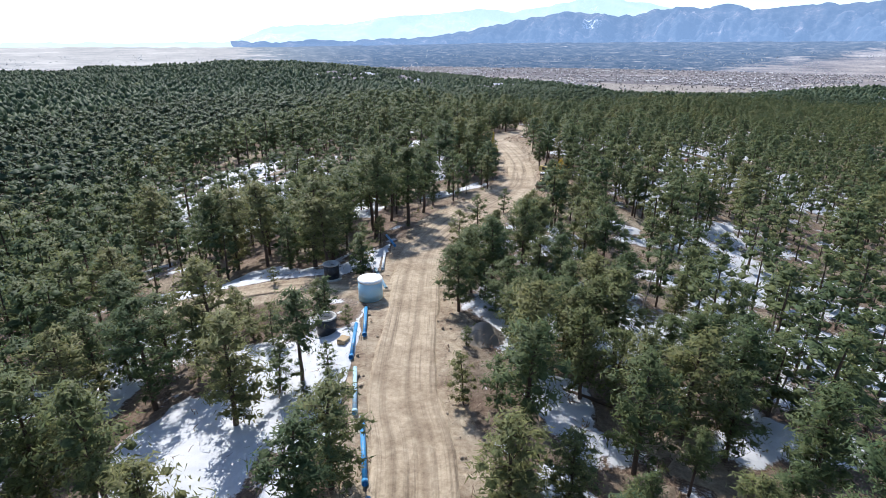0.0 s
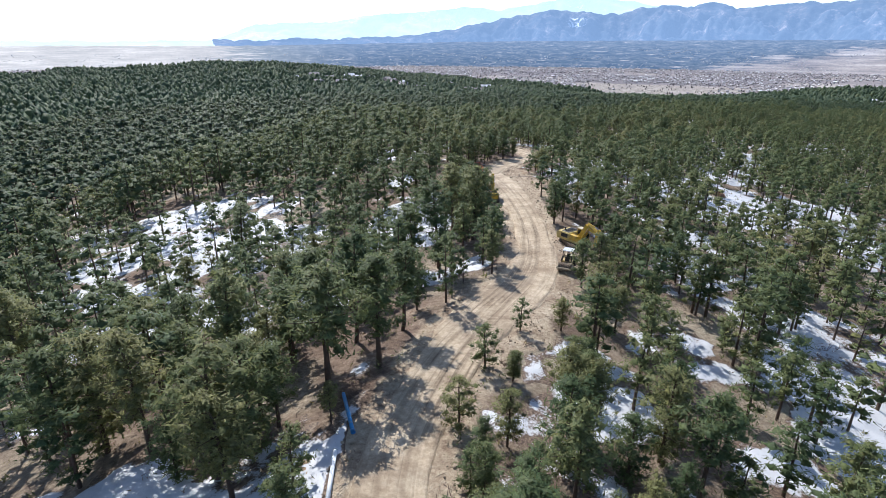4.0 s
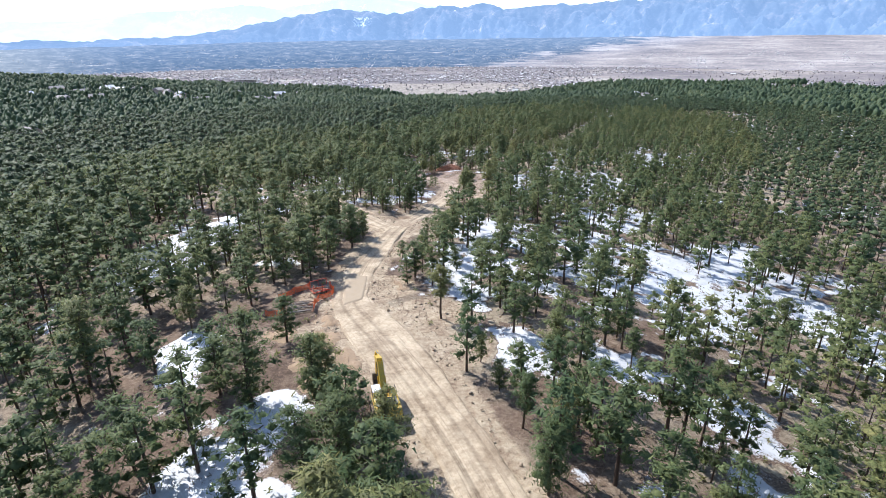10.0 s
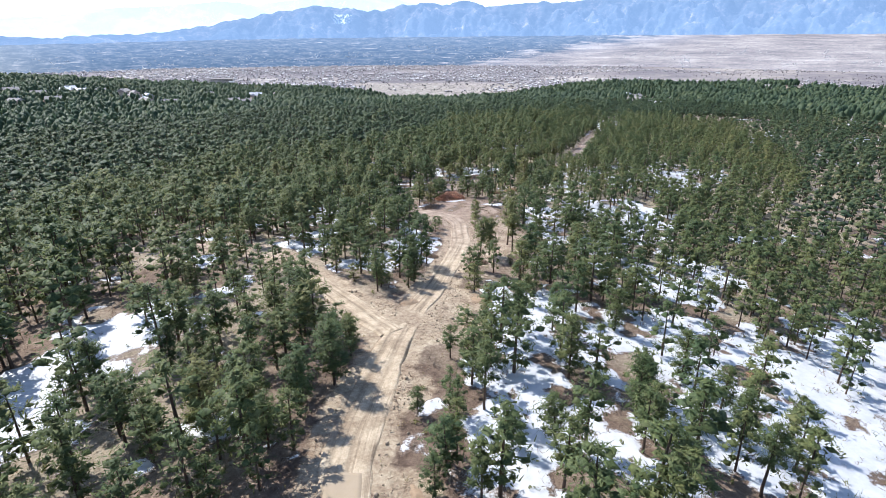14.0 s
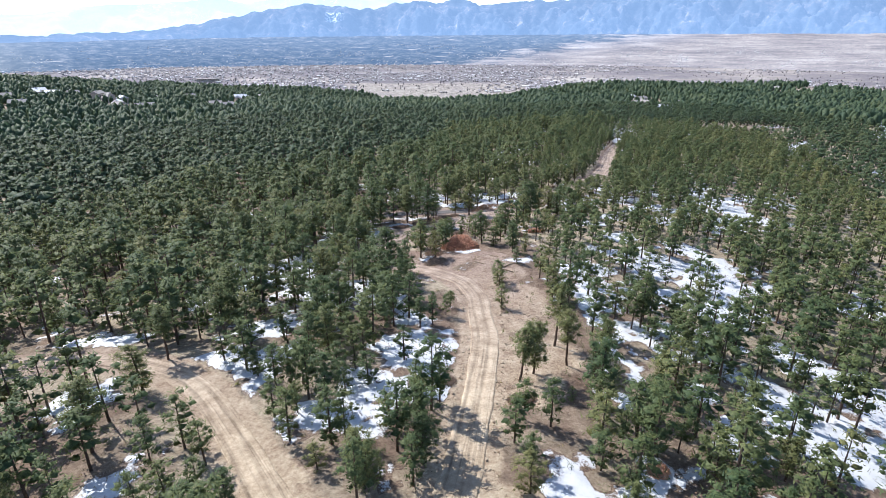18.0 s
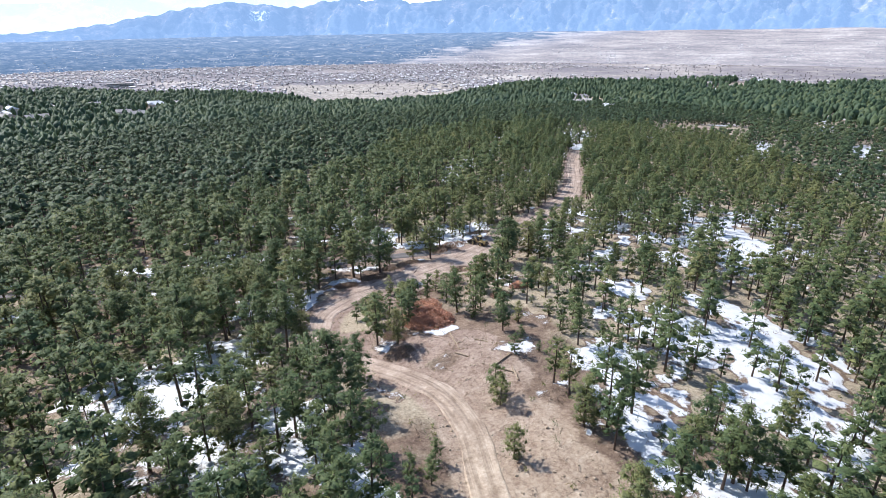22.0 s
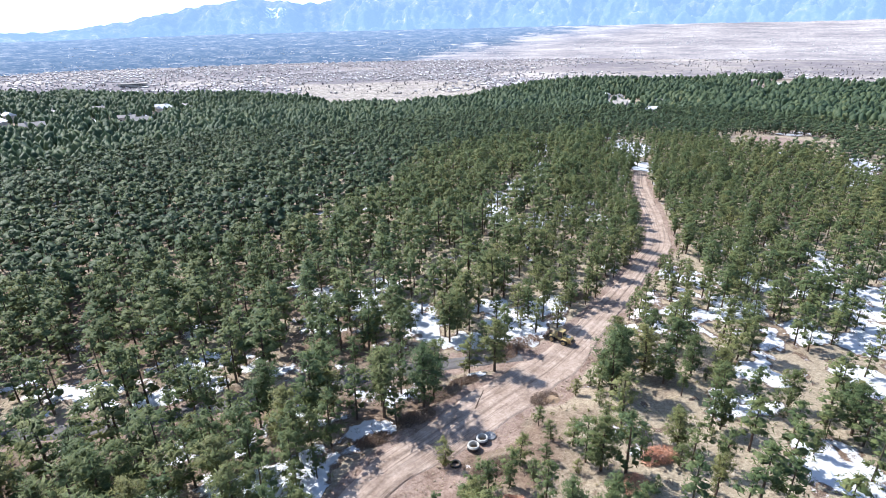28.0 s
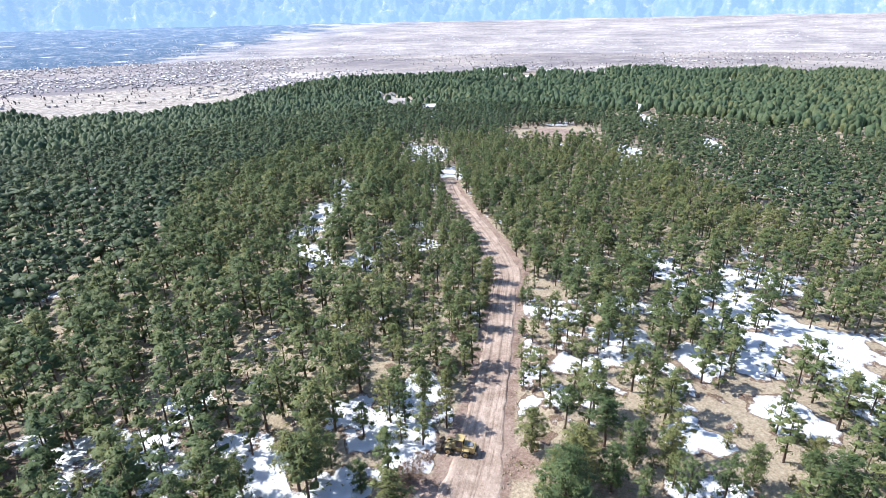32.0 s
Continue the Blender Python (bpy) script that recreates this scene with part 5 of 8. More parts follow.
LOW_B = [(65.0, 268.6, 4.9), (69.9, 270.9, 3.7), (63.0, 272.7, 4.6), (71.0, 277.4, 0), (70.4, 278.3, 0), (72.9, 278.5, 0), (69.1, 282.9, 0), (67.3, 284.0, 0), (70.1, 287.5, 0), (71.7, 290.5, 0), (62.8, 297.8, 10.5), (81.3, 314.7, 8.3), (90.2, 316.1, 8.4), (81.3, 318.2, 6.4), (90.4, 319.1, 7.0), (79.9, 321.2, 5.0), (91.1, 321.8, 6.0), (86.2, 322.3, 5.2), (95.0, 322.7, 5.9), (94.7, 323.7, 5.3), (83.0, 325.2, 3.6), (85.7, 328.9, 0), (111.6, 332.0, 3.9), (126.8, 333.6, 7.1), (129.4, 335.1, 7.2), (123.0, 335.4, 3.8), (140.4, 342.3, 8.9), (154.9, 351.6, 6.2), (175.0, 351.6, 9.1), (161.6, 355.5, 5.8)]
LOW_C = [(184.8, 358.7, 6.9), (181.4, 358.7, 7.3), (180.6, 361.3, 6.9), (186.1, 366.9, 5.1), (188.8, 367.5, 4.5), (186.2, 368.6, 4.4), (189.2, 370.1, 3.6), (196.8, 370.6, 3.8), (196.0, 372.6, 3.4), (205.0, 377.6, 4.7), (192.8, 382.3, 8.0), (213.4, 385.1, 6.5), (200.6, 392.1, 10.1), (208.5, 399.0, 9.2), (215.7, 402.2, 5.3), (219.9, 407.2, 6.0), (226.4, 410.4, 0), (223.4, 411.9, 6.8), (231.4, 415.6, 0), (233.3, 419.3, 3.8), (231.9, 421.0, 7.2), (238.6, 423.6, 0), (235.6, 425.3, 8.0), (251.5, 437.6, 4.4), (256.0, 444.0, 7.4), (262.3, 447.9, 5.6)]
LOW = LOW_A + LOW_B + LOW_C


def dense_wood(x, y):
    """1 in the closed wood of big pines on the shaded side of the ridge, 0 on the open slopes."""
    edge = np.interp(y, [0, 60, 110, 170, 205, 250, 300, 340, 380, 460, 600], [-70, -60, -55, -55, -18, 0, 50, 66, 150, 240, 420])
    return np.maximum(smooth(10, -10, x - edge), smooth(520, 640, np.hypot(x - 60, y - 220)))


# caps trees that would stand between the camera and the road
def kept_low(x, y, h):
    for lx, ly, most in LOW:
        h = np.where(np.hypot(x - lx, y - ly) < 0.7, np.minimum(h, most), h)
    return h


def plant():
    near, mid, far = [], [], []
    x, y, rng = jittered(-330, 560, 4, 760, 4.5, 11)
    ok = in_view(x, y) & (rng.uniform(0, 1, x.size) < chance(x, y))
    x, y = x[ok], y[ok]
    road = np.min([np.hypot(x - px_, y - py_) for px_, py_ in LINES["main"][::6, :2]], 0)
    h = np.clip(rng.normal(8.9, 1.7, x.size), 4.5, 12.5) * (0.92 + 0.10 * smooth(60, 200, road)) * (1 + 0.32 * dense_wood(x, y)) * (1 - 0.10 * smooth(6, 14, x) * smooth(85, 65, y))
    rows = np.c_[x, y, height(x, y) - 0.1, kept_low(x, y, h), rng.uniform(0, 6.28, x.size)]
    thin = rng.uniform(0, 1, x.size)
    for px_, py_, _ in PINES + SAPLINGS:
        road = np.where(np.hypot(x - px_, y - py_) < 2.6, 1e6, road)
    order = np.argsort(road + 22 * smooth(50, 90, y) + np.where(road > 1e5, 1e5, 0))
    order = order[road[order] < 1e5]
    own = np.array(PINES)
    fill = 300 - len(own)
    hero, rest = order[:fill], order[fill:]
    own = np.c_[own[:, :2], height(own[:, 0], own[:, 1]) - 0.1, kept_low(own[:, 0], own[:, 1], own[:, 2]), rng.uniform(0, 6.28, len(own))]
    own = own[lines_distance(own[:, 0], own[:, 1]) > 0.4]
    for gx, gy, gr in YARDS:
        own = own[np.hypot(own[:, 0] - gx, own[:, 1] - gy) > gr * 0.62]
    open_ = thin[rest] < 1 - 0.22 * dense_wood(x[rest], y[rest])
    near = rows[rest][(road[rest] < 36) & open_]
    cloud = rows[rest][(road[rest] >= 36) & (road[rest] < 110) & open_]
    mid = rows[rest][(road[rest] >= 110) & (road[rest] < 330) & (thin[rest] < 0.70)]
    x, y, rng = jittered(-1250, 1350, 150, 1500, 6.7, 12)
    rd = np.min([np.hypot(x - px_, y - py_) for px_, py_ in LINES["main"][::10, :2]], 0)
    out, r, az = beyond_forest(x, y)
    for gx, gy in HOUSES:
        out = np.where(np.hypot(x - gx - 0.02 * gx, y - gy + 10) < 20, 1, out)
    ok = in_view(x, y) & (rd >= 330) & (out < 0.5) & ((cleared(x, y) < 0) | (rng.uniform(0, 1, x.size) < 0.16)) & (rng.uniform(0, 1, x.size) < 0.86 + 0.3 * fractal(x, y, 120, 3, 77))
    x, y = x[ok], y[ok]
    far = np.c_[x, y, height(x, y, False) - 0.2, np.clip(rng.normal(11.5, 1.7, x.size), 7, 15), rng.uniform(0, 6.28, x.size)]
    return [q[q[:, 3] > 2.6] for q in (np.vstack([own, rows[hero]]), near, cloud, mid, far)]


hero_rows, near_rows, cloud_rows, mid_rows, far_rows = plant()


def pine_thing(name, pair, label, group):
    root = tagged(new(name), label, "tree", group)
    for me in pair:
        ob = new(me.name.split(".")[0], me)
        ob.parent = root
    return root


def set_out(rows, kinds, name, labels, group, seed):
    """Single pines: one of each kind is built, the rest are copies."""
    rng = np.random.default_rng(seed)
    first = {}
    for x, y, z, h, turn in rows:
        k = int(rng.integers(0, len(kinds)))
        s_ = h / 10
        m = Matrix.LocRotScale((x, y, z), Euler((rng.normal(0, 0.03), rng.normal(0, 0.03), turn)), None)
        if k not in first:
            first[k] = pine_thing(name, kinds[k], labels[k % len(labels)], group)
            first[k].matrix_basis = m
            ob = first[k]
        else:
            ob = copy_thing(first[k], m)
        ob.scale = (s_ * rng.uniform(1.05, 1.4), s_ * rng.uniform(1.05, 1.4), s_)


set_out(hero_rows, HERO, "pine_tree", ["green ponderosa pine with a full crown beside the dirt road", "tall green pine with a bare lower trunk", "open-crowned pine on a dark slender trunk",
        "low-branched bushy green pine", "broad-crowned green pine with dark bark", "slender pine with a high tufted crown"], "pines beside the road", 5)
BUSHY = [(-28.7, 38.4, 9), (-23.0, 36.0, 10), (-24.8, 42.4, 8), (-21.1, 40.0, 7), (-47.2, 60.1, 9), (-34.9, 52.9, 9), (-36.0, 44.7, 8), (10.0, 38.4, 7), (12.8, 34.1, 7), (17.3, 35.1, 8), (24.7, 37.7, 8), (7.1, 144.0, 8.5),
         (6.3, 132.7, 10), (11.0, 132.6, 8), (3.6, 133.3, 9)]
bushy = np.array(BUSHY, float)
set_out(np.c_[bushy[:, :2], height(bushy[:, 0], bushy[:, 1]) - 0.1, bushy[:, 2], np.arange(len(bushy)) * 2.1], [HERO[0], HERO[3], HERO[4]], "pine_tree", ["full-crowned olive-green pine on the slope below the road"], "pines beside the road", 15)
SHRUBBY = [(4.4, 50.2, 4.4), (6.4, 54.0, 4.8), (3.6, 56.2, 4.2), (8.2, 51.0, 4.4), (2.6, 60.2, 3.8), (7.2, 60.4, 4.6), (10.6, 54.6, 4.4), (5.2, 47.6, 3.6), (-11.6, 46.4, 3.4), (-9.0, 44.6, 2.2), (27.0, 104.5, 4.6), (25.6, 99.0, 4.4), (28.5, 100.5, 4.8), (29.0, 108.0, 4.4), (24.0, 92.5, 4.2),
           (-22.2, 51.9, 3.2), (-18.1, 45.4, 4.4), (-12.5, 35.0, 4.5), (-9.1, 36.9, 2.6), (-8.0, 32.6, 2.8), (-12.5, 48.1, 4.2), (-9.5, 57.7, 4.6), (1.5, 32.2, 4.2), (3.9, 32.1, 4.5), (-14.9, 33.9, 1.8), (-9.9, 32.6, 2.0), (-28.7, 36.5, 2.4),
           (-28.8, 51.9, 3.5), (-17.4, 35.8, 2.2), (109.9, 327.1, 4), (120.0, 321.2, 4.5), (123.2, 329.7, 3.5)]
small = np.array(SAPLINGS + SHRUBBY)
small = np.c_[small[:, :2], height(small[:, 0], small[:, 1]) - 0.05, np.clip(small[:, 2], 1.8, 5.5), np.arange(len(small)) * 1.7]
ex, ey, erng = jittered(84, 190, 256, 336, 5.2, 31)
ok = (erng.uniform(0, 1, ex.size) < 0.30) & (chance(ex, ey) > -0.5) & (bareness(ex, ey) < 0.5)
ex, ey = ex[ok], ey[ok]
small = np.vstack([small, np.c_[ex, ey, height(ex, ey) - 0.05, erng.uniform(1.8, 4.2, ex.size), erng.uniform(0, 6.28, ex.size)]])
set_out(small, YOUNG, "young_pine", ["low bushy young pine with branches to the ground", "small round-topped young pine", "dense dark green young conifer"], "young pines", 6)


def snag(x, y, h, k):
    """A dead pine: a bare stem with broken limbs."""
    rng = np.random.default_rng(700 + k)
    root = tagged(new("dead_tree"), "bare grey dead pine leaning over the snow", "tree", "dead trees")
    root.location = (x, y, ground_at(x, y) - 0.1)
    lean = rng.normal(0, 0.12, 2)
    zs = np.linspace(0, h, 7)
    line = np.c_[lean[0] * zs, lean[1] * zs, zs] + rng.normal(0, 0.04, (7, 3))
    ob = new("trunk", mesh_of("trunk", *tube(line, np.linspace(0.13, 0.02, 7), 7), DEADWOOD))
    ob.parent = root
    for j in range(9):
        u = rng.uniform(0.3, 0.95)
        p = np.array([np.interp(u * h, zs, line[:, c]) for c in range(3)])
        az = rng.uniform(0, 6.28)
        q = p + np.array([np.cos(az), np.sin(az), rng.uniform(0.1, 0.7)]) * rng.uniform(0.6, 1.6)
        ob = new("limb", mesh_of("limb", *tube(np.array([p, (p + q) / 2 + rng.normal(0, 0.08, 3), q]), [0.035, 0.025, 0.008], 4), DEADWOOD))
        ob.parent = root


for k, (x, y, h) in enumerate(SNAGS + [(27.0, 36.5, 6.5), (38.0, 30.0, 7.0), (41.5, 28.5, 5.5), (30.0, 27.0, 6.0), (-14, 140, 7.5), (-62, 118, 8.0), (-57, 122, 7.0), (64, 140, 6.5)]):
    snag(x, y, h, k)
merged_pines("pine_forest_near", "dense stand of green ponderosa pines on the ridge slopes", PLUME, near_rows, True, girth=1.1)
merged_pines("pine_forest_slope", "green ponderosa pines crowding the slopes beside the ridge", CLOUD, cloud_rows, True, 3, girth=1.14)
merged_pines("pine_forest_mid", "green pine forest rolling over the lower slopes", DISTANT, mid_rows, True, 3, HAZED_NEEDLES, 1.12)
merged_pines("pine_forest_far", "conifer forest tinted blue-green for haze, reaching to the valley edge", SPECK, far_rows, False, 4, HAZED_NEEDLES, 1.1)


# ---- snow ----
# slopes where snow lies almost everywhere between the trees: x, y, half lengths, turn, cover
SNOWFIELDS = [(72, 168, 38, 17, -14, 0.75), (100, 168, 26, 22, -30, 0.7), (75, 200, 32, 14, -20, 0.5), (46, 110, 12, 16, -10, 0.45), (-42, 138, 22, 15, -25, 0.75), (-5, 131, 7, 13, -12, 0.6), (-27, 60, 13, 4.2, 4, 0.8), (-13, 33, 9, 7.5, 20, 0.7),
              (24, 55, 14, 12, 10, 0.12), (42, 66, 14, 14, 0, 0.12), (40, 306, 17, 7, 45, 0.6), (150, 272, 24, 16, -25, 0.55), (106, 270, 9, 10, -40, 0.5), (-8, 217, 10, 17, -30, 0.6), (195, 345, 40, 22, -20, 0.25), (105, 240, 22, 14, -20, 0.4), (26, 40, 16, 15, 0, 0.26), (-32, 40, 10, 6, 0, 0.6), (-24, 96, 12, 8, 0, 0.35), (58, 352, 16, 8, 20, 0.4), (80, 372, 18, 6, 10, 0.35)]


def snow_depth(x, y):
    fine = 0.55 * fractal(x, y, 8, 4, 97) + 0.55 * fractal(x, y, 3.2, 3, 98)
    f = 0.7 * fractal(x, y, 16, 4, 91) + 0.5 * fractal(x, y, 55, 2, 95) + 0.6 * fine - 0.42
    d = np.full(x.shape, -9.0)
    for gx, gy, rx, ry, turn in DRIFTS:
        c_, s_ = math.cos(radians(turn)), math.sin(radians(turn))
        u, v = ((x - gx) * c_ + (y - gy) * s_) / rx, (-(x - gx) * s_ + (y - gy) * c_) / ry
        d = np.maximum(d, 1.0 - np.sqrt(u * u + v * v))
    f = np.maximum(f, d * 0.75 + 0.04 + 1.7 * fine + 0.5 * fractal(x, y, 20, 2, 99))
    k = cleared(x, y) - 0.6 * np.max([(1 - s_) * (np.hypot(x - gx, y - gy) < 110) for gx, gy, _, _, _, s_ in CLEARINGS], 0)
    f = np.maximum(f, np.where(k > 0, k + 0.1 + 0.8 * fine, -9))
    for gx, gy, rx, ry, turn, cover in SNOWFIELDS:
        c_, s_ = math.cos(radians(turn)), math.sin(radians(turn))
        u, v = ((x - gx) * c_ + (y - gy) * s_) / rx, (-(x - gx) * s_ + (y - gy) * c_) / ry
        f = np.maximum(f, cover * np.clip(1.5 * (1.0 - np.sqrt(u * u + v * v)), -3, 1) - 0.22 + 1.5 * fine)
    f = f - 0.10 * smooth(330, 342, y) * smooth(420, 395, y) * smooth(10, 30, x) * smooth(112, 98, x)
    return f - 1.5 * smooth(0.3, 0.75, bareness(x, y))


def build_snow():
    for k, (x0, x1, y0, y1, st) in enumerate([(-75, 120, 16, 420, 0.8), (120, 300, 120, 520, 0.95), (-300, -75, 30, 520, 2.4), (300, 560, 150, 700, 2.6), (-75, 300, 520, 760, 2.6), (560, 1060, 380, 930, 5.0), (-60, 200, 900, 1100, 5.0)]):
        xs, ys = np.arange(x0, x1 + st, st), np.arange(y0, y1 + st, st)
        X, Y = np.meshgrid(xs, ys)
        X, Y = X + 0.3 * st * fractal(X, Y, 3, 2, 6), Y + 0.3 * st * fractal(X, Y, 3, 2, 7)
        f = snow_depth(X.ravel(), Y.ravel()).reshape(X.shape)
        Z = height(X, Y) + np.clip(f * 0.45 + 0.05, -0.22, 0.2)
        q = grid_faces(len(xs), len(ys))
        keep = (f.ravel()[q] > -0.3).any(1)
        keep &= in_view(X.ravel()[q[:, 0]], Y.ravel()[q[:, 0]])
        q = q[keep]
        used, inv = np.unique(q, return_inverse=True)
        v = np.c_[X.ravel(), Y.ravel(), Z.ravel()][used]
        tagged(new("snow_cover", mesh_of("snow_cover", v, inv.reshape(-1, 4), SNOW, True, {"depth": np.clip(f.ravel()[used], -1, 1)})), "patches of old white snow lying between the pines", "snow", kind="stuff")


build_snow()


# ---- undergrowth ----
def undergrowth():
    """Dry grass tufts, scrub and low seedlings on the forest floor beside the road."""
    x, y, rng = jittered(-60, 240, 18, 430, 1.9, 21)
    road = np.min([np.hypot(x - px_, y - py_) for px_, py_ in LINES["main"][::6, :2]], 0)
    keep = in_view(x, y) & (road < 70) & (lines_distance(x, y) > 0.6) & (rng.uniform(0, 1, x.size) < 0.42 + 0.6 * fractal(x, y, 14, 3, 44) - 0.3 * bareness(x, y))
    x, y = x[keep], y[keep]
    z = height(x, y)
    pick = rng.uniform(0, 1, x.size)
    for name, label, lo, hi, mat, ln, wd, per in (("dry_grass", "tufts of dry straw-coloured grass under the pines", 0.0, 0.5, STRAW, 0.42, 0.10, 5),
                                                  ("scrub", "low grey-brown bare scrub on the forest floor", 0.5, 0.82, GREY_TWIGS, 0.75, 0.07, 6), ("seedlings", "small green pine seedlings and low shrubs", 0.82, 1.0, NEEDLES, 0.7, 0.18, 9)):
        m = (pick >= lo) & (pick < hi)
        v, f = blades(rng, np.c_[x[m], y[m], z[m] + 0.22], 0.18, ln, wd, per, 0.9)
        tagged(new(name, mesh_of(name, v, f, mat, False)), label, name.replace("_", " "), kind="stuff")


undergrowth()


def slope_brush():
    """Leafless bushes that stand between the pines, also out of the snow."""
    x, y, rng = jittered(-60, 240, 18, 430, 3.6, 51)
    road = np.min([np.hypot(x - px_, y - py_) for px_, py_ in LINES["main"][::6, :2]], 0)
    keep = in_view(x, y) & (road < 95) & (lines_distance(x, y) > 1.2) & (rng.uniform(0, 1, x.size) < 0.30 + 0.55 * fractal(x, y, 24, 3, 45) - 0.5 * bareness(x, y))
    x, y = x[keep], y[keep]
    z = height(x, y) + rng.uniform(0.25, 0.6, x.size)
    kind_ = rng.uniform(0, 1, x.size)
    for name, label, m, mat, per, ln in (("bare_bushes", "leafless grey-brown bushes between the pines", kind_ < 0.62, GREY_TWIGS, 16, 0.95), ("low_shrubs", "low olive shrubs between the pines", kind_ >= 0.62, NEEDLES, 18, 0.60)):
        v, f = blades(rng, np.c_[x[m], y[m], z[m]], 0.36, ln, 0.085, per, 0.45)
        tagged(new(name, mesh_of(name, v, f, mat, False)), label, name.split("_")[1], kind="stuff")


slope_brush()


# ---- building helpers ----
def part(name, bm, material, parent, label="", smooth_shade=False):
    me = bpy.data.meshes.new(name)
    bmesh.ops.recalc_face_normals(bm, faces=bm.faces)
    bm.to_mesh(me)
    bm.free()
    me.materials.append(material)
    if smooth_shade:
        me.polygons.foreach_set("use_smooth", np.ones(len(me.polygons), bool))
    ob = new(name, me)
    ob.parent = parent
    if label:
        ob["label"] = label
    return ob


def box(bm, centre, size, turn=None, bevel=0.0):
    r = bmesh.ops.create_cube(bm, size=1.0)
    v = r["verts"]
    bmesh.ops.scale(bm, vec=size, verts=v)
    if bevel:
        e = list({e for q in v for e in q.link_edges})
        v = list({q for f in bmesh.ops.bevel(bm, geom=e, offset=bevel, segments=2, affect="EDGES", profile=0.6)["faces"] for q in f.verts} | {q for q in v if q.is_valid})
    if turn is not None:
        bmesh.ops.rotate(bm, cent=(0, 0, 0), matrix=turn.to_matrix(), verts=v)
    bmesh.ops.translate(bm, vec=centre, verts=v)
    return bm


def rod(bm, p0, p1, r0, r1=None, sides=10, caps=True):
    p0, p1 = Vector(p0), Vector(p1)
    d = p1 - p0
    m = Matrix.Translation((p0 + p1) / 2) @ d.to_track_quat("Z", "Y").to_matrix().to_4x4()
    bmesh.ops.create_cone(bm, cap_ends=caps, segments=sides, radius1=r0, radius2=r0 if r1 is None else r1, depth=d.length, matrix=m)
    return bm


def prism(bm, outline, y0, y1):
    """A plate with an outline in x and z, from y0 to y1."""
    a_ = [bm.verts.new((x, y0, z)) for x, z in outline]
    b_ = [bm.verts.new((x, y1, z)) for x, z in outline]
    bm.faces.new(a_)
    bm.faces.new(b_[::-1])
    n_ = len(a_)
    for k in range(n_):
        bm.faces.new((a_[k], b_[k], b_[(k + 1) % n_], a_[(k + 1) % n_]))
    return bm


def ring(bm, r_in, r_out, z0, z1, sides=32):
    a_ = [2 * math.pi * k / sides for k in range(sides)]
    loops = [[bm.verts.new((r * math.cos(t), r * math.sin(t), z)) for t in a_] for r, z in ((r_out, z0), (r_out, z1), (r_in, z1), (r_in, z0))]
    for j in range(4):
        p, q = loops[j], loops[(j + 1) % 4]
        for k in range(sides):
            bm.faces.new((p[k], p[(k + 1) % sides], q[(k + 1) % sides], q[k]))
    return bm


def bm_new():
    return bmesh.new()


def stand(name, x, y, heading, label, category, group="", lift=0.0, scale=1.0, z=None):
    """An Empty on the ground whose +x points along a heading (degrees to the right of +y)."""
    root = tagged(new(name), label, category, group)
    root.location = (x, y, (ground_at(x, y) if z is None else z) + lift)
    root.rotation_euler = (0, 0, radians(90 - heading))
    root.scale = (scale,) * 3
    return root


YELLOW = simple("worn_yellow_paint", (0.62, 0.40, 0.045), 0.45, vary=0.18, scale=1.2, dirt=(0.26, 0.19, 0.12))
PALE_YELLOW = simple("sun_faded_yellow_paint", (0.64, 0.50, 0.18), 0.5, vary=0.15, scale=1.2, dirt=(0.34, 0.26, 0.16))
CREAM = simple("faded_cream_paint", (0.60, 0.52, 0.36), 0.5, vary=0.15, scale=1.2, dirt=(0.3, 0.22, 0.15))
BLACK = simple("black_rubber", (0.022, 0.022, 0.024), 0.75, vary=0.3, scale=3, dirt=(0.12, 0.095, 0.07))
IRON = simple("muddy_track_steel", (0.17, 0.13, 0.10), 0.7, 0.35, vary=0.35, scale=4, dirt=(0.26, 0.19, 0.13), bumpy=0.4)
MUDDY = simple("mud_caked_yellow", (0.44, 0.335, 0.15), 0.7, vary=0.25, scale=1.4, dirt=(0.27, 0.19, 0.125))
DUSTY = simple("dust_coated_cream_paint", (0.42, 0.36, 0.26), 0.8, vary=0.2, scale=1.6, dirt=(0.30, 0.23, 0.16))
GREY = simple("grey_panel", (0.20, 0.21, 0.23), 0.4, vary=0.2, scale=2, dirt=(0.28, 0.24, 0.2))
WHITE = simple("white_roof_paint", (0.66, 0.68, 0.72), 0.4, vary=0.08, scale=2, dirt=(0.4, 0.36, 0.3))
CHROME = simple("bright_ram_steel", (0.6, 0.6, 0.6), 0.25, 0.9, vary=0.05)
BLUE = simple("blue_plastic_pipe", (0.05, 0.30, 0.62), 0.4, vary=0.12, scale=1.0, dirt=(0.30, 0.36, 0.42))
PALE_BLUE = simple("sun_bleached_blue_pipe", (0.42, 0.62, 0.74), 0.45, vary=0.10, scale=1.0, dirt=(0.5, 0.5, 0.48))
FROST = simple("frosted_white_wrap", (0.84, 0.87, 0.90), 0.6, vary=0.05, scale=1.5, dirt=(0.66, 0.72, 0.76))
TANKBLUE = simple("translucent_blue_poly", (0.50, 0.78, 0.92), 0.4, vary=0.05, scale=0.9, dirt=(0.68, 0.82, 0.9))
NAVY = simple("black_poly_barrel", (0.018, 0.022, 0.032), 0.45, vary=0.3, scale=2.0, dirt=(0.08, 0.075, 0.07))
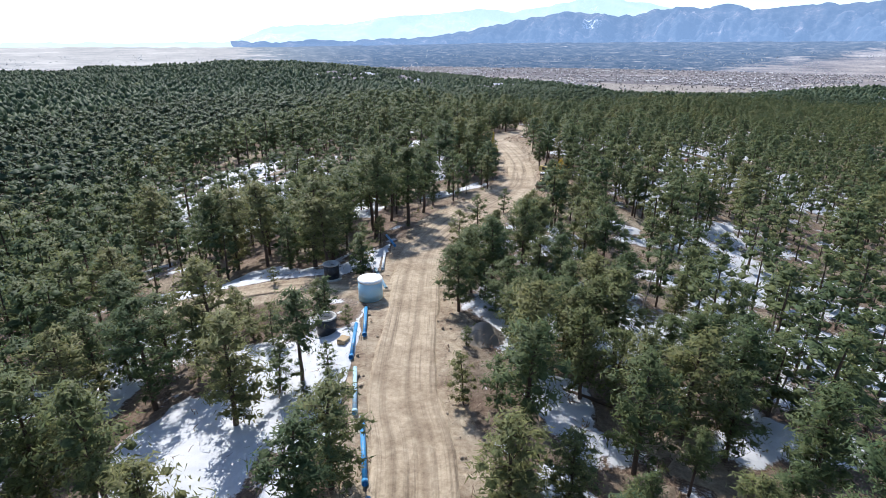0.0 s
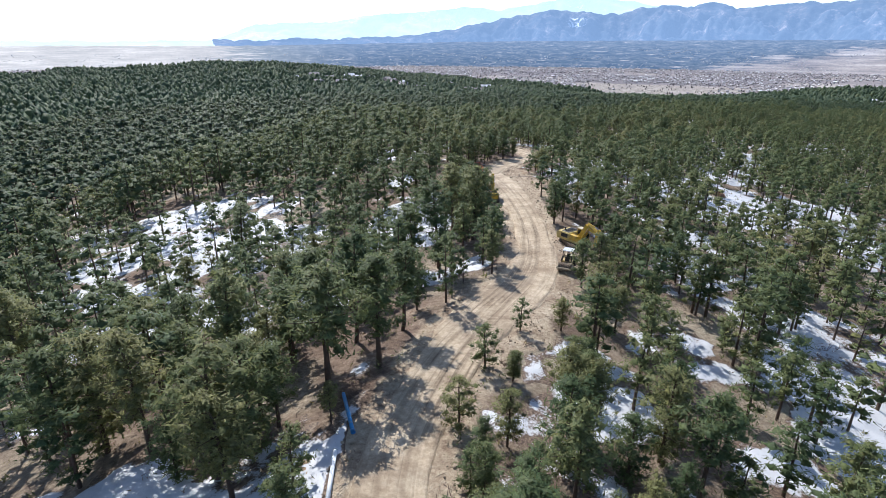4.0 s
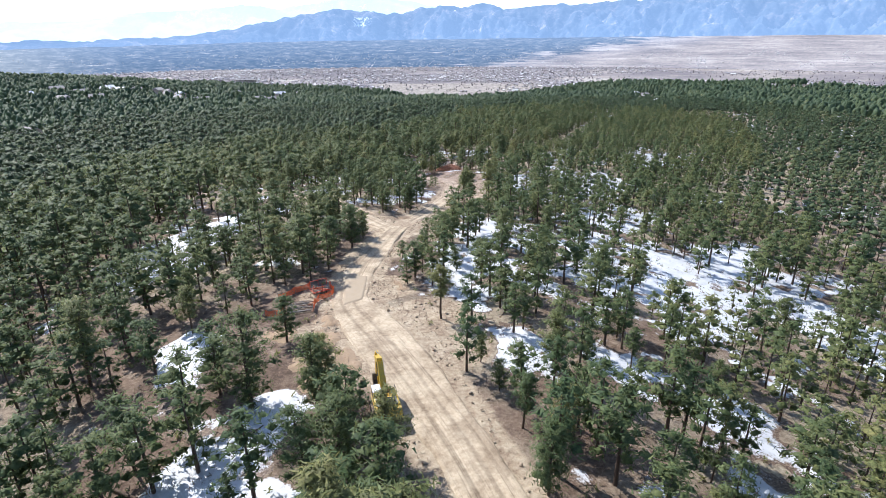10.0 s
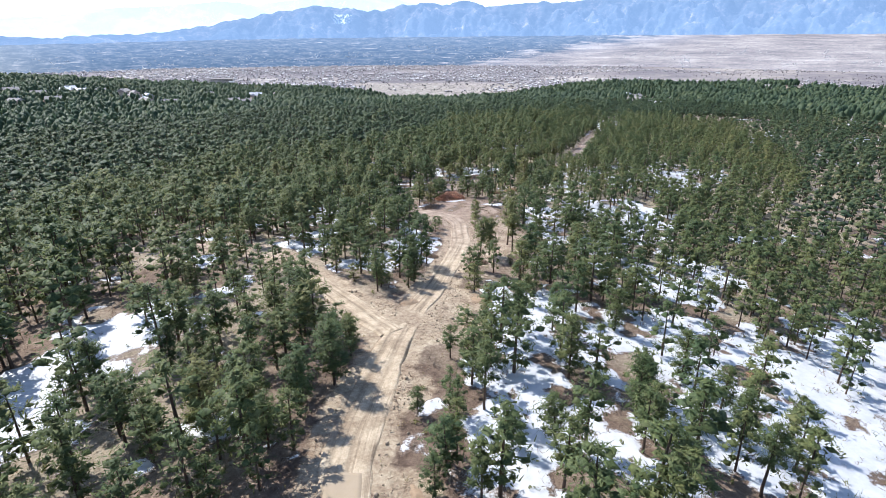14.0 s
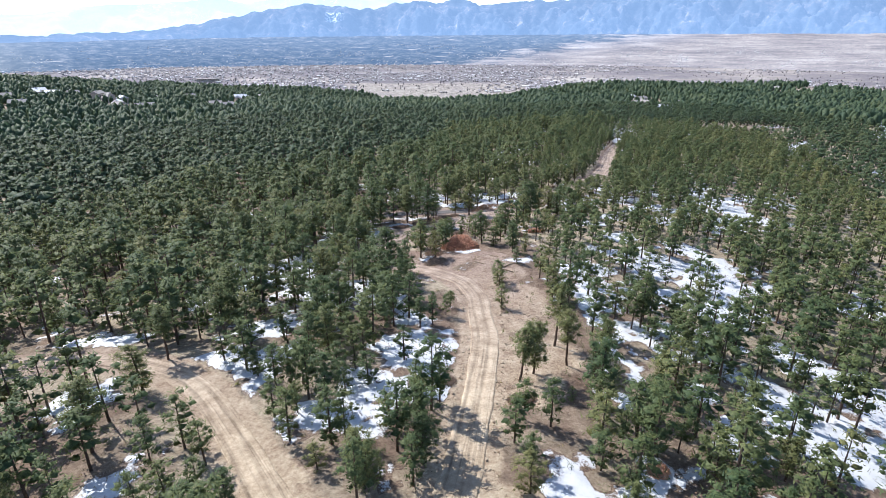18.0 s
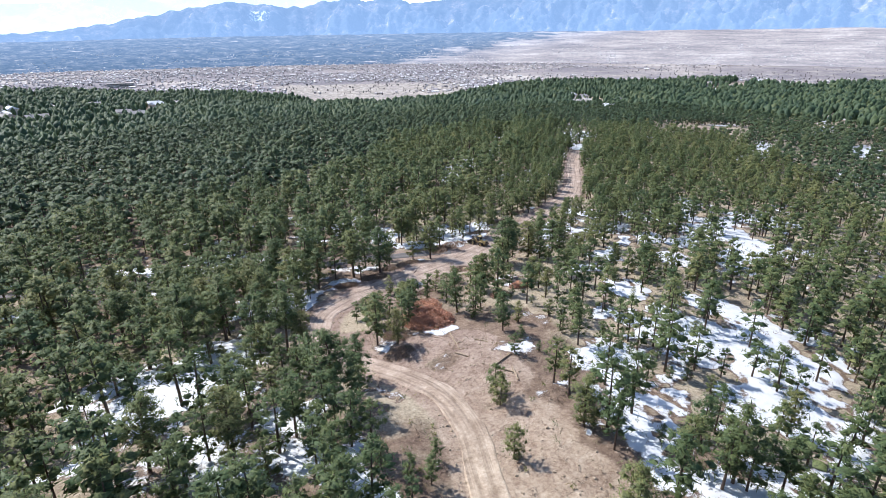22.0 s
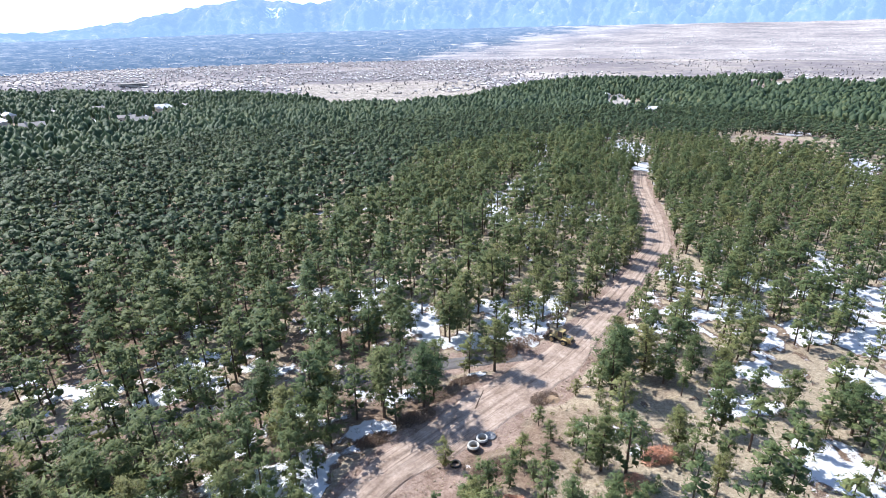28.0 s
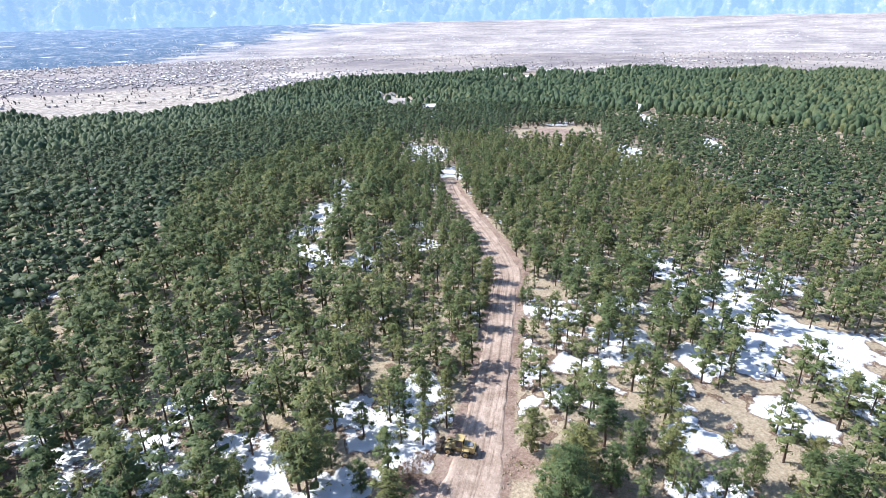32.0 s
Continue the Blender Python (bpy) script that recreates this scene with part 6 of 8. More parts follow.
CONCRETE = simple("pale_concrete", (0.48, 0.47, 0.45), 0.85, vary=0.15, scale=2.0, dirt=(0.3, 0.27, 0.23), bumpy=0.3)
ORANGE = simple("orange_safety_net", (0.90, 0.17, 0.04), 0.6, vary=0.15, scale=3.0)
RED = simple("red_primer_steel", (0.50, 0.07, 0.04), 0.55, vary=0.2, scale=2.0, dirt=(0.3, 0.18, 0.12))
TIMBER = simple("cut_log_wood", (0.34, 0.26, 0.18), 0.85, vary=0.3, scale=2.5, dirt=(0.16, 0.11, 0.08), bumpy=0.5)
PLY = simple("tan_plywood", (0.46, 0.33, 0.19), 0.8, vary=0.2, scale=2.5)
SPOIL = simple("orange_brown_spoil", (0.35, 0.25, 0.165), 0.95, vary=0.45, scale=1.6, dirt=(0.27, 0.17, 0.10), bumpy=1.0)
CLOD = simple("dry_tan_clods", (0.38, 0.30, 0.22), 0.95, vary=0.35, scale=1.2, dirt=(0.22, 0.16, 0.11), bumpy=0.8)
ROCK = simple("grey_soil_mound", (0.27, 0.235, 0.20), 0.95, vary=0.3, scale=1.3, dirt=(0.36, 0.31, 0.26), bumpy=1.0)
ROOFING = simple("brown_grey_shingle", (0.34, 0.31, 0.29), 0.9, vary=0.35, scale=0.2)
ROOF_SNOW = simple("roof_snow", (0.68, 0.69, 0.72), 0.7, vary=0.06, scale=0.4)
STUCCO = simple("tan_stucco", (0.50, 0.44, 0.38), 0.9, vary=0.15, scale=0.3)
GLASS, gn, gl, gp = nodes_of("dark_tinted_glass")
gp.inputs["Base Color"].default_value = (0.015, 0.02, 0.028, 1)
gp.inputs["Roughness"].default_value = 0.06
gp.inputs["Specular IOR Level"].default_value = 0.8


# ---- machines ----
def track_loop(length, tall, width, pads):
    """A crawler track: a stadium-shaped band with raised shoes."""
    bm = bm_new()
    r = tall / 2
    half = length / 2 - r
    out = [(half + r * math.sin(t), r - r * math.cos(t)) for t in np.linspace(0, math.pi, 9)]
    out += [(-half - r * math.sin(t), r + r * math.cos(t)) for t in np.linspace(0, math.pi, 9)]
    prism(bm, out, -width / 2, width / 2)
    run = 4 * half + 2 * math.pi * r
    for k in range(pads):
        s_ = run * k / pads
        if s_ < 2 * half:
            x, z, a_ = -half + s_, 0.0, 0.0
        elif s_ < 2 * half + math.pi * r:
            t = (s_ - 2 * half) / r
            x, z, a_ = half + r * math.sin(t), r - r * math.cos(t), -t
        elif s_ < 4 * half + math.pi * r:
            x, z, a_ = half - (s_ - 2 * half - math.pi * r), 2 * r, math.pi
        else:
            t = (s_ - 4 * half - math.pi * r) / r
            x, z, a_ = -half - r * math.sin(t), r + r * math.cos(t), math.pi - t
        box(bm, (x, 0, z), (0.10, width * 1.04, 0.07), Euler((0, a_, 0)))
    return bm


def limb_plate(p, q, w0, w1, y0, y1, bm=None):
    """A box girder between two points of the x-z plane, w0 and w1 deep."""
    bm = bm or bm_new()
    d = Vector((q[0] - p[0], q[1] - p[1]))
    n_ = Vector((-d.y, d.x)).normalized()
    prism(bm, [(p[0] - n_.x * w0 / 2, p[1] - n_.y * w0 / 2), (q[0] - n_.x * w1 / 2, q[1] - n_.y * w1 / 2), (q[0] + n_.x * w1 / 2, q[1] + n_.y * w1 / 2), (p[0] + n_.x * w0 / 2, p[1] + n_.y * w0 / 2)], y0, y1)
    return bm


def excavator(x, y, heading, swing, elbow, mid, tip, label, paint, scale=1.0, roof_mat=None, body=None):
    """Crawler excavator; swing turns the upper house against the tracks; elbow, mid and tip are points of the arm in x and z."""
    root = stand("excavator", x, y, heading, label, "excavator", scale=scale)
    body = body or paint
    for s_ in (-1, 1):
        tr = part("crawler_track", track_loop(4.7, 0.95, 0.62, 38), IRON, root)
        tr.location = (0, 1.28 * s_, 0)
        for k, wx in enumerate((-1.86, -1.1, -0.37, 0.37, 1.1, 1.86)):
            w = part("track_roller", rod(bm_new(), (wx, s_ * 0.28, 0.47), (wx, s_ * 0.36, 0.47), 0.36 if abs(wx) > 1.5 else 0.2, sides=14), BLACK, tr)
    part("undercarriage", box(bm_new(), (0, 0, 0.72), (2.4, 2.0, 0.42), bevel=0.06), IRON, root)
    part("slew_ring", rod(bm_new(), (0, 0, 0.9), (0, 0, 1.12), 0.72, sides=24), BLACK, root)
    rot = Euler((0, 0, radians(-swing)))

    def up(name, bm, mat, lab="", sm=False):
        ob = part(name, bm, mat, root, lab, sm)
        ob.rotation_euler = rot
        return ob

    up("turntable_deck", box(bm_new(), (-0.55, 0, 1.26), (4.3, 2.72, 0.3), bevel=0.05), body)
    up("counterweight", prism(bm_new(), [(-2.75, 1.2), (-2.2, 1.12), (-2.0, 1.12), (-2.0, 2.3), (-2.55, 2.3), (-2.8, 1.95)], -1.36, 1.36), body)
    hood = up("engine_hood", box(bm_new(), (-1.15, 0, 1.88), (1.8, 2.66, 0.98), bevel=0.08), body)
    part("hood_top_panel", box(bm_new(), (-1.25, 0.05, 2.42), (1.35, 2.3, 0.12), bevel=0.03), GREY, hood, "grey slatted engine cover")
    for k in range(7):
        part("cooling_slat", box(bm_new(), (-1.75 + 0.17 * k, 0.0, 2.50), (0.06, 1.9, 0.05)), BLACK, hood)
    part("exhaust_pipe", rod(bm_new(), (-1.55, -0.75, 2.4), (-1.55, -0.75, 3.0), 0.07), BLACK, hood)
    part("side_grille", box(bm_new(), (-1.15, -1.345, 1.85), (1.3, 0.03, 0.6)), BLACK, hood, "black side grille")
    up("fuel_tank", box(bm_new(), (0.6, -0.95, 1.85), (1.5, 0.72, 0.85), bevel=0.06), paint)
    up("handrail", rod(rod(rod(bm_new(), (0.1, -1.28, 2.75), (1.3, -1.28, 2.75), 0.025), (0.1, -1.28, 2.3), (0.1, -1.28, 2.75), 0.025), (1.3, -1.28, 2.3), (1.3, -1.28, 2.75), 0.025), BLACK)
    cab = up("cab", prism(bm_new(), [(-0.1, 1.4), (1.55, 1.4), (1.62, 2.1), (1.3, 2.98), (-0.1, 2.98)], 0.42, 1.34), paint)
    part("cab_roof", box(bm_new(), (0.62, 0.88, 3.02), (1.45, 0.98, 0.10), bevel=0.04), roof_mat or paint, cab)
    part("front_window", prism(bm_new(), [(1.585, 1.62), (1.64, 2.1), (1.335, 2.93), (1.31, 2.93), (1.6, 2.1), (1.56, 1.62)], 0.50, 1.26), GLASS, cab, "dark cab windscreen")
    for yy, nm in ((1.345, "side_window"), (0.415, "inner_window")):
        part(nm, prism(bm_new(), [(0.02, 2.05), (1.42, 2.05), (1.2, 2.88), (0.02, 2.88)], yy - 0.012, yy + 0.012), GLASS, cab, "dark cab side glass")
    part("rear_window", box(bm_new(), (-0.11, 0.88, 2.5), (0.03, 0.76, 0.6)), GLASS, cab)
    foot = (0.75, 1.6)
    bend = ((foot[0] + elbow[0]) * 0.46, max(foot[1], elbow[1]) + 0.75)
    boom = limb_plate(foot, bend, 0.55, 0.86, -0.30, 0.30)
    limb_plate(bend, elbow, 0.86, 0.42, -0.30, 0.30, boom)
    up("boom", boom, paint)
    back = Vector((elbow[0] - mid[0], elbow[1] - mid[1])).normalized()
    stick_top = (elbow[0] + back.x * 0.75, elbow[1] + back.y * 0.75)
    up("stick", limb_plate(elbow, mid, 0.62, 0.32, -0.2, 0.2, limb_plate(stick_top, elbow, 0.25, 0.62, -0.2, 0.2)), paint)
    for s_ in (-1, 1):
        p0, p1 = Vector((1.1, 0.38 * s_, 1.25)), Vector((bend[0] + 0.35, 0.38 * s_, bend[1] - 0.15))
        m_ = p0.lerp(p1, 0.6)
        ram = up("boom_ram", rod(bm_new(), p0, m_, 0.10), paint)
        part("ram_rod", rod(bm_new(), m_, p1, 0.055), CHROME, ram, "bright steel ram rod")
    p0, p1 = Vector((bend[0] - 0.1, 0, bend[1] + 0.42)), Vector((stick_top[0], 0, stick_top[1]))
    ram = up("stick_ram", rod(bm_new(), p0, p0.lerp(p1, 0.62), 0.10), paint)
    part("ram_rod", rod(bm_new(), p0.lerp(p1, 0.6), p1, 0.055), CHROME, ram, "bright steel ram rod")
    sx, sz = mid
    tx, tz = tip
    d = Vector((tx - sx, tz - sz)).normalized()
    n_ = Vector((-d.y, d.x))

    def at(u, v):
        return (sx + d.x * u + n_.x * v, sz + d.y * u + n_.y * v)

    shell = bm_new()
    outer = [at(0.0, 0.28), at(0.45, 0.62), at(0.95, 0.62), at(1.3, 0.2), at(1.35, -0.1)]
    inner = [at(1.25, -0.05), at(1.18, 0.15), at(0.88, 0.5), at(0.5, 0.5), at(0.1, 0.2)]
    prism(shell, outer + inner, -0.6, 0.6)
    for s_ in (-0.6, 0.56):
        prism(shell, [at(0.0, 0.28), at(0.45, 0.62), at(0.95, 0.62), at(1.3, 0.2), at(1.35, -0.1), at(0.4, -0.22)], s_, s_ + 0.04)
    bucket = up("bucket", shell, IRON, "muddy steel digging bucket")
    for k in range(5):
        yy = -0.5 + 0.25 * k
        q0, q1 = at(1.3, -0.02), at(1.55, -0.16)
        part("bucket_tooth", limb_plate(q0, q1, 0.10, 0.03, yy - 0.05, yy + 0.05), IRON, bucket)
    up("bucket_link", limb_plate((sx - back.x * 0 + n_.x * 0.2, sz + 0.5), at(0.3, 0.45), 0.12, 0.12, -0.12, 0.12), IRON)
    return root


excavator(22.9, 111.6, 168.0, -22.0, (4.3, 3.3), (3.9, 1.25), (3.3, 0.1), "yellow crawler excavator parked with its bucket on the ground", YELLOW, 1.0, CREAM, PALE_YELLOW)
excavator(12.6, 139.0, 6.0, 0.0, (5.1, 4.3), (5.5, 1.7), (5.0, 0.5), "yellow excavator digging beside the road with its boom raised", YELLOW, 0.92, WHITE)


def wheel(root, x, y, z, r, w):
    t = part("wheel", rod(bm_new(), (0, -w / 2, 0), (0, w / 2, 0), r * 0.55, sides=20), MUDDY, root)
    t.location = (x, y, z)
    ty = bm_new()
    prof = [(r * 0.55, -w / 2), (r * 0.9, -w / 2), (r, -w * 0.32), (r, w * 0.32), (r * 0.9, w / 2), (r * 0.55, w / 2)]
    n_ = 24
    loops = [[ty.verts.new((a_ * math.cos(2 * math.pi * k / n_), b_, a_ * math.sin(2 * math.pi * k / n_))) for k in range(n_)] for a_, b_ in prof]
    for p, q in zip(loops, loops[1:]):
        for k in range(n_):
            ty.faces.new((p[k], p[(k + 1) % n_], q[(k + 1) % n_], q[k]))
    for k in range(20):
        t0 = 2 * math.pi * k / 20
        box(ty, (r * 1.0 * math.cos(t0), (0.16 if k % 2 else -0.16) * w, r * 1.0 * math.sin(t0)), (0.06, w * 0.5, 0.13), Euler((0, -t0, 0)))
    part("tyre", ty, BLACK, t, "black lugged tyre", False)
    part("hub", rod(bm_new(), (0, -w / 2 - 0.05, 0), (0, w / 2 + 0.05, 0), r * 0.2, sides=12), IRON, t)


def soil_compactor(x, y, heading):
    root = stand("soil_compactor", x, y, heading, "dusty padfoot soil compactor with a white canopy and studded drum", "roller")
    drum = part("drum", rod(bm_new(), (1.55, -0.85, 0.66), (1.55, 0.85, 0.66), 0.58, sides=32), IRON, root, "mud-caked steel drum")
    for k in range(14):
        for j_ in range(7):
            t = 2 * math.pi * (k + 0.5 * (j_ % 2)) / 14
            part("pad_foot", box(bm_new(), (1.55 + 0.62 * math.cos(t), -0.72 + 0.24 * j_, 0.66 + 0.62 * math.sin(t)), (0.10, 0.13, 0.12), Euler((0, -t, 0))), CLOD, drum)
    for s_ in (-1, 1):
        part("drum_yoke", box(bm_new(), (1.35, 0.98 * s_, 0.72), (1.75, 0.12, 0.26), bevel=0.02), DUSTY, root)
    part("front_crossbar", box(bm_new(), (2.26, 0, 0.72), (0.14, 2.0, 0.24), bevel=0.03), DUSTY, root)
    part("rear_crossbar", box(bm_new(), (0.62, 0, 0.8), (0.2, 2.0, 0.3), bevel=0.03), MUDDY, root)
    part("articulation_joint", rod(bm_new(), (0.35, 0, 0.5), (0.35, 0, 1.0), 0.16, sides=14), IRON, root)
    part("operator_deck", box(bm_new(), (-0.35, 0, 1.02), (1.2, 1.45, 0.24), bevel=0.04), MUDDY, root)
    console = part("console", prism(bm_new(), [(0.05, 1.1), (0.32, 1.1), (0.26, 1.72), (0.12, 1.72)], -0.28, 0.28), BLACK, root)
    part("steering_wheel", ring(bm_new(), 0.15, 0.19, 1.76, 1.79, 18), BLACK, console)
    seat = part("seat", box(bm_new(), (-0.5, 0, 1.36), (0.46, 0.5, 0.16), bevel=0.05), BLACK, root)
    part("seat_back", box(bm_new(), (-0.74, 0, 1.66), (0.13, 0.48, 0.5), bevel=0.05), BLACK, seat)
    hood = part("engine_hood", prism(bm_new(), [(-2.15, 0.7), (-0.85, 0.7), (-0.85, 1.55), (-1.9, 1.45), (-2.15, 1.25)], -0.62, 0.62), DUSTY, root)
    part("radiator_grille", box(bm_new(), (-2.16, 0, 1.0), (0.03, 0.9, 0.45)), BLACK, hood, "black radiator grille")
    part("exhaust_pipe", rod(bm_new(), (-1.3, 0.35, 1.5), (-1.3, 0.35, 2.05), 0.05), BLACK, hood)
    for sx in (-0.98, 0.22):
        for sy in (-0.62, 0.62):
            part("canopy_post", box(bm_new(), (sx, sy, 1.85), (0.08, 0.08, 1.5)), BLACK, root)
    part("canopy_roof", box(bm_new(), (-0.38, 0, 2.64), (1.45, 1.45, 0.09), bevel=0.04), WHITE, root, "white sheet-metal canopy roof")
    for s_ in (-1, 1):
        wheel(root, -1.3, 0.82 * s_, 0.62, 0.62, 0.42)


def pad_prints(rows):
    """Rows of flat squares, darker than the dirt, that stand for the studded drum's prints."""
    rng = np.random.default_rng(64)
    vs, fs = [], []
    for x0, y0, x1, y1 in rows:
        d = np.array([x1 - x0, y1 - y0])
        ln = np.hypot(*d)
        d = d / ln
        for a_ in np.arange(0, ln, 0.30):
            for b_ in np.arange(-0.72, 0.8, 0.24):
                if rng.uniform() < 0.22:
                    continue
                c = np.array([x0, y0]) + d * (a_ + 0.15 * (int(round(b_ / 0.24)) % 2)) + np.array([d[1], -d[0]]) * b_ + rng.normal(0, 0.015, 2)
                p, q = d * 0.055, np.array([d[1], -d[0]]) * 0.07
                o = len(vs)
                vs += [c - p - q, c + p - q, c + p + q, c - p + q]
                fs.append((o, o + 1, o + 2, o + 3))
    v = np.array(vs)
    _, zz, ww, _ = near_line(v[:, 0], v[:, 1], LINES["main"])
    z = np.where(lines_distance(v[:, 0], v[:, 1]) < -0.3, zz + 0.07, height(v[:, 0], v[:, 1]) + 0.03)
    tagged(new("drum_prints", mesh_of("drum_prints", np.c_[v, z], np.array(fs), SPOIL, False)), "rows of flat darker squares marking drum prints on the dirt", "prints", kind="stuff")


soil_compactor(19.2, 101.6, 206.0)
pad_prints([(20.6, 108.2, 18.4, 98.6), (22.4, 106.6, 24.6, 104.8), (18.2, 98.4, 16.6, 93.6), (16.4, 104.0, 15.2, 98.0)])


def wheel_loader(x, y, heading):
    root = stand("wheel_loader", x, y, heading, "muddy yellow wheel loader with a raised bucket on the road", "loader")
    for sx in (-1.45, 1.45):
        for sy in (-1.05, 1.05):
            wheel(root, sx, sy, 0.72, 0.72, 0.55)
    part("rear_frame", box(bm_new(), (-1.2, 0, 0.95), (2.9, 1.3, 0.5), bevel=0.06), MUDDY, root)
    hood = part("engine_hood", prism(bm_new(), [(-2.9, 1.1), (-0.9, 1.1), (-0.9, 2.0), (-2.6, 1.85), (-2.9, 1.6)], -0.72, 0.72), MUDDY, root)
    part("hood_top_panel", box(bm_new(), (-1.95, 0, 1.99), (0.9, 0.9, 0.08), Euler((0, -0.09, 0))), GREY, hood, "grey hood panel")
    part("radiator_grille", box(bm_new(), (-2.91, 0, 1.4), (0.04, 1.1, 0.5)), BLACK, hood, "black rear grille")
    part("exhaust_pipe", rod(bm_new(), (-1.3, 0.3, 1.9), (-1.3, 0.3, 2.6), 0.06), BLACK, hood)
    part("bumper_weight", box(bm_new(), (-3.05, 0, 0.95), (0.3, 1.9, 0.55), bevel=0.06), IRON, root)
    cab = part("cab", bm_new(), BLACK, root)
    part("cab_floor", box(bm_new(), (-0.2, 0, 1.32), (1.3, 1.35, 0.3), bevel=0.04), MUDDY, cab)
    part("cab_glass", prism(bm_new(), [(-0.8, 1.5), (0.4, 1.5), (0.5, 2.0), (0.3, 2.85), (-0.75, 2.85)], -0.62, 0.62), GLASS, cab, "dark cab glass")
    for sx in (-0.8, 0.4):
        for sy in (-0.64, 0.64):
            part("cab_pillar", box(bm_new(), (sx, sy, 2.15), (0.08, 0.08, 1.4)), MUDDY, cab)
    part("cab_roof", box(bm_new(), (-0.22, 0, 2.92), (1.5, 1.5, 0.12), bevel=0.05), MUDDY, cab)
    part("front_frame", box(bm_new(), (1.2, 0, 1.05), (1.6, 0.9, 0.6), bevel=0.06), MUDDY, root)
    for sx in (-1.45, 1.45):
        for s_ in (-1, 1):
            part("mudguard", box(bm_new(), (sx, 1.05 * s_, 1.52), (1.1, 0.55, 0.06), bevel=0.02), MUDDY, root)
    for s_ in (-1, 1):
        part("lift_arm", limb_plate((0.75, 1.7), (2.75, 0.85), 0.3, 0.26, 0.42 * s_ - 0.07, 0.42 * s_ + 0.07), MUDDY, root)
        part("lift_ram", rod(bm_new(), (0.9, 0.28 * s_, 1.1), (2.1, 0.28 * s_, 1.2), 0.07), CHROME, root)
    bm = bm_new()
    out = [(2.7, 1.35), (2.62, 0.7), (2.85, 0.42), (3.75, 0.5)]
    prism(bm, out + [(3.72, 0.56), (2.9, 0.5), (2.7, 0.75), (2.77, 1.35)], -1.35, 1.35)
    for s_ in (-1.35, 1.31):
        prism(bm, [(2.7, 1.35), (2.62, 0.7), (2.85, 0.42), (3.75, 0.5), (3.3, 1.1)], s_, s_ + 0.04)
    part("bucket", bm, IRON, root, "wide muddy loader bucket")


wheel_loader(134.2, 352.2, -19.0)


# ---- pipes, tank, barrels by the road ----
def pipe(p0, p1, material, label, r=0.165):
    z0, z1 = ground_at(*p0) + r * 1.3, ground_at(*p1) + r * 1.3
    a_, b_ = Vector((*p0, z0)), Vector((*p1, z1))
    root = tagged(new("water_pipe"), label, "pipe", "pipes beside the road")
    root.location = a_
    root.matrix_basis = Matrix.Translation(a_) @ (b_ - a_).to_track_quat("Z", "Y").to_matrix().to_4x4()
    ln = (b_ - a_).length
    part("barrel", ring(bm_new(), r * 0.9, r, 0, ln, 20), material, root, "", True)
    part("bell_end", ring(bm_new(), r * 1.02, r * 1.2, ln - 0.28, ln + 0.02, 20), material, root, "flared bell end", True)
    part("spigot_mark", ring(bm_new(), r * 1.0, r * 1.012, 0.14, 0.19, 20), NAVY, root, "dark insertion mark")


for p0, p1, m_, lab in [((-5.45, 30.3), (-4.4, 24.2), BLUE, "sky-blue plastic water pipe lying along the road edge"), ((-6.9, 36.6), (-6.0, 30.7), PALE_BLUE, "pale blue plastic pipe lying on the snow edge"),
                        ((-7.6, 48.0), (-6.9, 41.9), BLUE, "blue plastic pipe lying beside the tank"), ((-8.0, 44.4), (-7.5, 38.3), BLUE, "blue plastic pipe beside a matching pipe"),
                        ((-8.0, 58.9), (-6.1, 53.0), PALE_BLUE, "pale blue pipe lying behind the tank"), ((-7.4, 64.4), (-7.1, 58.5), FROST, "white-faced pipe lying by the dirt road"), ((-8.0, 72.2), (-6.3, 66.2), BLUE, "blue pipe lying at the road bend"),
                        ((-4.1, 23.2), (-3.6, 17.0), BLUE, "blue plastic pipe at the start of the row")]:
    pipe(p0, p1, m_, lab)


def water_tank(x, y):
    root = stand("water_tank", x, y, 0, "round pale blue water tank wrapped white on top", "tank")
    part("shell", ring(bm_new(), 1.16, 1.25, 0, 2.06, 48), TANKBLUE, root, "", True)
    part("wrap", ring(bm_new(), 1.20, 1.27, 2.05, 2.3, 48), FROST, root, "frosted white upper band", True)
    lid = bm_new()
    rod(lid, (0, 0, 2.27), (0, 0, 2.36), 1.25, 1.16, 48)
    part("lid", lid, FROST, root, "flat white lid")
    part("fill_cap", rod(bm_new(), (0.5, 0.2, 2.35), (0.5, 0.2, 2.42), 0.2, sides=18), FROST, root)
    for z in (0.7, 1.4):
        part("hoop", ring(bm_new(), 1.24, 1.26, z, z + 0.04, 48), TANKBLUE, root)
    part("floor_plate", rod(bm_new(), (0, 0, 0.0), (0, 0, 0.06), 1.2, sides=48), TANKBLUE, root)


water_tank(-7.5, 50.9)


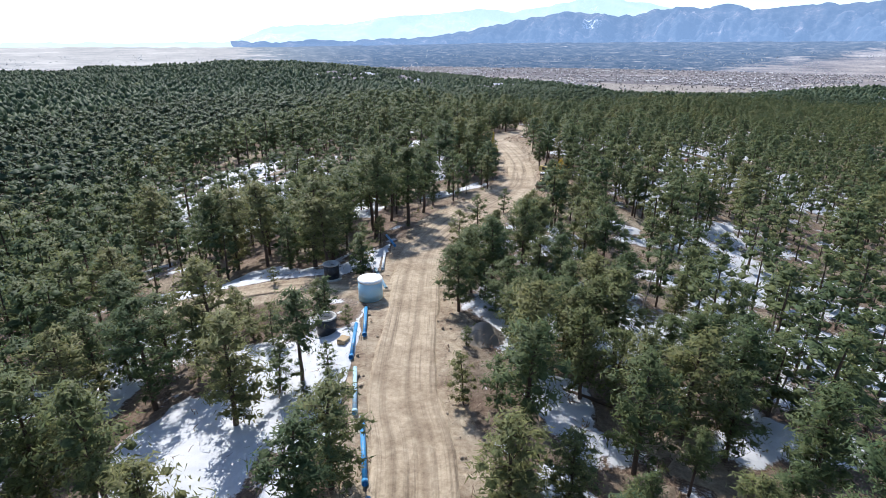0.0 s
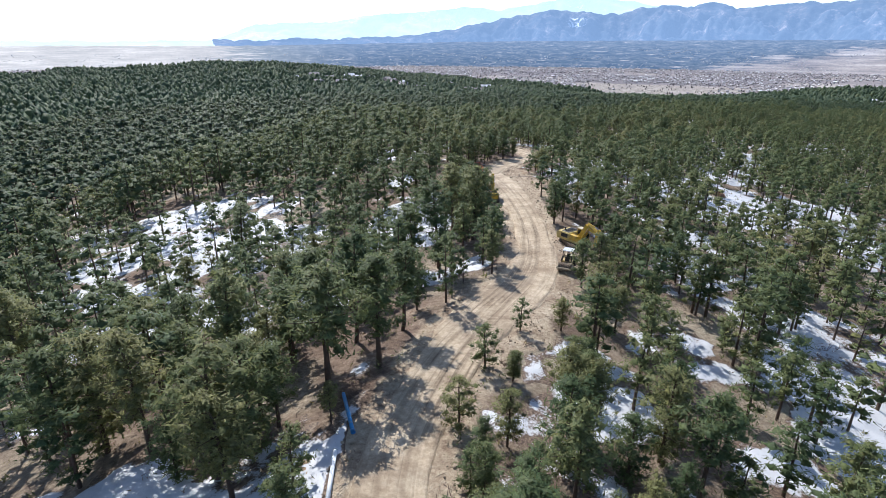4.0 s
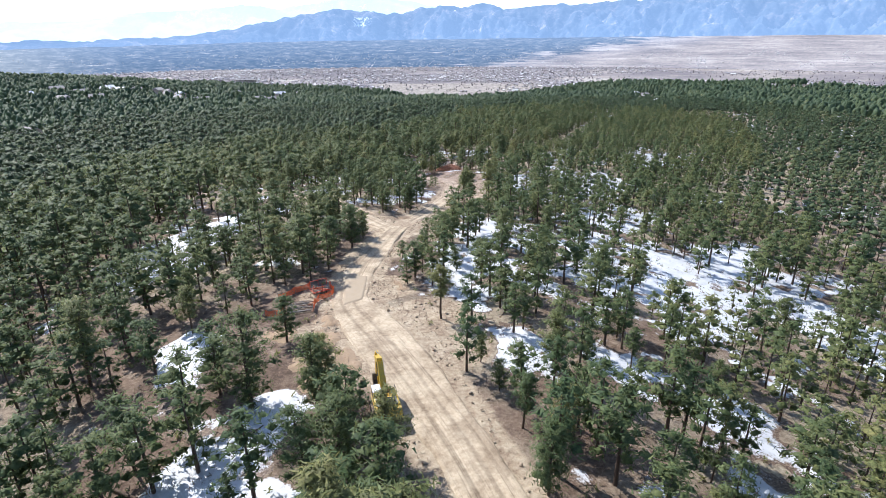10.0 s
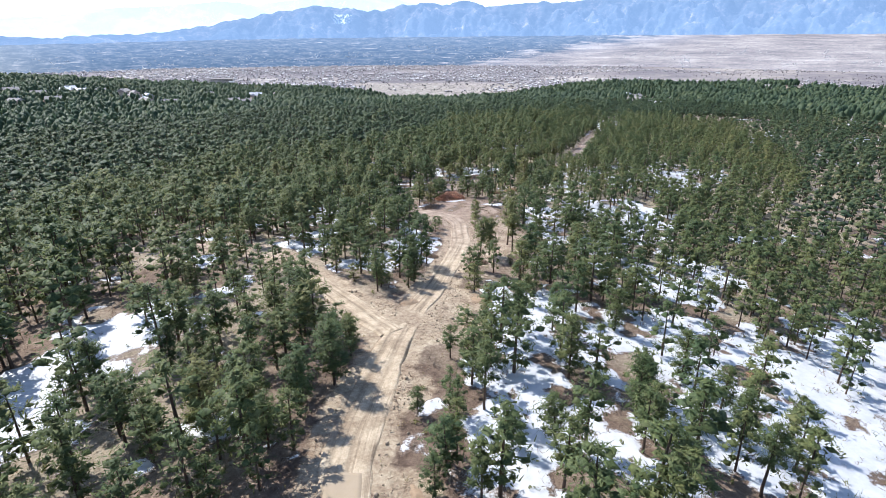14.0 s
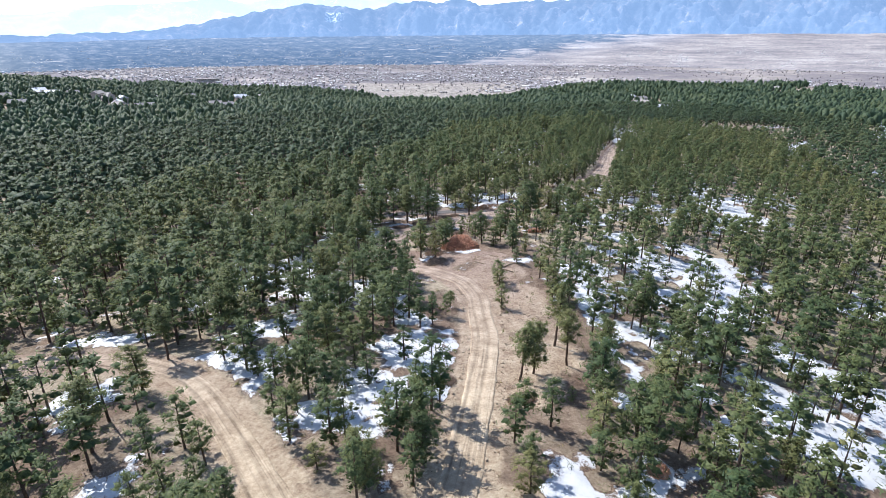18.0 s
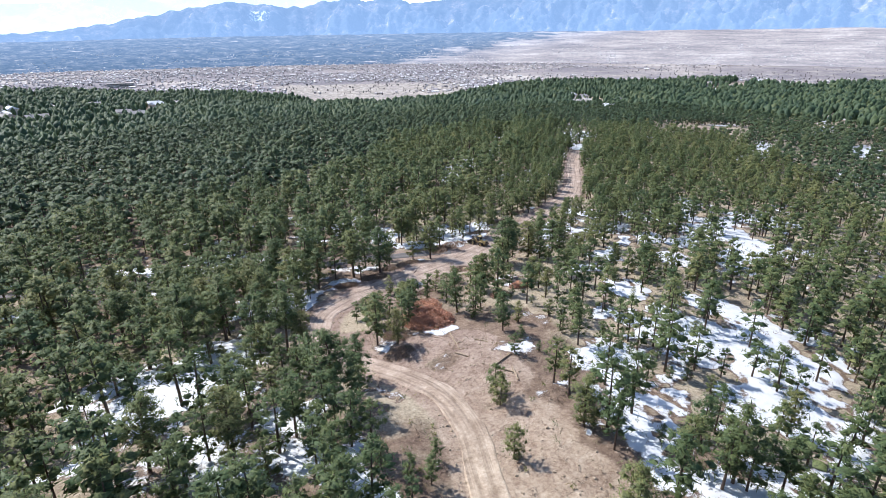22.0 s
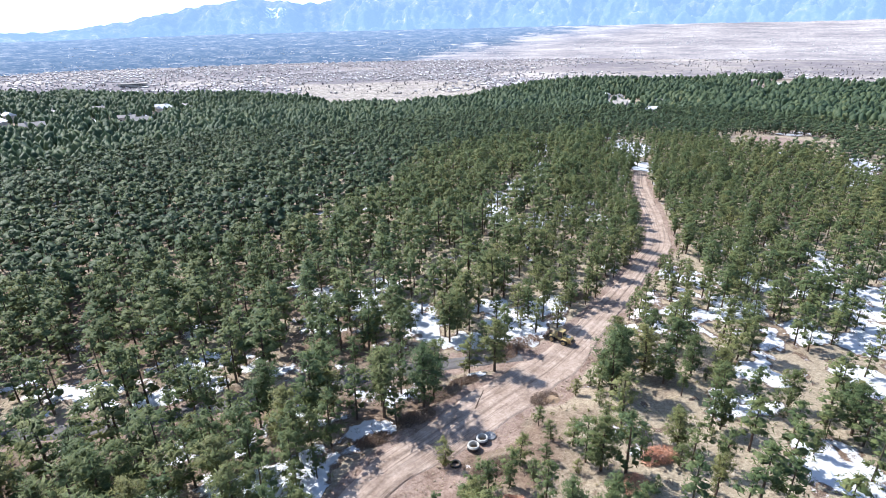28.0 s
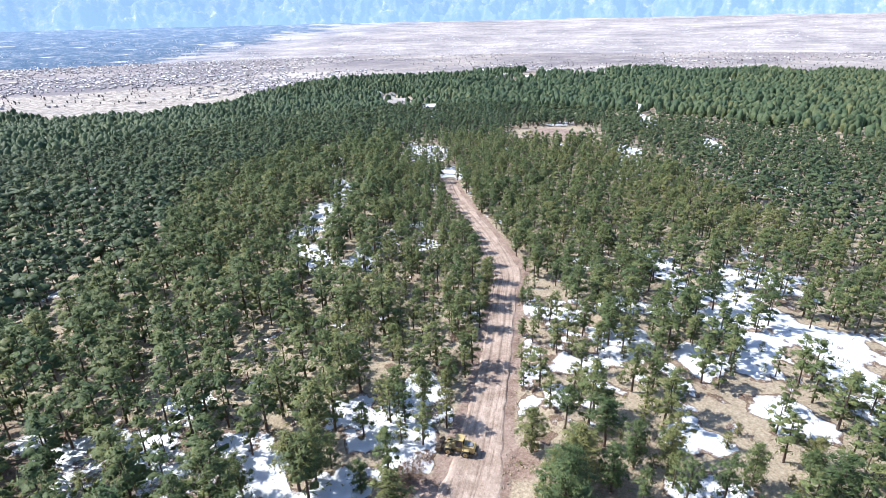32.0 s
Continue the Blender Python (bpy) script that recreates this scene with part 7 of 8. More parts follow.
def manhole_barrel(x, y, label):
    root = stand("manhole_barrel", x, y, 0, label, "manhole barrel", "black manhole barrels")
    part("base_slab", rod(bm_new(), (0, 0, -0.1), (0, 0, 0.14), 1.15, sides=36), CONCRETE, root, "grey concrete base slab")
    part("wall", ring(bm_new(), 0.74, 0.86, 0.14, 1.75, 36), NAVY, root, "", True)
    part("rim", ring(bm_new(), 0.78, 0.97, 1.74, 1.86, 36), CONCRETE, root, "pale concrete rim")
    part("liner", ring(bm_new(), 0.715, 0.745, 0.2, 1.80, 36), CONCRETE, root, "grey inner lining", True)
    for k in range(4):
        z = 0.4 + 0.35 * k
        part("step_rung", box(bm_new(), (0.66, 0, z), (0.16, 0.32, 0.04)), CHROME, root)
    part("seam_band", ring(bm_new(), 0.85, 0.885, 0.9, 0.97, 36), NAVY, root)
    part("floor_plate", rod(bm_new(), (0, 0, 0.14), (0, 0, 0.2), 0.75, sides=36), CONCRETE, root)


manhole_barrel(-10.6, 43.6, "black manhole barrel with a pale rim on snowy ground")
manhole_barrel(-12.8, 57.2, "black manhole barrel standing among young pines")


def crate(x, y):
    root = stand("wooden_crate", x, y, 25, "small tan wooden crate beside the pipes", "crate")
    part("floor_board", box(bm_new(), (0, 0, 0.05), (0.9, 0.7, 0.08)), PLY, root)
    for s_ in (-1, 1):
        part("side_board", box(bm_new(), (0.44 * s_, 0, 0.3), (0.04, 0.7, 0.5)), PLY, root)
        part("end_board", box(bm_new(), (0, 0.34 * s_, 0.3), (0.84, 0.04, 0.5)), PLY, root)
    part("lid", box(bm_new(), (0.05, 0.02, 0.57), (0.95, 0.75, 0.04), Euler((0.05, 0.04, 0.1))), PLY, root)


crate(-8.6, 41.0)


def concrete_ring(x, y, label, tall, fill):
    root = stand("manhole_ring", x, y, 0, label, "concrete ring", "manhole rings on the graded ground")
    part("wall", ring(bm_new(), 0.74, 0.97, 0.0, tall, 40), CONCRETE, root, "", True)
    part("top_lip", ring(bm_new(), 0.72, 0.90, tall, tall + 0.08, 40), CONCRETE, root)
    part("coated_band", ring(bm_new(), 0.965, 0.985, 0.05, tall * 0.72, 40), NAVY, root, "black lower band")
    if fill:
        part("inner_floor", rod(bm_new(), (0, 0, 0), (0, 0, 0.05), 0.75, sides=40), SPOIL, root)


concrete_ring(101.4, 333.9, "pale concrete manhole ring with a dark lower band", 0.85, True)
concrete_ring(99.2, 333.1, "pale concrete manhole ring standing beside a second ring", 0.85, True)
root = stand("manhole_cover_slab", 103.3, 334.4, 0, "dark round concrete cover slab lying flat", "cover slab")
part("slab", rod(bm_new(), (0, 0, -0.02), (0, 0, 0.2), 0.95, sides=36), GREY, root)
part("access_hole", ring(bm_new(), 0.28, 0.36, 0.18, 0.24, 24), CONCRETE, root)
# dark tyre-like ring near the concrete rings
root = stand("rubber_hoop", 94.9, 331.5, 0, "black tyre-like ring lying on the dirt", "hose")
part("coil", ring(bm_new(), 0.55, 0.85, 0.0, 0.3, 30), BLACK, root, "", True)
part("upper_coil", ring(bm_new(), 0.58, 0.8, 0.3, 0.42, 30), BLACK, root, "", True)


# ---- works yard: log stack, stake trailer, orange fence ----
def log(p0, p1, r, label, group, lift=0.0, mat=None):
    z0, z1 = ground_at(*p0) + r + lift, ground_at(*p1) + r + lift
    a_, b_ = Vector((*p0, z0)), Vector((*p1, z1))
    root = tagged(new("log"), label, "log", group)
    root.location = a_
    v = b_ - a_
    n_ = 7
    rng = np.random.default_rng(int(abs(p0[0] * 31 + p0[1] * 17)))
    pts = np.array([v * k / (n_ - 1) for k in range(n_)]) + rng.normal(0, 0.03, (n_, 3))
    w = new("stem", mesh_of("stem", *tube(pts, np.linspace(r, r * 0.7, n_), 9), mat or TIMBER))
    w.parent = root
    for q, rr in ((Vector(pts[0]), r), (Vector(pts[-1]), r * 0.7)):
        part("cut_end", rod(bm_new(), q - v.normalized() * 0.01, q + v.normalized() * 0.01, rr * 0.97, sides=9), PLY, root, "pale sawn end")


for k in range(14):
    yy = 166.6 + 0.31 * k
    log((5.9 + 0.05 * k + 0.25 * math.sin(3.1 * k), yy), (9.4 + 0.06 * k + 0.3 * math.sin(2.3 * k + 1), yy + 0.12 * math.sin(1.7 * k)), 0.09 + 0.025 * (k % 3), "grey weathered log in a flat stack behind orange netting", "stacked logs", mat=TIMBER if k % 4 == 0 else DEADWOOD)


def stake_trailer(x, y, heading):
    root = stand("stake_trailer", x, y, heading, "red steel trailer frame with upright stakes and scrap wood", "trailer")
    for s_ in (-0.85, 0.85):
        part("side_rail", box(bm_new(), (0, s_, 0.62), (3.0, 0.12, 0.16)), RED, root)
    for k in range(5):
        part("cross_member", box(bm_new(), (-1.4 + 0.7 * k, 0, 0.60), (0.1, 1.6, 0.12)), RED, root)
    for sx in (-1.4, 0, 1.4):
        for s_ in (-0.85, 0.85):
            part("stake", box(bm_new(), (sx, s_, 1.25), (0.08, 0.08, 1.4)), RED, root)
    part("top_bar", box(bm_new(), (0, 0.85, 1.9), (2.9, 0.07, 0.08)), RED, root)
    for k in range(5):
        part("deck_board", box(bm_new(), (0.1, -0.6 + 0.3 * k, 0.74), (2.7, 0.22, 0.06), Euler((0, 0, 0.03 * (k - 2)))), DEADWOOD, root)
    for sx in (-0.5, 0.4):
        for s_ in (-1.0, 1.0):
            t = part("wheel", rod(bm_new(), (sx, s_ - 0.09, 0.32), (sx, s_ + 0.09, 0.32), 0.32, sides=18), BLACK, root)
    for k in range(4):
        part("scrap_board", box(bm_new(), (-0.2, -0.4 + 0.25 * k, 0.85 + 0.05 * k), (2.4, 0.12, 0.05), Euler((0, 0.08, 0.3 * (k - 1.5)))), BLACK if k % 2 else ORANGE, root)


stake_trailer(12.0, 173.4, 78)


def safety_fence(points, label, tall=1.05):
    root = tagged(new("safety_fence"), label, "fence", "orange fences round the yard")
    root.location = (*points[0], ground_at(*points[0]))
    o = Vector(root.location)
    rng = np.random.default_rng(int(points[0][0] * 10))
    for k in range(len(points) - 1):
        a_, b_ = Vector((*points[k], ground_at(*points[k]))), Vector((*points[k + 1], ground_at(*points[k + 1])))
        post = bm_new()
        box(post, a_ - o + Vector((0, 0, 0.62)), (0.06, 0.06, 1.3))
        part("post", post, DEADWOOD, root)
        net = bm_new()
        n_ = max(4, int((b_ - a_).length / 0.16))
        side = Vector((-(b_ - a_).y, (b_ - a_).x, 0)).normalized() * 0.012
        sag = [(-0.25 * math.sin(math.pi * j / n_), rng.normal(0, 0.03)) for j in range(n_ + 1)]
        for j in range(n_ + 1):
            p = a_.lerp(b_, j / n_) - o + side * sag[j][1] * 10
            box(net, p + Vector((0, 0, 0.08 + (tall + sag[j][0]) / 2)), (0.035, 0.035, tall + sag[j][0]))
            if j < n_:
                q = a_.lerp(b_, (j + 1) / n_) - o + side * sag[j + 1][1] * 10
                for r_ in np.linspace(0.06, 1.0, 8):
                    h0, h1 = 0.08 + (tall + sag[j][0]) * r_, 0.08 + (tall + sag[j + 1][0]) * r_
                    rod(net, p + Vector((0, 0, h0)), q + Vector((0, 0, h1)), 0.036, sides=3, caps=False)
        part("netting", net, ORANGE, root, "orange plastic netting")
    post = bm_new()
    box(post, Vector((*points[-1], ground_at(*points[-1]))) - o + Vector((0, 0, 0.62)), (0.06, 0.06, 1.3))
    part("post", post, DEADWOOD, root)


safety_fence([(3.0, 167.3), (4.4, 166.6), (5.6, 167.1)], "sagging orange safety netting on thin posts beside the log stack")
safety_fence([(9.7, 166.4), (10.3, 168.9), (11.2, 170.3), (13.2, 171.0), (14.0, 172.6), (13.7, 174.8)], "orange safety netting curving round the stake trailer")
safety_fence([(5.4, 172.2), (8.2, 174.4), (10.8, 175.6)], "orange safety netting strung between pines")

# ---- fallen logs, spoil, brush ----
for p0, p1, r in [((91.2, 301.2), (88.8, 294.2), 0.15), ((87.5, 293.5), (88.6, 290.8), 0.13), ((89.9, 285.3), (94.8, 286.8), 0.17), ((90.0, 285.0), (91.6, 282.0), 0.16), ((92.4, 283.2), (90.8, 279.8), 0.18), ((93.3, 295.8), (94.3, 293.0), 0.12)]:
    log(p0, p1, r, "pale barked log lying on the cleared slope", "felled logs")
for p0, p1, r in [((-13.3, 141.5), (-8.6, 136.4), 0.17), ((-2.6, 141.6), (0.6, 143.0), 0.15), ((9.5, 35.5), (15.5, 33.0), 0.16), ((60, 196), (64, 199.5), 0.14), ((105, 341.5), (109.5, 345.5), 0.13)]:
    log(p0, p1, r, "dark fallen trunk lying among the pines", "fallen trunks", mat=BARK)


def mound(name, x, y, rx, ry, tall, material, label, seed):
    """A heap of loose earth with clods."""
    n_, m_ = 28, 28
    U, V = np.meshgrid(np.linspace(-1.15, 1.15, n_), np.linspace(-1.15, 1.15, m_))
    d = np.hypot(U, V)
    X, Y = x + U * rx, y + V * ry
    Z = height(X, Y) - 0.12 + tall * (1 - smooth(0.0, 1.0, d)) * (0.8 + 0.5 * fractal(X, Y, rx, 3, seed)) + 0.26 * fractal(X, Y, 0.9, 3, seed + 3) * (1 - smooth(0.8, 1.1, d)) - 0.3 * smooth(0.95, 1.15, d)
    z0 = ground_at(x, y)
    me = mesh_of(name, np.c_[X.ravel() - x, Y.ravel() - y, Z.ravel() - z0], grid_faces(n_, m_), material)
    ob = tagged(new(name, me), label, "earth heap", "banks of earth")
    ob.location = (x, y, z0)


mound("earth_mound", 3.8, 42.6, 2.6, 2.4, 1.9, ROCK, "grey-brown earth mound beside the road with snow behind it", 1)
for k, (x, y, rx, ry, tl) in enumerate([(9.0, 146, 2.4, 3.0, 0.9), (10.2, 151, 2.8, 4.2, 0.65), (9.2, 157, 3.4, 4.2, 0.7), (4.6, 160.5, 3.4, 3.0, 0.5), (7.2, 147.5, 3.0, 3.4, 0.5), (11.0, 162, 2.4, 3.0, 0.5), (6.5, 152, 2.8, 3.2, 0.45), (24.5, 172, 1.4, 4.2, 0.35), (-9.5, 63, 1.6, 2.6, 0.5), (40, 216, 2.6, 3.0, 0.8), (53, 214, 2.6, 3.4, 0.7), (119, 337, 2.4, 2.0, 1.0)]):
    mound("earth_bank", x, y, rx, ry, tl, SPOIL, "low bank of orange-brown spoil beside the road", 10 + k)


def brush_pile(x, y, rx, ry, tall, count, material, label, seed, ln=0.55):
    rng = np.random.default_rng(seed)
    a_, r_ = rng.uniform(0, 6.28, count), np.sqrt(rng.uniform(0, 1, count))
    px_, py_ = x + np.cos(a_) * r_ * rx, y + np.sin(a_) * r_ * ry
    h = tall * (1 - r_**2) ** 0.6 * (0.55 + 0.6 * (fractal(px_, py_, 1.6, 2, seed) + 0.5)) * rng.uniform(0.3, 1.0, count)
    z = height(px_, py_) + np.maximum(h, 0.05)
    if material is GREY_TWIGS:
        v, f = blades(rng, np.c_[px_, py_, z], 0.1, ln, 0.07, 7, 0.3)
    else:
        v, f, _ = tufts(rng, np.c_[px_, py_, z], np.full(count, 0.42), 7, ln, 0.17)
    z0 = ground_at(x, y)
    root = tagged(new("brush_pile"), label, "brush", "brush piles")
    root.location = (x, y, z0)
    ob = new("brush_mass", mesh_of("brush_mass", v - np.array([x, y, z0]), f, material, False))
    ob.parent = root
    st = [tube(np.array([(0, 0, 0), (rng.normal(0, 1) * rx * 0.5, rng.normal(0, 1) * ry * 0.5, tall * rng.uniform(0.2, 0.9))]) + np.array([rng.normal(0, rx * 0.35), rng.normal(0, ry * 0.35), 0.05]), [0.06, 0.02], 5) for k in range(9)]
    ob = new("branch_tangle", mesh_of("branch_tangle", *join(st), DEADWOOD))
    ob.parent = root
    tagged(ob, kind="stuff")


brush_pile(91.5, 310.5, 5.2, 6.4, 2.3, 1700, DRY_BRUSH, "big heap of dry rust-red pine brush", 3)
brush_pile(95.5, 317.5, 3.0, 3.4, 1.5, 520, DRY_BRUSH, "rust-red dry brush beside a larger heap", 4)
brush_pile(120.5, 315.0, 3.2, 1.8, 1.2, 420, DRY_BRUSH, "low rust-red scrub on the slope", 5)
brush_pile(112.5, 313.0, 2.4, 1.6, 1.0, 300, DRY_BRUSH, "faded reddish scrub on the slope", 6)
brush_pile(82.8, 180.3, 1.6, 1.4, 1.2, 220, DRY_BRUSH, "small red-brown brush heap on snow", 7)
brush_pile(70.0, 216.0, 1.4, 1.2, 1.0, 150, DRY_BRUSH, "faded red shrub at the snow edge", 9)
for k, (x, y, rx, ry, tl) in enumerate([(102.5, 348.6, 3.4, 1.7, 0.9), (108.5, 350.4, 2.6, 1.4, 0.8), (94.4, 344.6, 3.4, 1.6, 0.9), (126.5, 356.0, 4.2, 1.8, 1.1), (120.5, 353.5, 2.6, 1.4, 0.8), (117.8, 338.0, 2.4, 1.6, 0.8), (98.6, 327.0, 3.2, 1.8, 0.9), (86.0, 343.0, 2.6, 1.4, 0.8), (140, 361.5, 3.6, 1.4, 0.9), (152, 367, 3.6, 1.4, 0.9), (166, 373, 3.4, 1.4, 0.8), (63.5, 234.5, 1.8, 1.2, 0.7), (80, 301, 2.4, 2.0, 0.7), (82.5, 307.5, 2.0, 2.4, 0.7), (64, 314, 1.6, 2.4, 0.7), (55.5, 243.5, 1.6, 1.4, 0.9), (14, 22, 1.8, 1.2, 0.7)]):
    brush_pile(x, y, rx * 1.25, ry * 1.2, tl * 0.62, 330, GREY_TWIGS, "grey heap of bare cleared branches", 40 + k, 0.8)


# fresh cut in the road surface
def road_patch(corners):
    a_, b_, c_, d_ = [np.array(q, float) for q in corners]
    n_, m_ = 14, 34
    U, V = np.meshgrid(np.linspace(0, 1, n_), np.linspace(0, 1, m_))
    X = (a_[0] * (1 - U) + b_[0] * U) * (1 - V) + (d_[0] * (1 - U) + c_[0] * U) * V
    Y = (a_[1] * (1 - U) + b_[1] * U) * (1 - V) + (d_[1] * (1 - U) + c_[1] * U) * V
    X, Y = X + 0.12 * fractal(X, Y, 1.5, 3, 3), Y + 0.12 * fractal(X, Y, 1.5, 3, 4)
    _, zz, _, _ = near_line(X.ravel(), Y.ravel(), LINES["main"])
    edge = np.minimum(np.minimum(U, 1 - U) * 4, np.minimum(V, 1 - V) * 9)
    Z = zz.reshape(X.shape) + 0.16 + 0.02 * fractal(X, Y, 1.0, 2, 9) - 0.22 * smooth(0.35, 0.0, edge)
    tagged(new("road_patch", mesh_of("road_patch", np.c_[X.ravel(), Y.ravel(), Z.ravel()], grid_faces(n_, m_), CUT)), "smooth graded strip of damp tan earth across the road", "road", kind="structure")


CUT = simple("damp_graded_earth", (0.38, 0.30, 0.215), 0.9, vary=0.16, scale=0.7, dirt=(0.37, 0.285, 0.19), bumpy=0.4)
road_patch([(13.9, 166.6), (17.4, 167.6), (20.9, 177.4), (17.2, 179.2)])

# ---- stones and clods on the open ground ----
def scatter_stones(name, label, n_, reach, mean, most, material, seed, pads=False):
    rng = np.random.default_rng(seed)
    ico = bmesh.new()
    bmesh.ops.create_icosphere(ico, subdivisions=1, radius=1.0)
    bv, bf = np.array([v.co for v in ico.verts]), np.array([[v.index for v in f.verts] for f in ico.faces])
    ico.free()
    line = LINES["main"]
    k = rng.integers(8, len(line) - 1, n_)
    off = (line[k, 3] + np.abs(rng.normal(0.2, reach, n_))) * rng.choice([-1, 1], n_)
    t = line[np.minimum(k + 1, len(line) - 1), :2] - line[k - 1, :2]
    t /= np.linalg.norm(t, axis=1)[:, None]
    x, y = line[k, 0] + t[:, 1] * off, line[k, 1] - t[:, 0] * off
    if pads:
        g = np.array(GRADED[:26])[rng.integers(0, 26, n_)]
        on = rng.uniform(0, 1, n_) < 0.6
        x, y = np.where(on, g[:, 0] + rng.normal(0, 0.5, n_) * g[:, 2], x), np.where(on, g[:, 1] + rng.normal(0, 0.5, n_) * g[:, 2], y)
        ok = lines_distance(x, y) > 0.0
        x, y = x[ok], y[ok]
        n_ = len(x)
    s_ = rng.gamma(2.0, mean / 2, n_).clip(0.04, most)
    z = height(x, y) + s_ * 0.2
    v = bv[None] * (s_[:, None, None] * rng.uniform(0.6, 1.2, (n_, 1, 3))) * rng.uniform(0.8, 1.15, (n_, len(bv), 1)) + np.stack([x, y, z], -1)[:, None]
    f = bf[None] + (np.arange(n_) * len(bv))[:, None, None]
    tagged(new(name, mesh_of(name, v.reshape(-1, 3), f.reshape(-1, 3), material, False)), label, name.replace("_", " "), kind="stuff")


scatter_stones("stones", "loose stones and clods along the road edges", 1000, 1.6, 0.08, 0.24, CLOD, 8)
scatter_stones("earth_clods", "clods of dry tan earth pushed up beside the road", 5200, 1.3, 0.085, 0.26, CLOD, 18, True)


def litter():
    """Broken twigs and bark on the cleared ground."""
    rng = np.random.default_rng(28)
    line = LINES["main"]
    n_ = 9000
    k = rng.integers(8, len(line) - 1, n_)
    x, y = line[k, 0] + rng.normal(0, 9, n_), line[k, 1] + rng.normal(0, 9, n_)
    g = np.array(GRADED[:26])[rng.integers(0, 26, n_)]
    on = (rng.uniform(0, 1, n_) < 0.3)
    x, y = np.where(on, g[:, 0] + rng.normal(0, 0.6, n_) * g[:, 2], x), np.where(on, g[:, 1] + rng.normal(0, 0.6, n_) * g[:, 2], y)
    ok = lines_distance(x, y) > 0.2
    x, y = x[ok], y[ok]
    v, f = blades(rng, np.c_[x, y, height(x, y) + 0.1], 0.12, 1.0, 0.06, 2, 0.0)
    tagged(new("twig_litter", mesh_of("twig_litter", v, f, GREY_TWIGS, False)), "broken grey twigs and bark scattered over the cleared ground", "twigs", kind="stuff")


litter()


# ---- houses at the forest edge, the town in the valley ----


def house(x, y, k, scale=1.0):
    rng = np.random.default_rng(900 + k)
    root = stand("house", x, y, float(rng.uniform(0, 360)), ["tan house with a snowy roof among far pines", "pale house with a grey roof in a forest clearing"][k % 2], "house", "houses in the far forest", scale=scale)
    w, d, h = rng.uniform(13, 20), rng.uniform(9, 12), rng.uniform(5, 7)
    part("wall", box(bm_new(), (0, 0, h / 2 - 0.5), (w, d, h + 1)), STUCCO, root)
    roof = bm_new()
    prism(roof, [(-d / 2 - 0.6, h), (0, h + d * 0.3), (d / 2 + 0.6, h), (d / 2 + 0.5, h - 0.3), (-d / 2 - 0.5, h - 0.3)], -w / 2 - 0.6, w / 2 + 0.6)
    ob = part("roof", roof, ROOF_SNOW if k % 3 == 0 else ROOFING, root, "snow-covered roof" if k % 3 == 0 else "")
    ob.rotation_euler = (0, 0, radians(90))
    part("chimney", box(bm_new(), (w * 0.25, 0.8, h + d * 0.3), (1.1, 1.1, 2.4)), CONCRETE, root)
    for s_ in (-1, 1):
        for u in (-0.3, 0.0, 0.3):
            part("window", box(bm_new(), (w * u, s_ * d / 2, h * 0.55), (1.8, 0.12, 1.6)), GLASS, root)


for k, (x, y) in enumerate(HOUSES):
    house(x, y, k)
root = stand("office_building", 93, 1830, 10, "long pale flat-roofed office building at the edge of the town", "building", z=PLAIN)
part("wall", box(bm_new(), (0, 0, 5), (20, 60, 10)), STUCCO, root)
part("roof", box(bm_new(), (0, 0, 10.3), (21, 61, 0.8)), ROOFING, root)
for k in range(3):
    part("window_band", box(bm_new(), (-10.1, 0, 2.2 + 3.0 * k), (0.3, 56, 1.3)), GLASS, root)


def build_villages():
    """Scattered pale buildings on the slopes beyond the town."""
    rng = np.random.default_rng(78)
    n_ = 16000
    az, u = rng.uniform(-45, 100, n_), rng.uniform(0.02, 0.75, n_) ** 1.15
    r = 2450 + 1150 * u
    live = fractal(az * 40, u * 900, 90, 3, 41) + 0.5 * fractal(az * 40, u * 900, 25, 2, 42)
    m = (live > 0.16 + 0.3 * u) & (rng.uniform(0, 1, n_) < 0.55)
    az, u, r = az[m], u[m], r[m]
    k = len(az)
    x, y = 60 + r * np.sin(np.radians(az)), 200 + r * np.cos(np.radians(az))
    z = -84 + (28 + 3600 * np.tan(np.radians(skyline(az, CREST_FOOT))) + 84) * u**1.1
    unit = np.array([(-1, -1, 0), (1, -1, 0), (1, 1, 0), (-1, 1, 0), (-1, -1, 1), (1, -1, 1), (1, 1, 1), (-1, 1, 1)], float)
    quad = np.array([(0, 1, 5, 4), (1, 2, 6, 5), (2, 3, 7, 6), (3, 0, 4, 7), (4, 5, 6, 7)])
    q = unit[None] * np.stack([rng.uniform(0.9, 3.0, k), rng.uniform(3, 7, k), rng.uniform(1.2, 2.8, k)], -1)[:, None]
    c_, s_ = np.cos(np.radians(az))[:, None], -np.sin(np.radians(az))[:, None]
    v = np.stack([q[..., 0] * c_ - q[..., 1] * s_ + x[:, None], q[..., 0] * s_ + q[..., 1] * c_ + y[:, None], q[..., 2] + z[:, None] - 0.5], -1).reshape(-1, 3)
    tagged(new("far_buildings", mesh_of("far_buildings", v, (quad[None] + 8 * np.arange(k)[:, None, None]).reshape(-1, 4), TOWN_FAR, False)), "pale buildings dotted over the far slopes", "buildings", kind="stuff")


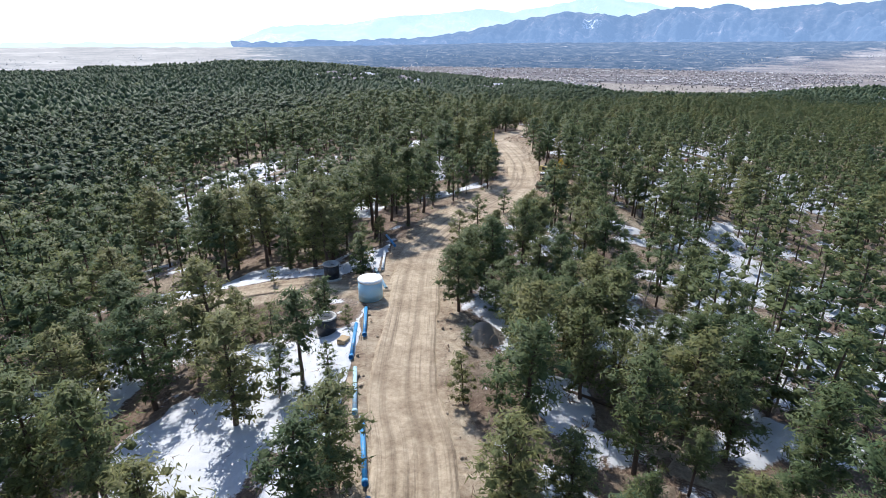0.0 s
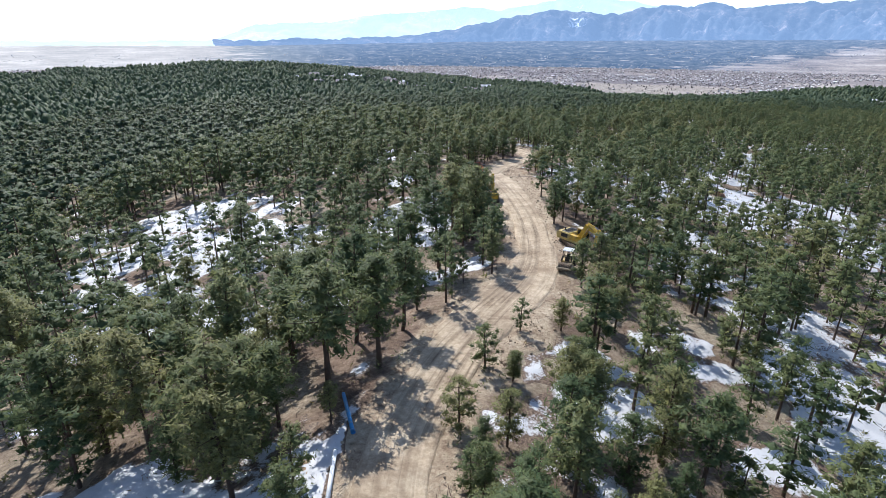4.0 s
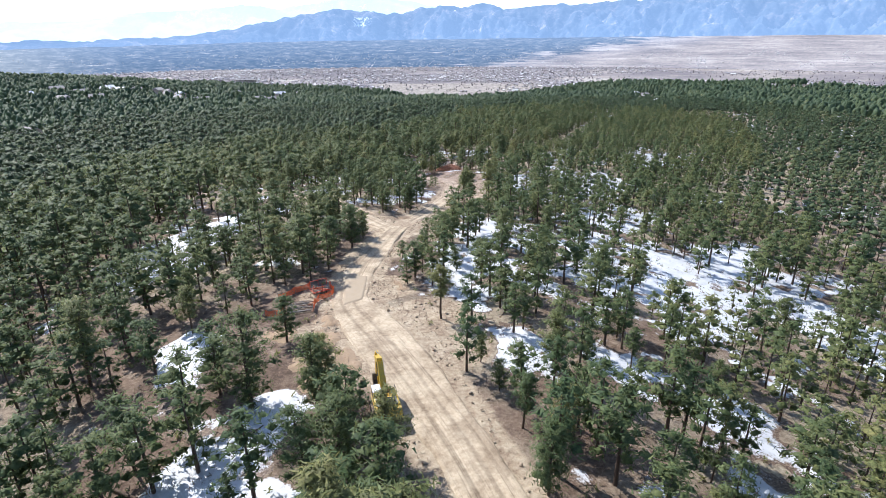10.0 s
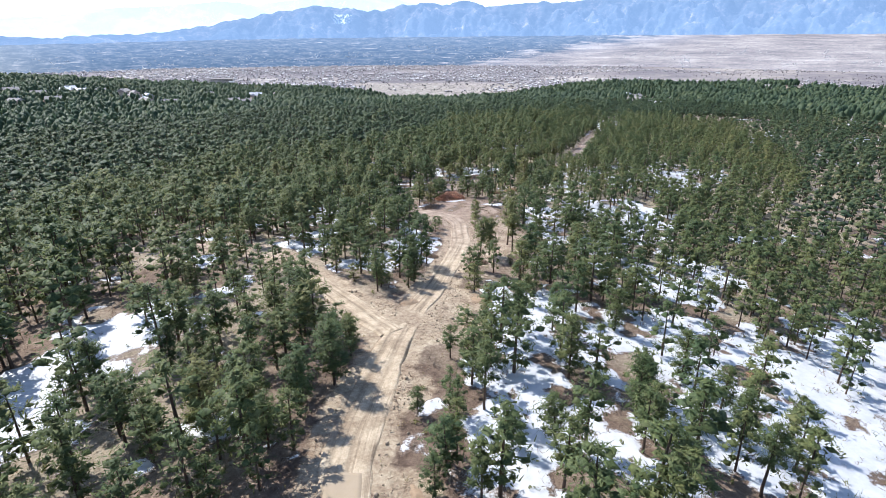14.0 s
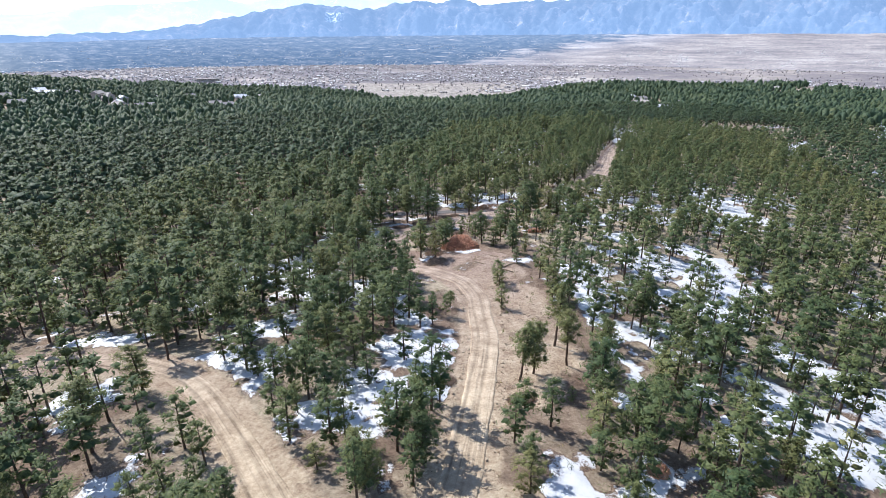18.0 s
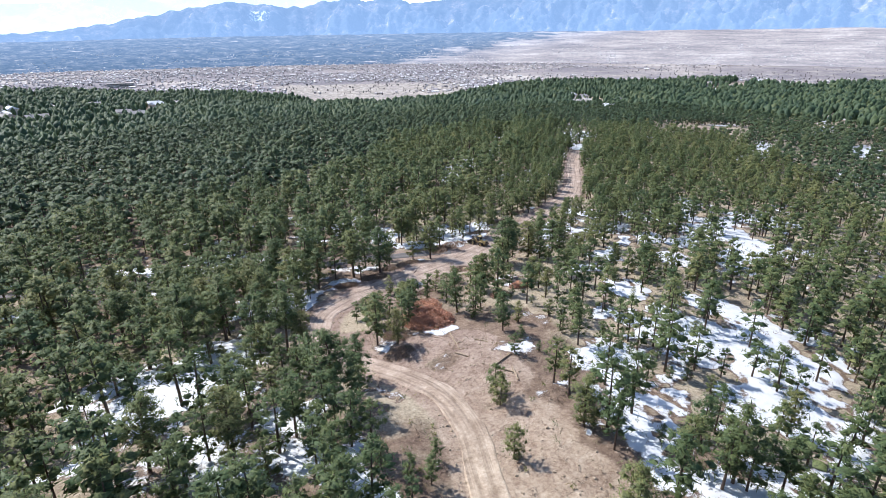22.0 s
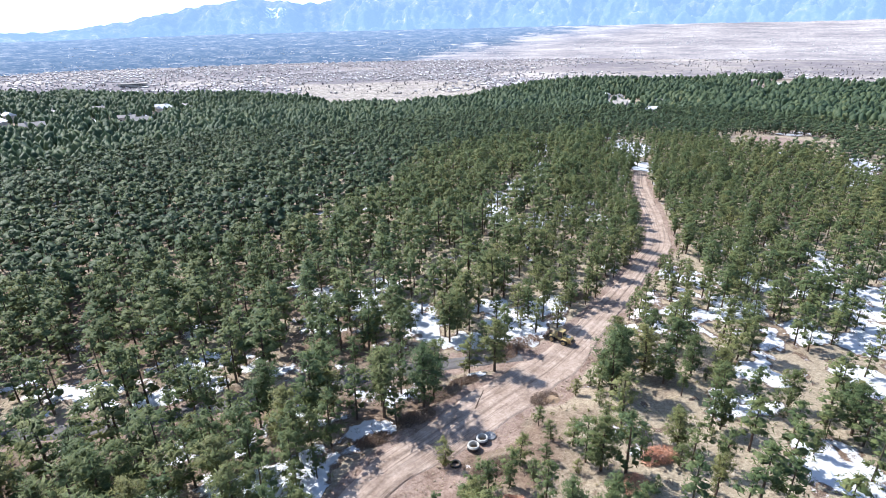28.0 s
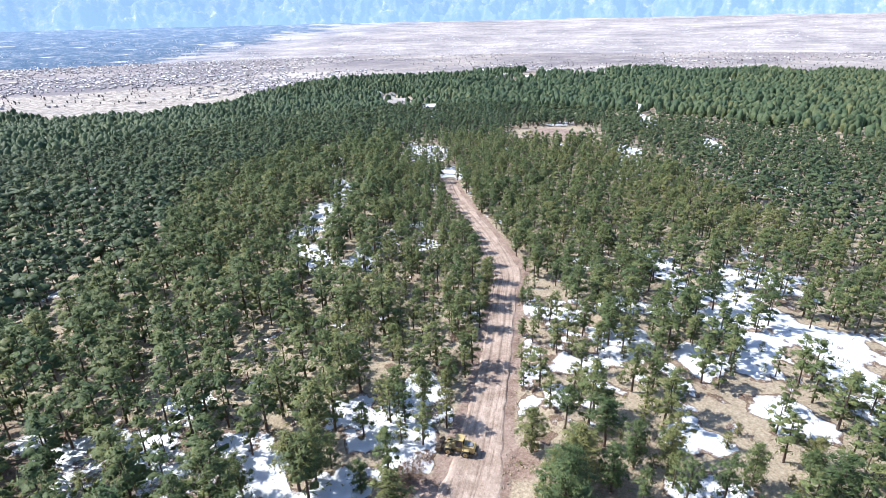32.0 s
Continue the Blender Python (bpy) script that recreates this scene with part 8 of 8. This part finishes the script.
def build_town():
    rng = np.random.default_rng(77)
    n_ = 42000
    az = rng.uniform(-40, 96, n_)
    r = 1230 + 1750 * rng.uniform(0, 1, n_) ** 1.1
    x, y = 60 + r * np.sin(np.radians(az)), 200 + r * np.cos(np.radians(az))
    out, _, _ = beyond_forest(x, y)
    dens = 0.62 + 0.9 * fractal(x, y, 260, 3, 31) - 0.55 * smooth(32, 46, az) - 0.9 * smooth(12, 17, az) * smooth(36, 30, az) * smooth(1560, 1440, r) - 0.3 * smooth(2200, 3000, r)
    ok = (out > 0.9) & (rng.uniform(0, 1, n_) < dens)
    x, y = x[ok], y[ok]
    m_ = len(x)
    z = height(x, y, False)
    w, d, h = rng.uniform(3.6, 6.5, m_), rng.uniform(3.0, 5.0, m_), rng.uniform(1.6, 2.7, m_)
    big = rng.uniform(0, 1, m_) < 0.03
    w, d = np.where(big, w * 3.5, w), np.where(big, d * 2.5, d)
    a_ = np.round(rng.uniform(0, 4, m_)) * np.pi / 2 + 0.35 + 0.3 * fractal(x, y, 500, 1, 5)
    unit = np.array([(-1, -1, 0), (1, -1, 0), (1, 1, 0), (-1, 1, 0), (-1, -1, 1), (1, -1, 1), (1, 1, 1), (-1, 1, 1), (-1, 0, 1.55), (1, 0, 1.55)], float)
    u = unit[None] * np.stack([w / 2, d / 2, h], -1)[:, None]
    c_, s_ = np.cos(a_)[:, None], np.sin(a_)[:, None]
    v = np.stack([u[..., 0] * c_ - u[..., 1] * s_ + x[:, None], u[..., 0] * s_ + u[..., 1] * c_ + y[:, None], u[..., 2] + z[:, None]], -1).reshape(-1, 3)
    wall = np.array([(0, 1, 5), (0, 5, 4), (1, 2, 6), (1, 6, 5), (2, 3, 7), (2, 7, 6), (3, 0, 4), (3, 4, 7), (4, 7, 8), (5, 9, 6)])
    top = np.array([(4, 5, 9), (4, 9, 8), (6, 7, 8), (6, 8, 9)])
    o = (np.arange(m_) * 10)[:, None, None]
    fw, ft = (wall[None] + o).reshape(-1, 3), (top[None] + o).reshape(-1, 3)
    root_ = tagged(new("town_houses"), "thousands of small pale houses of a town in the valley", "houses", kind="stuff")
    for nm, ff, mat in (("walls", fw, TOWN_WALL), ("roofs", ft, TOWN_ROOF)):
        used, inv = np.unique(ff, return_inverse=True)
        ob = new(nm, mesh_of(nm, v[used], inv.reshape(-1, 3), mat, False))
        ob.parent = root_
        tagged(ob, kind="stuff")
    # street trees, mostly bare and dark
    n_ = 11000
    az, r = rng.uniform(-40, 96, n_), 1220 + 2300 * rng.uniform(0, 1, n_) ** 1.2
    x, y = 60 + r * np.sin(np.radians(az)), 200 + r * np.cos(np.radians(az))
    out, _, _ = beyond_forest(x, y)
    ok = (out > 0.6) & (rng.uniform(0, 1, n_) < 0.65 + 1.0 * fractal(x, y, 320, 3, 32) - 0.4 * smooth(32, 46, az))
    x, y = x[ok], y[ok]
    merged_pines("town_trees", "scattered dark trees between the houses of the town", SPECK[:2], np.c_[x, y, height(x, y, False) - 0.3, rng.uniform(3.0, 6.0, len(x)), rng.uniform(0, 6.28, len(x))], False, 4, BARE_CROWN)


def island_material(name, stops, rough):
    m, n, l, p = nodes_of(name)
    r = ramp(n, stops)
    r.color_ramp.interpolation = "CONSTANT"
    l.new(n.new("ShaderNodeNewGeometry").outputs["Random Per Island"], r.inputs[0])
    l.new(r.outputs[0], p.inputs["Base Color"])
    p.inputs["Roughness"].default_value = rough
    return m


TOWN_WALL = island_material("town_walls", [(0.0, (0.40, 0.36, 0.35)), (0.35, (0.34, 0.30, 0.30)), (0.6, (0.46, 0.43, 0.42)), (0.85, (0.30, 0.27, 0.27))], 0.9)
TOWN_ROOF = island_material("town_roofs", [(0.0, (0.36, 0.33, 0.345)), (0.30, (0.24, 0.225, 0.25)), (0.55, (0.45, 0.41, 0.41)), (0.80, (0.72, 0.72, 0.74))], 0.9)
TOWN_FAR = island_material("far_walls", [(0.0, (0.62, 0.62, 0.64)), (0.4, (0.45, 0.44, 0.46)), (0.7, (0.75, 0.75, 0.76))], 0.9)
build_town()
build_villages()
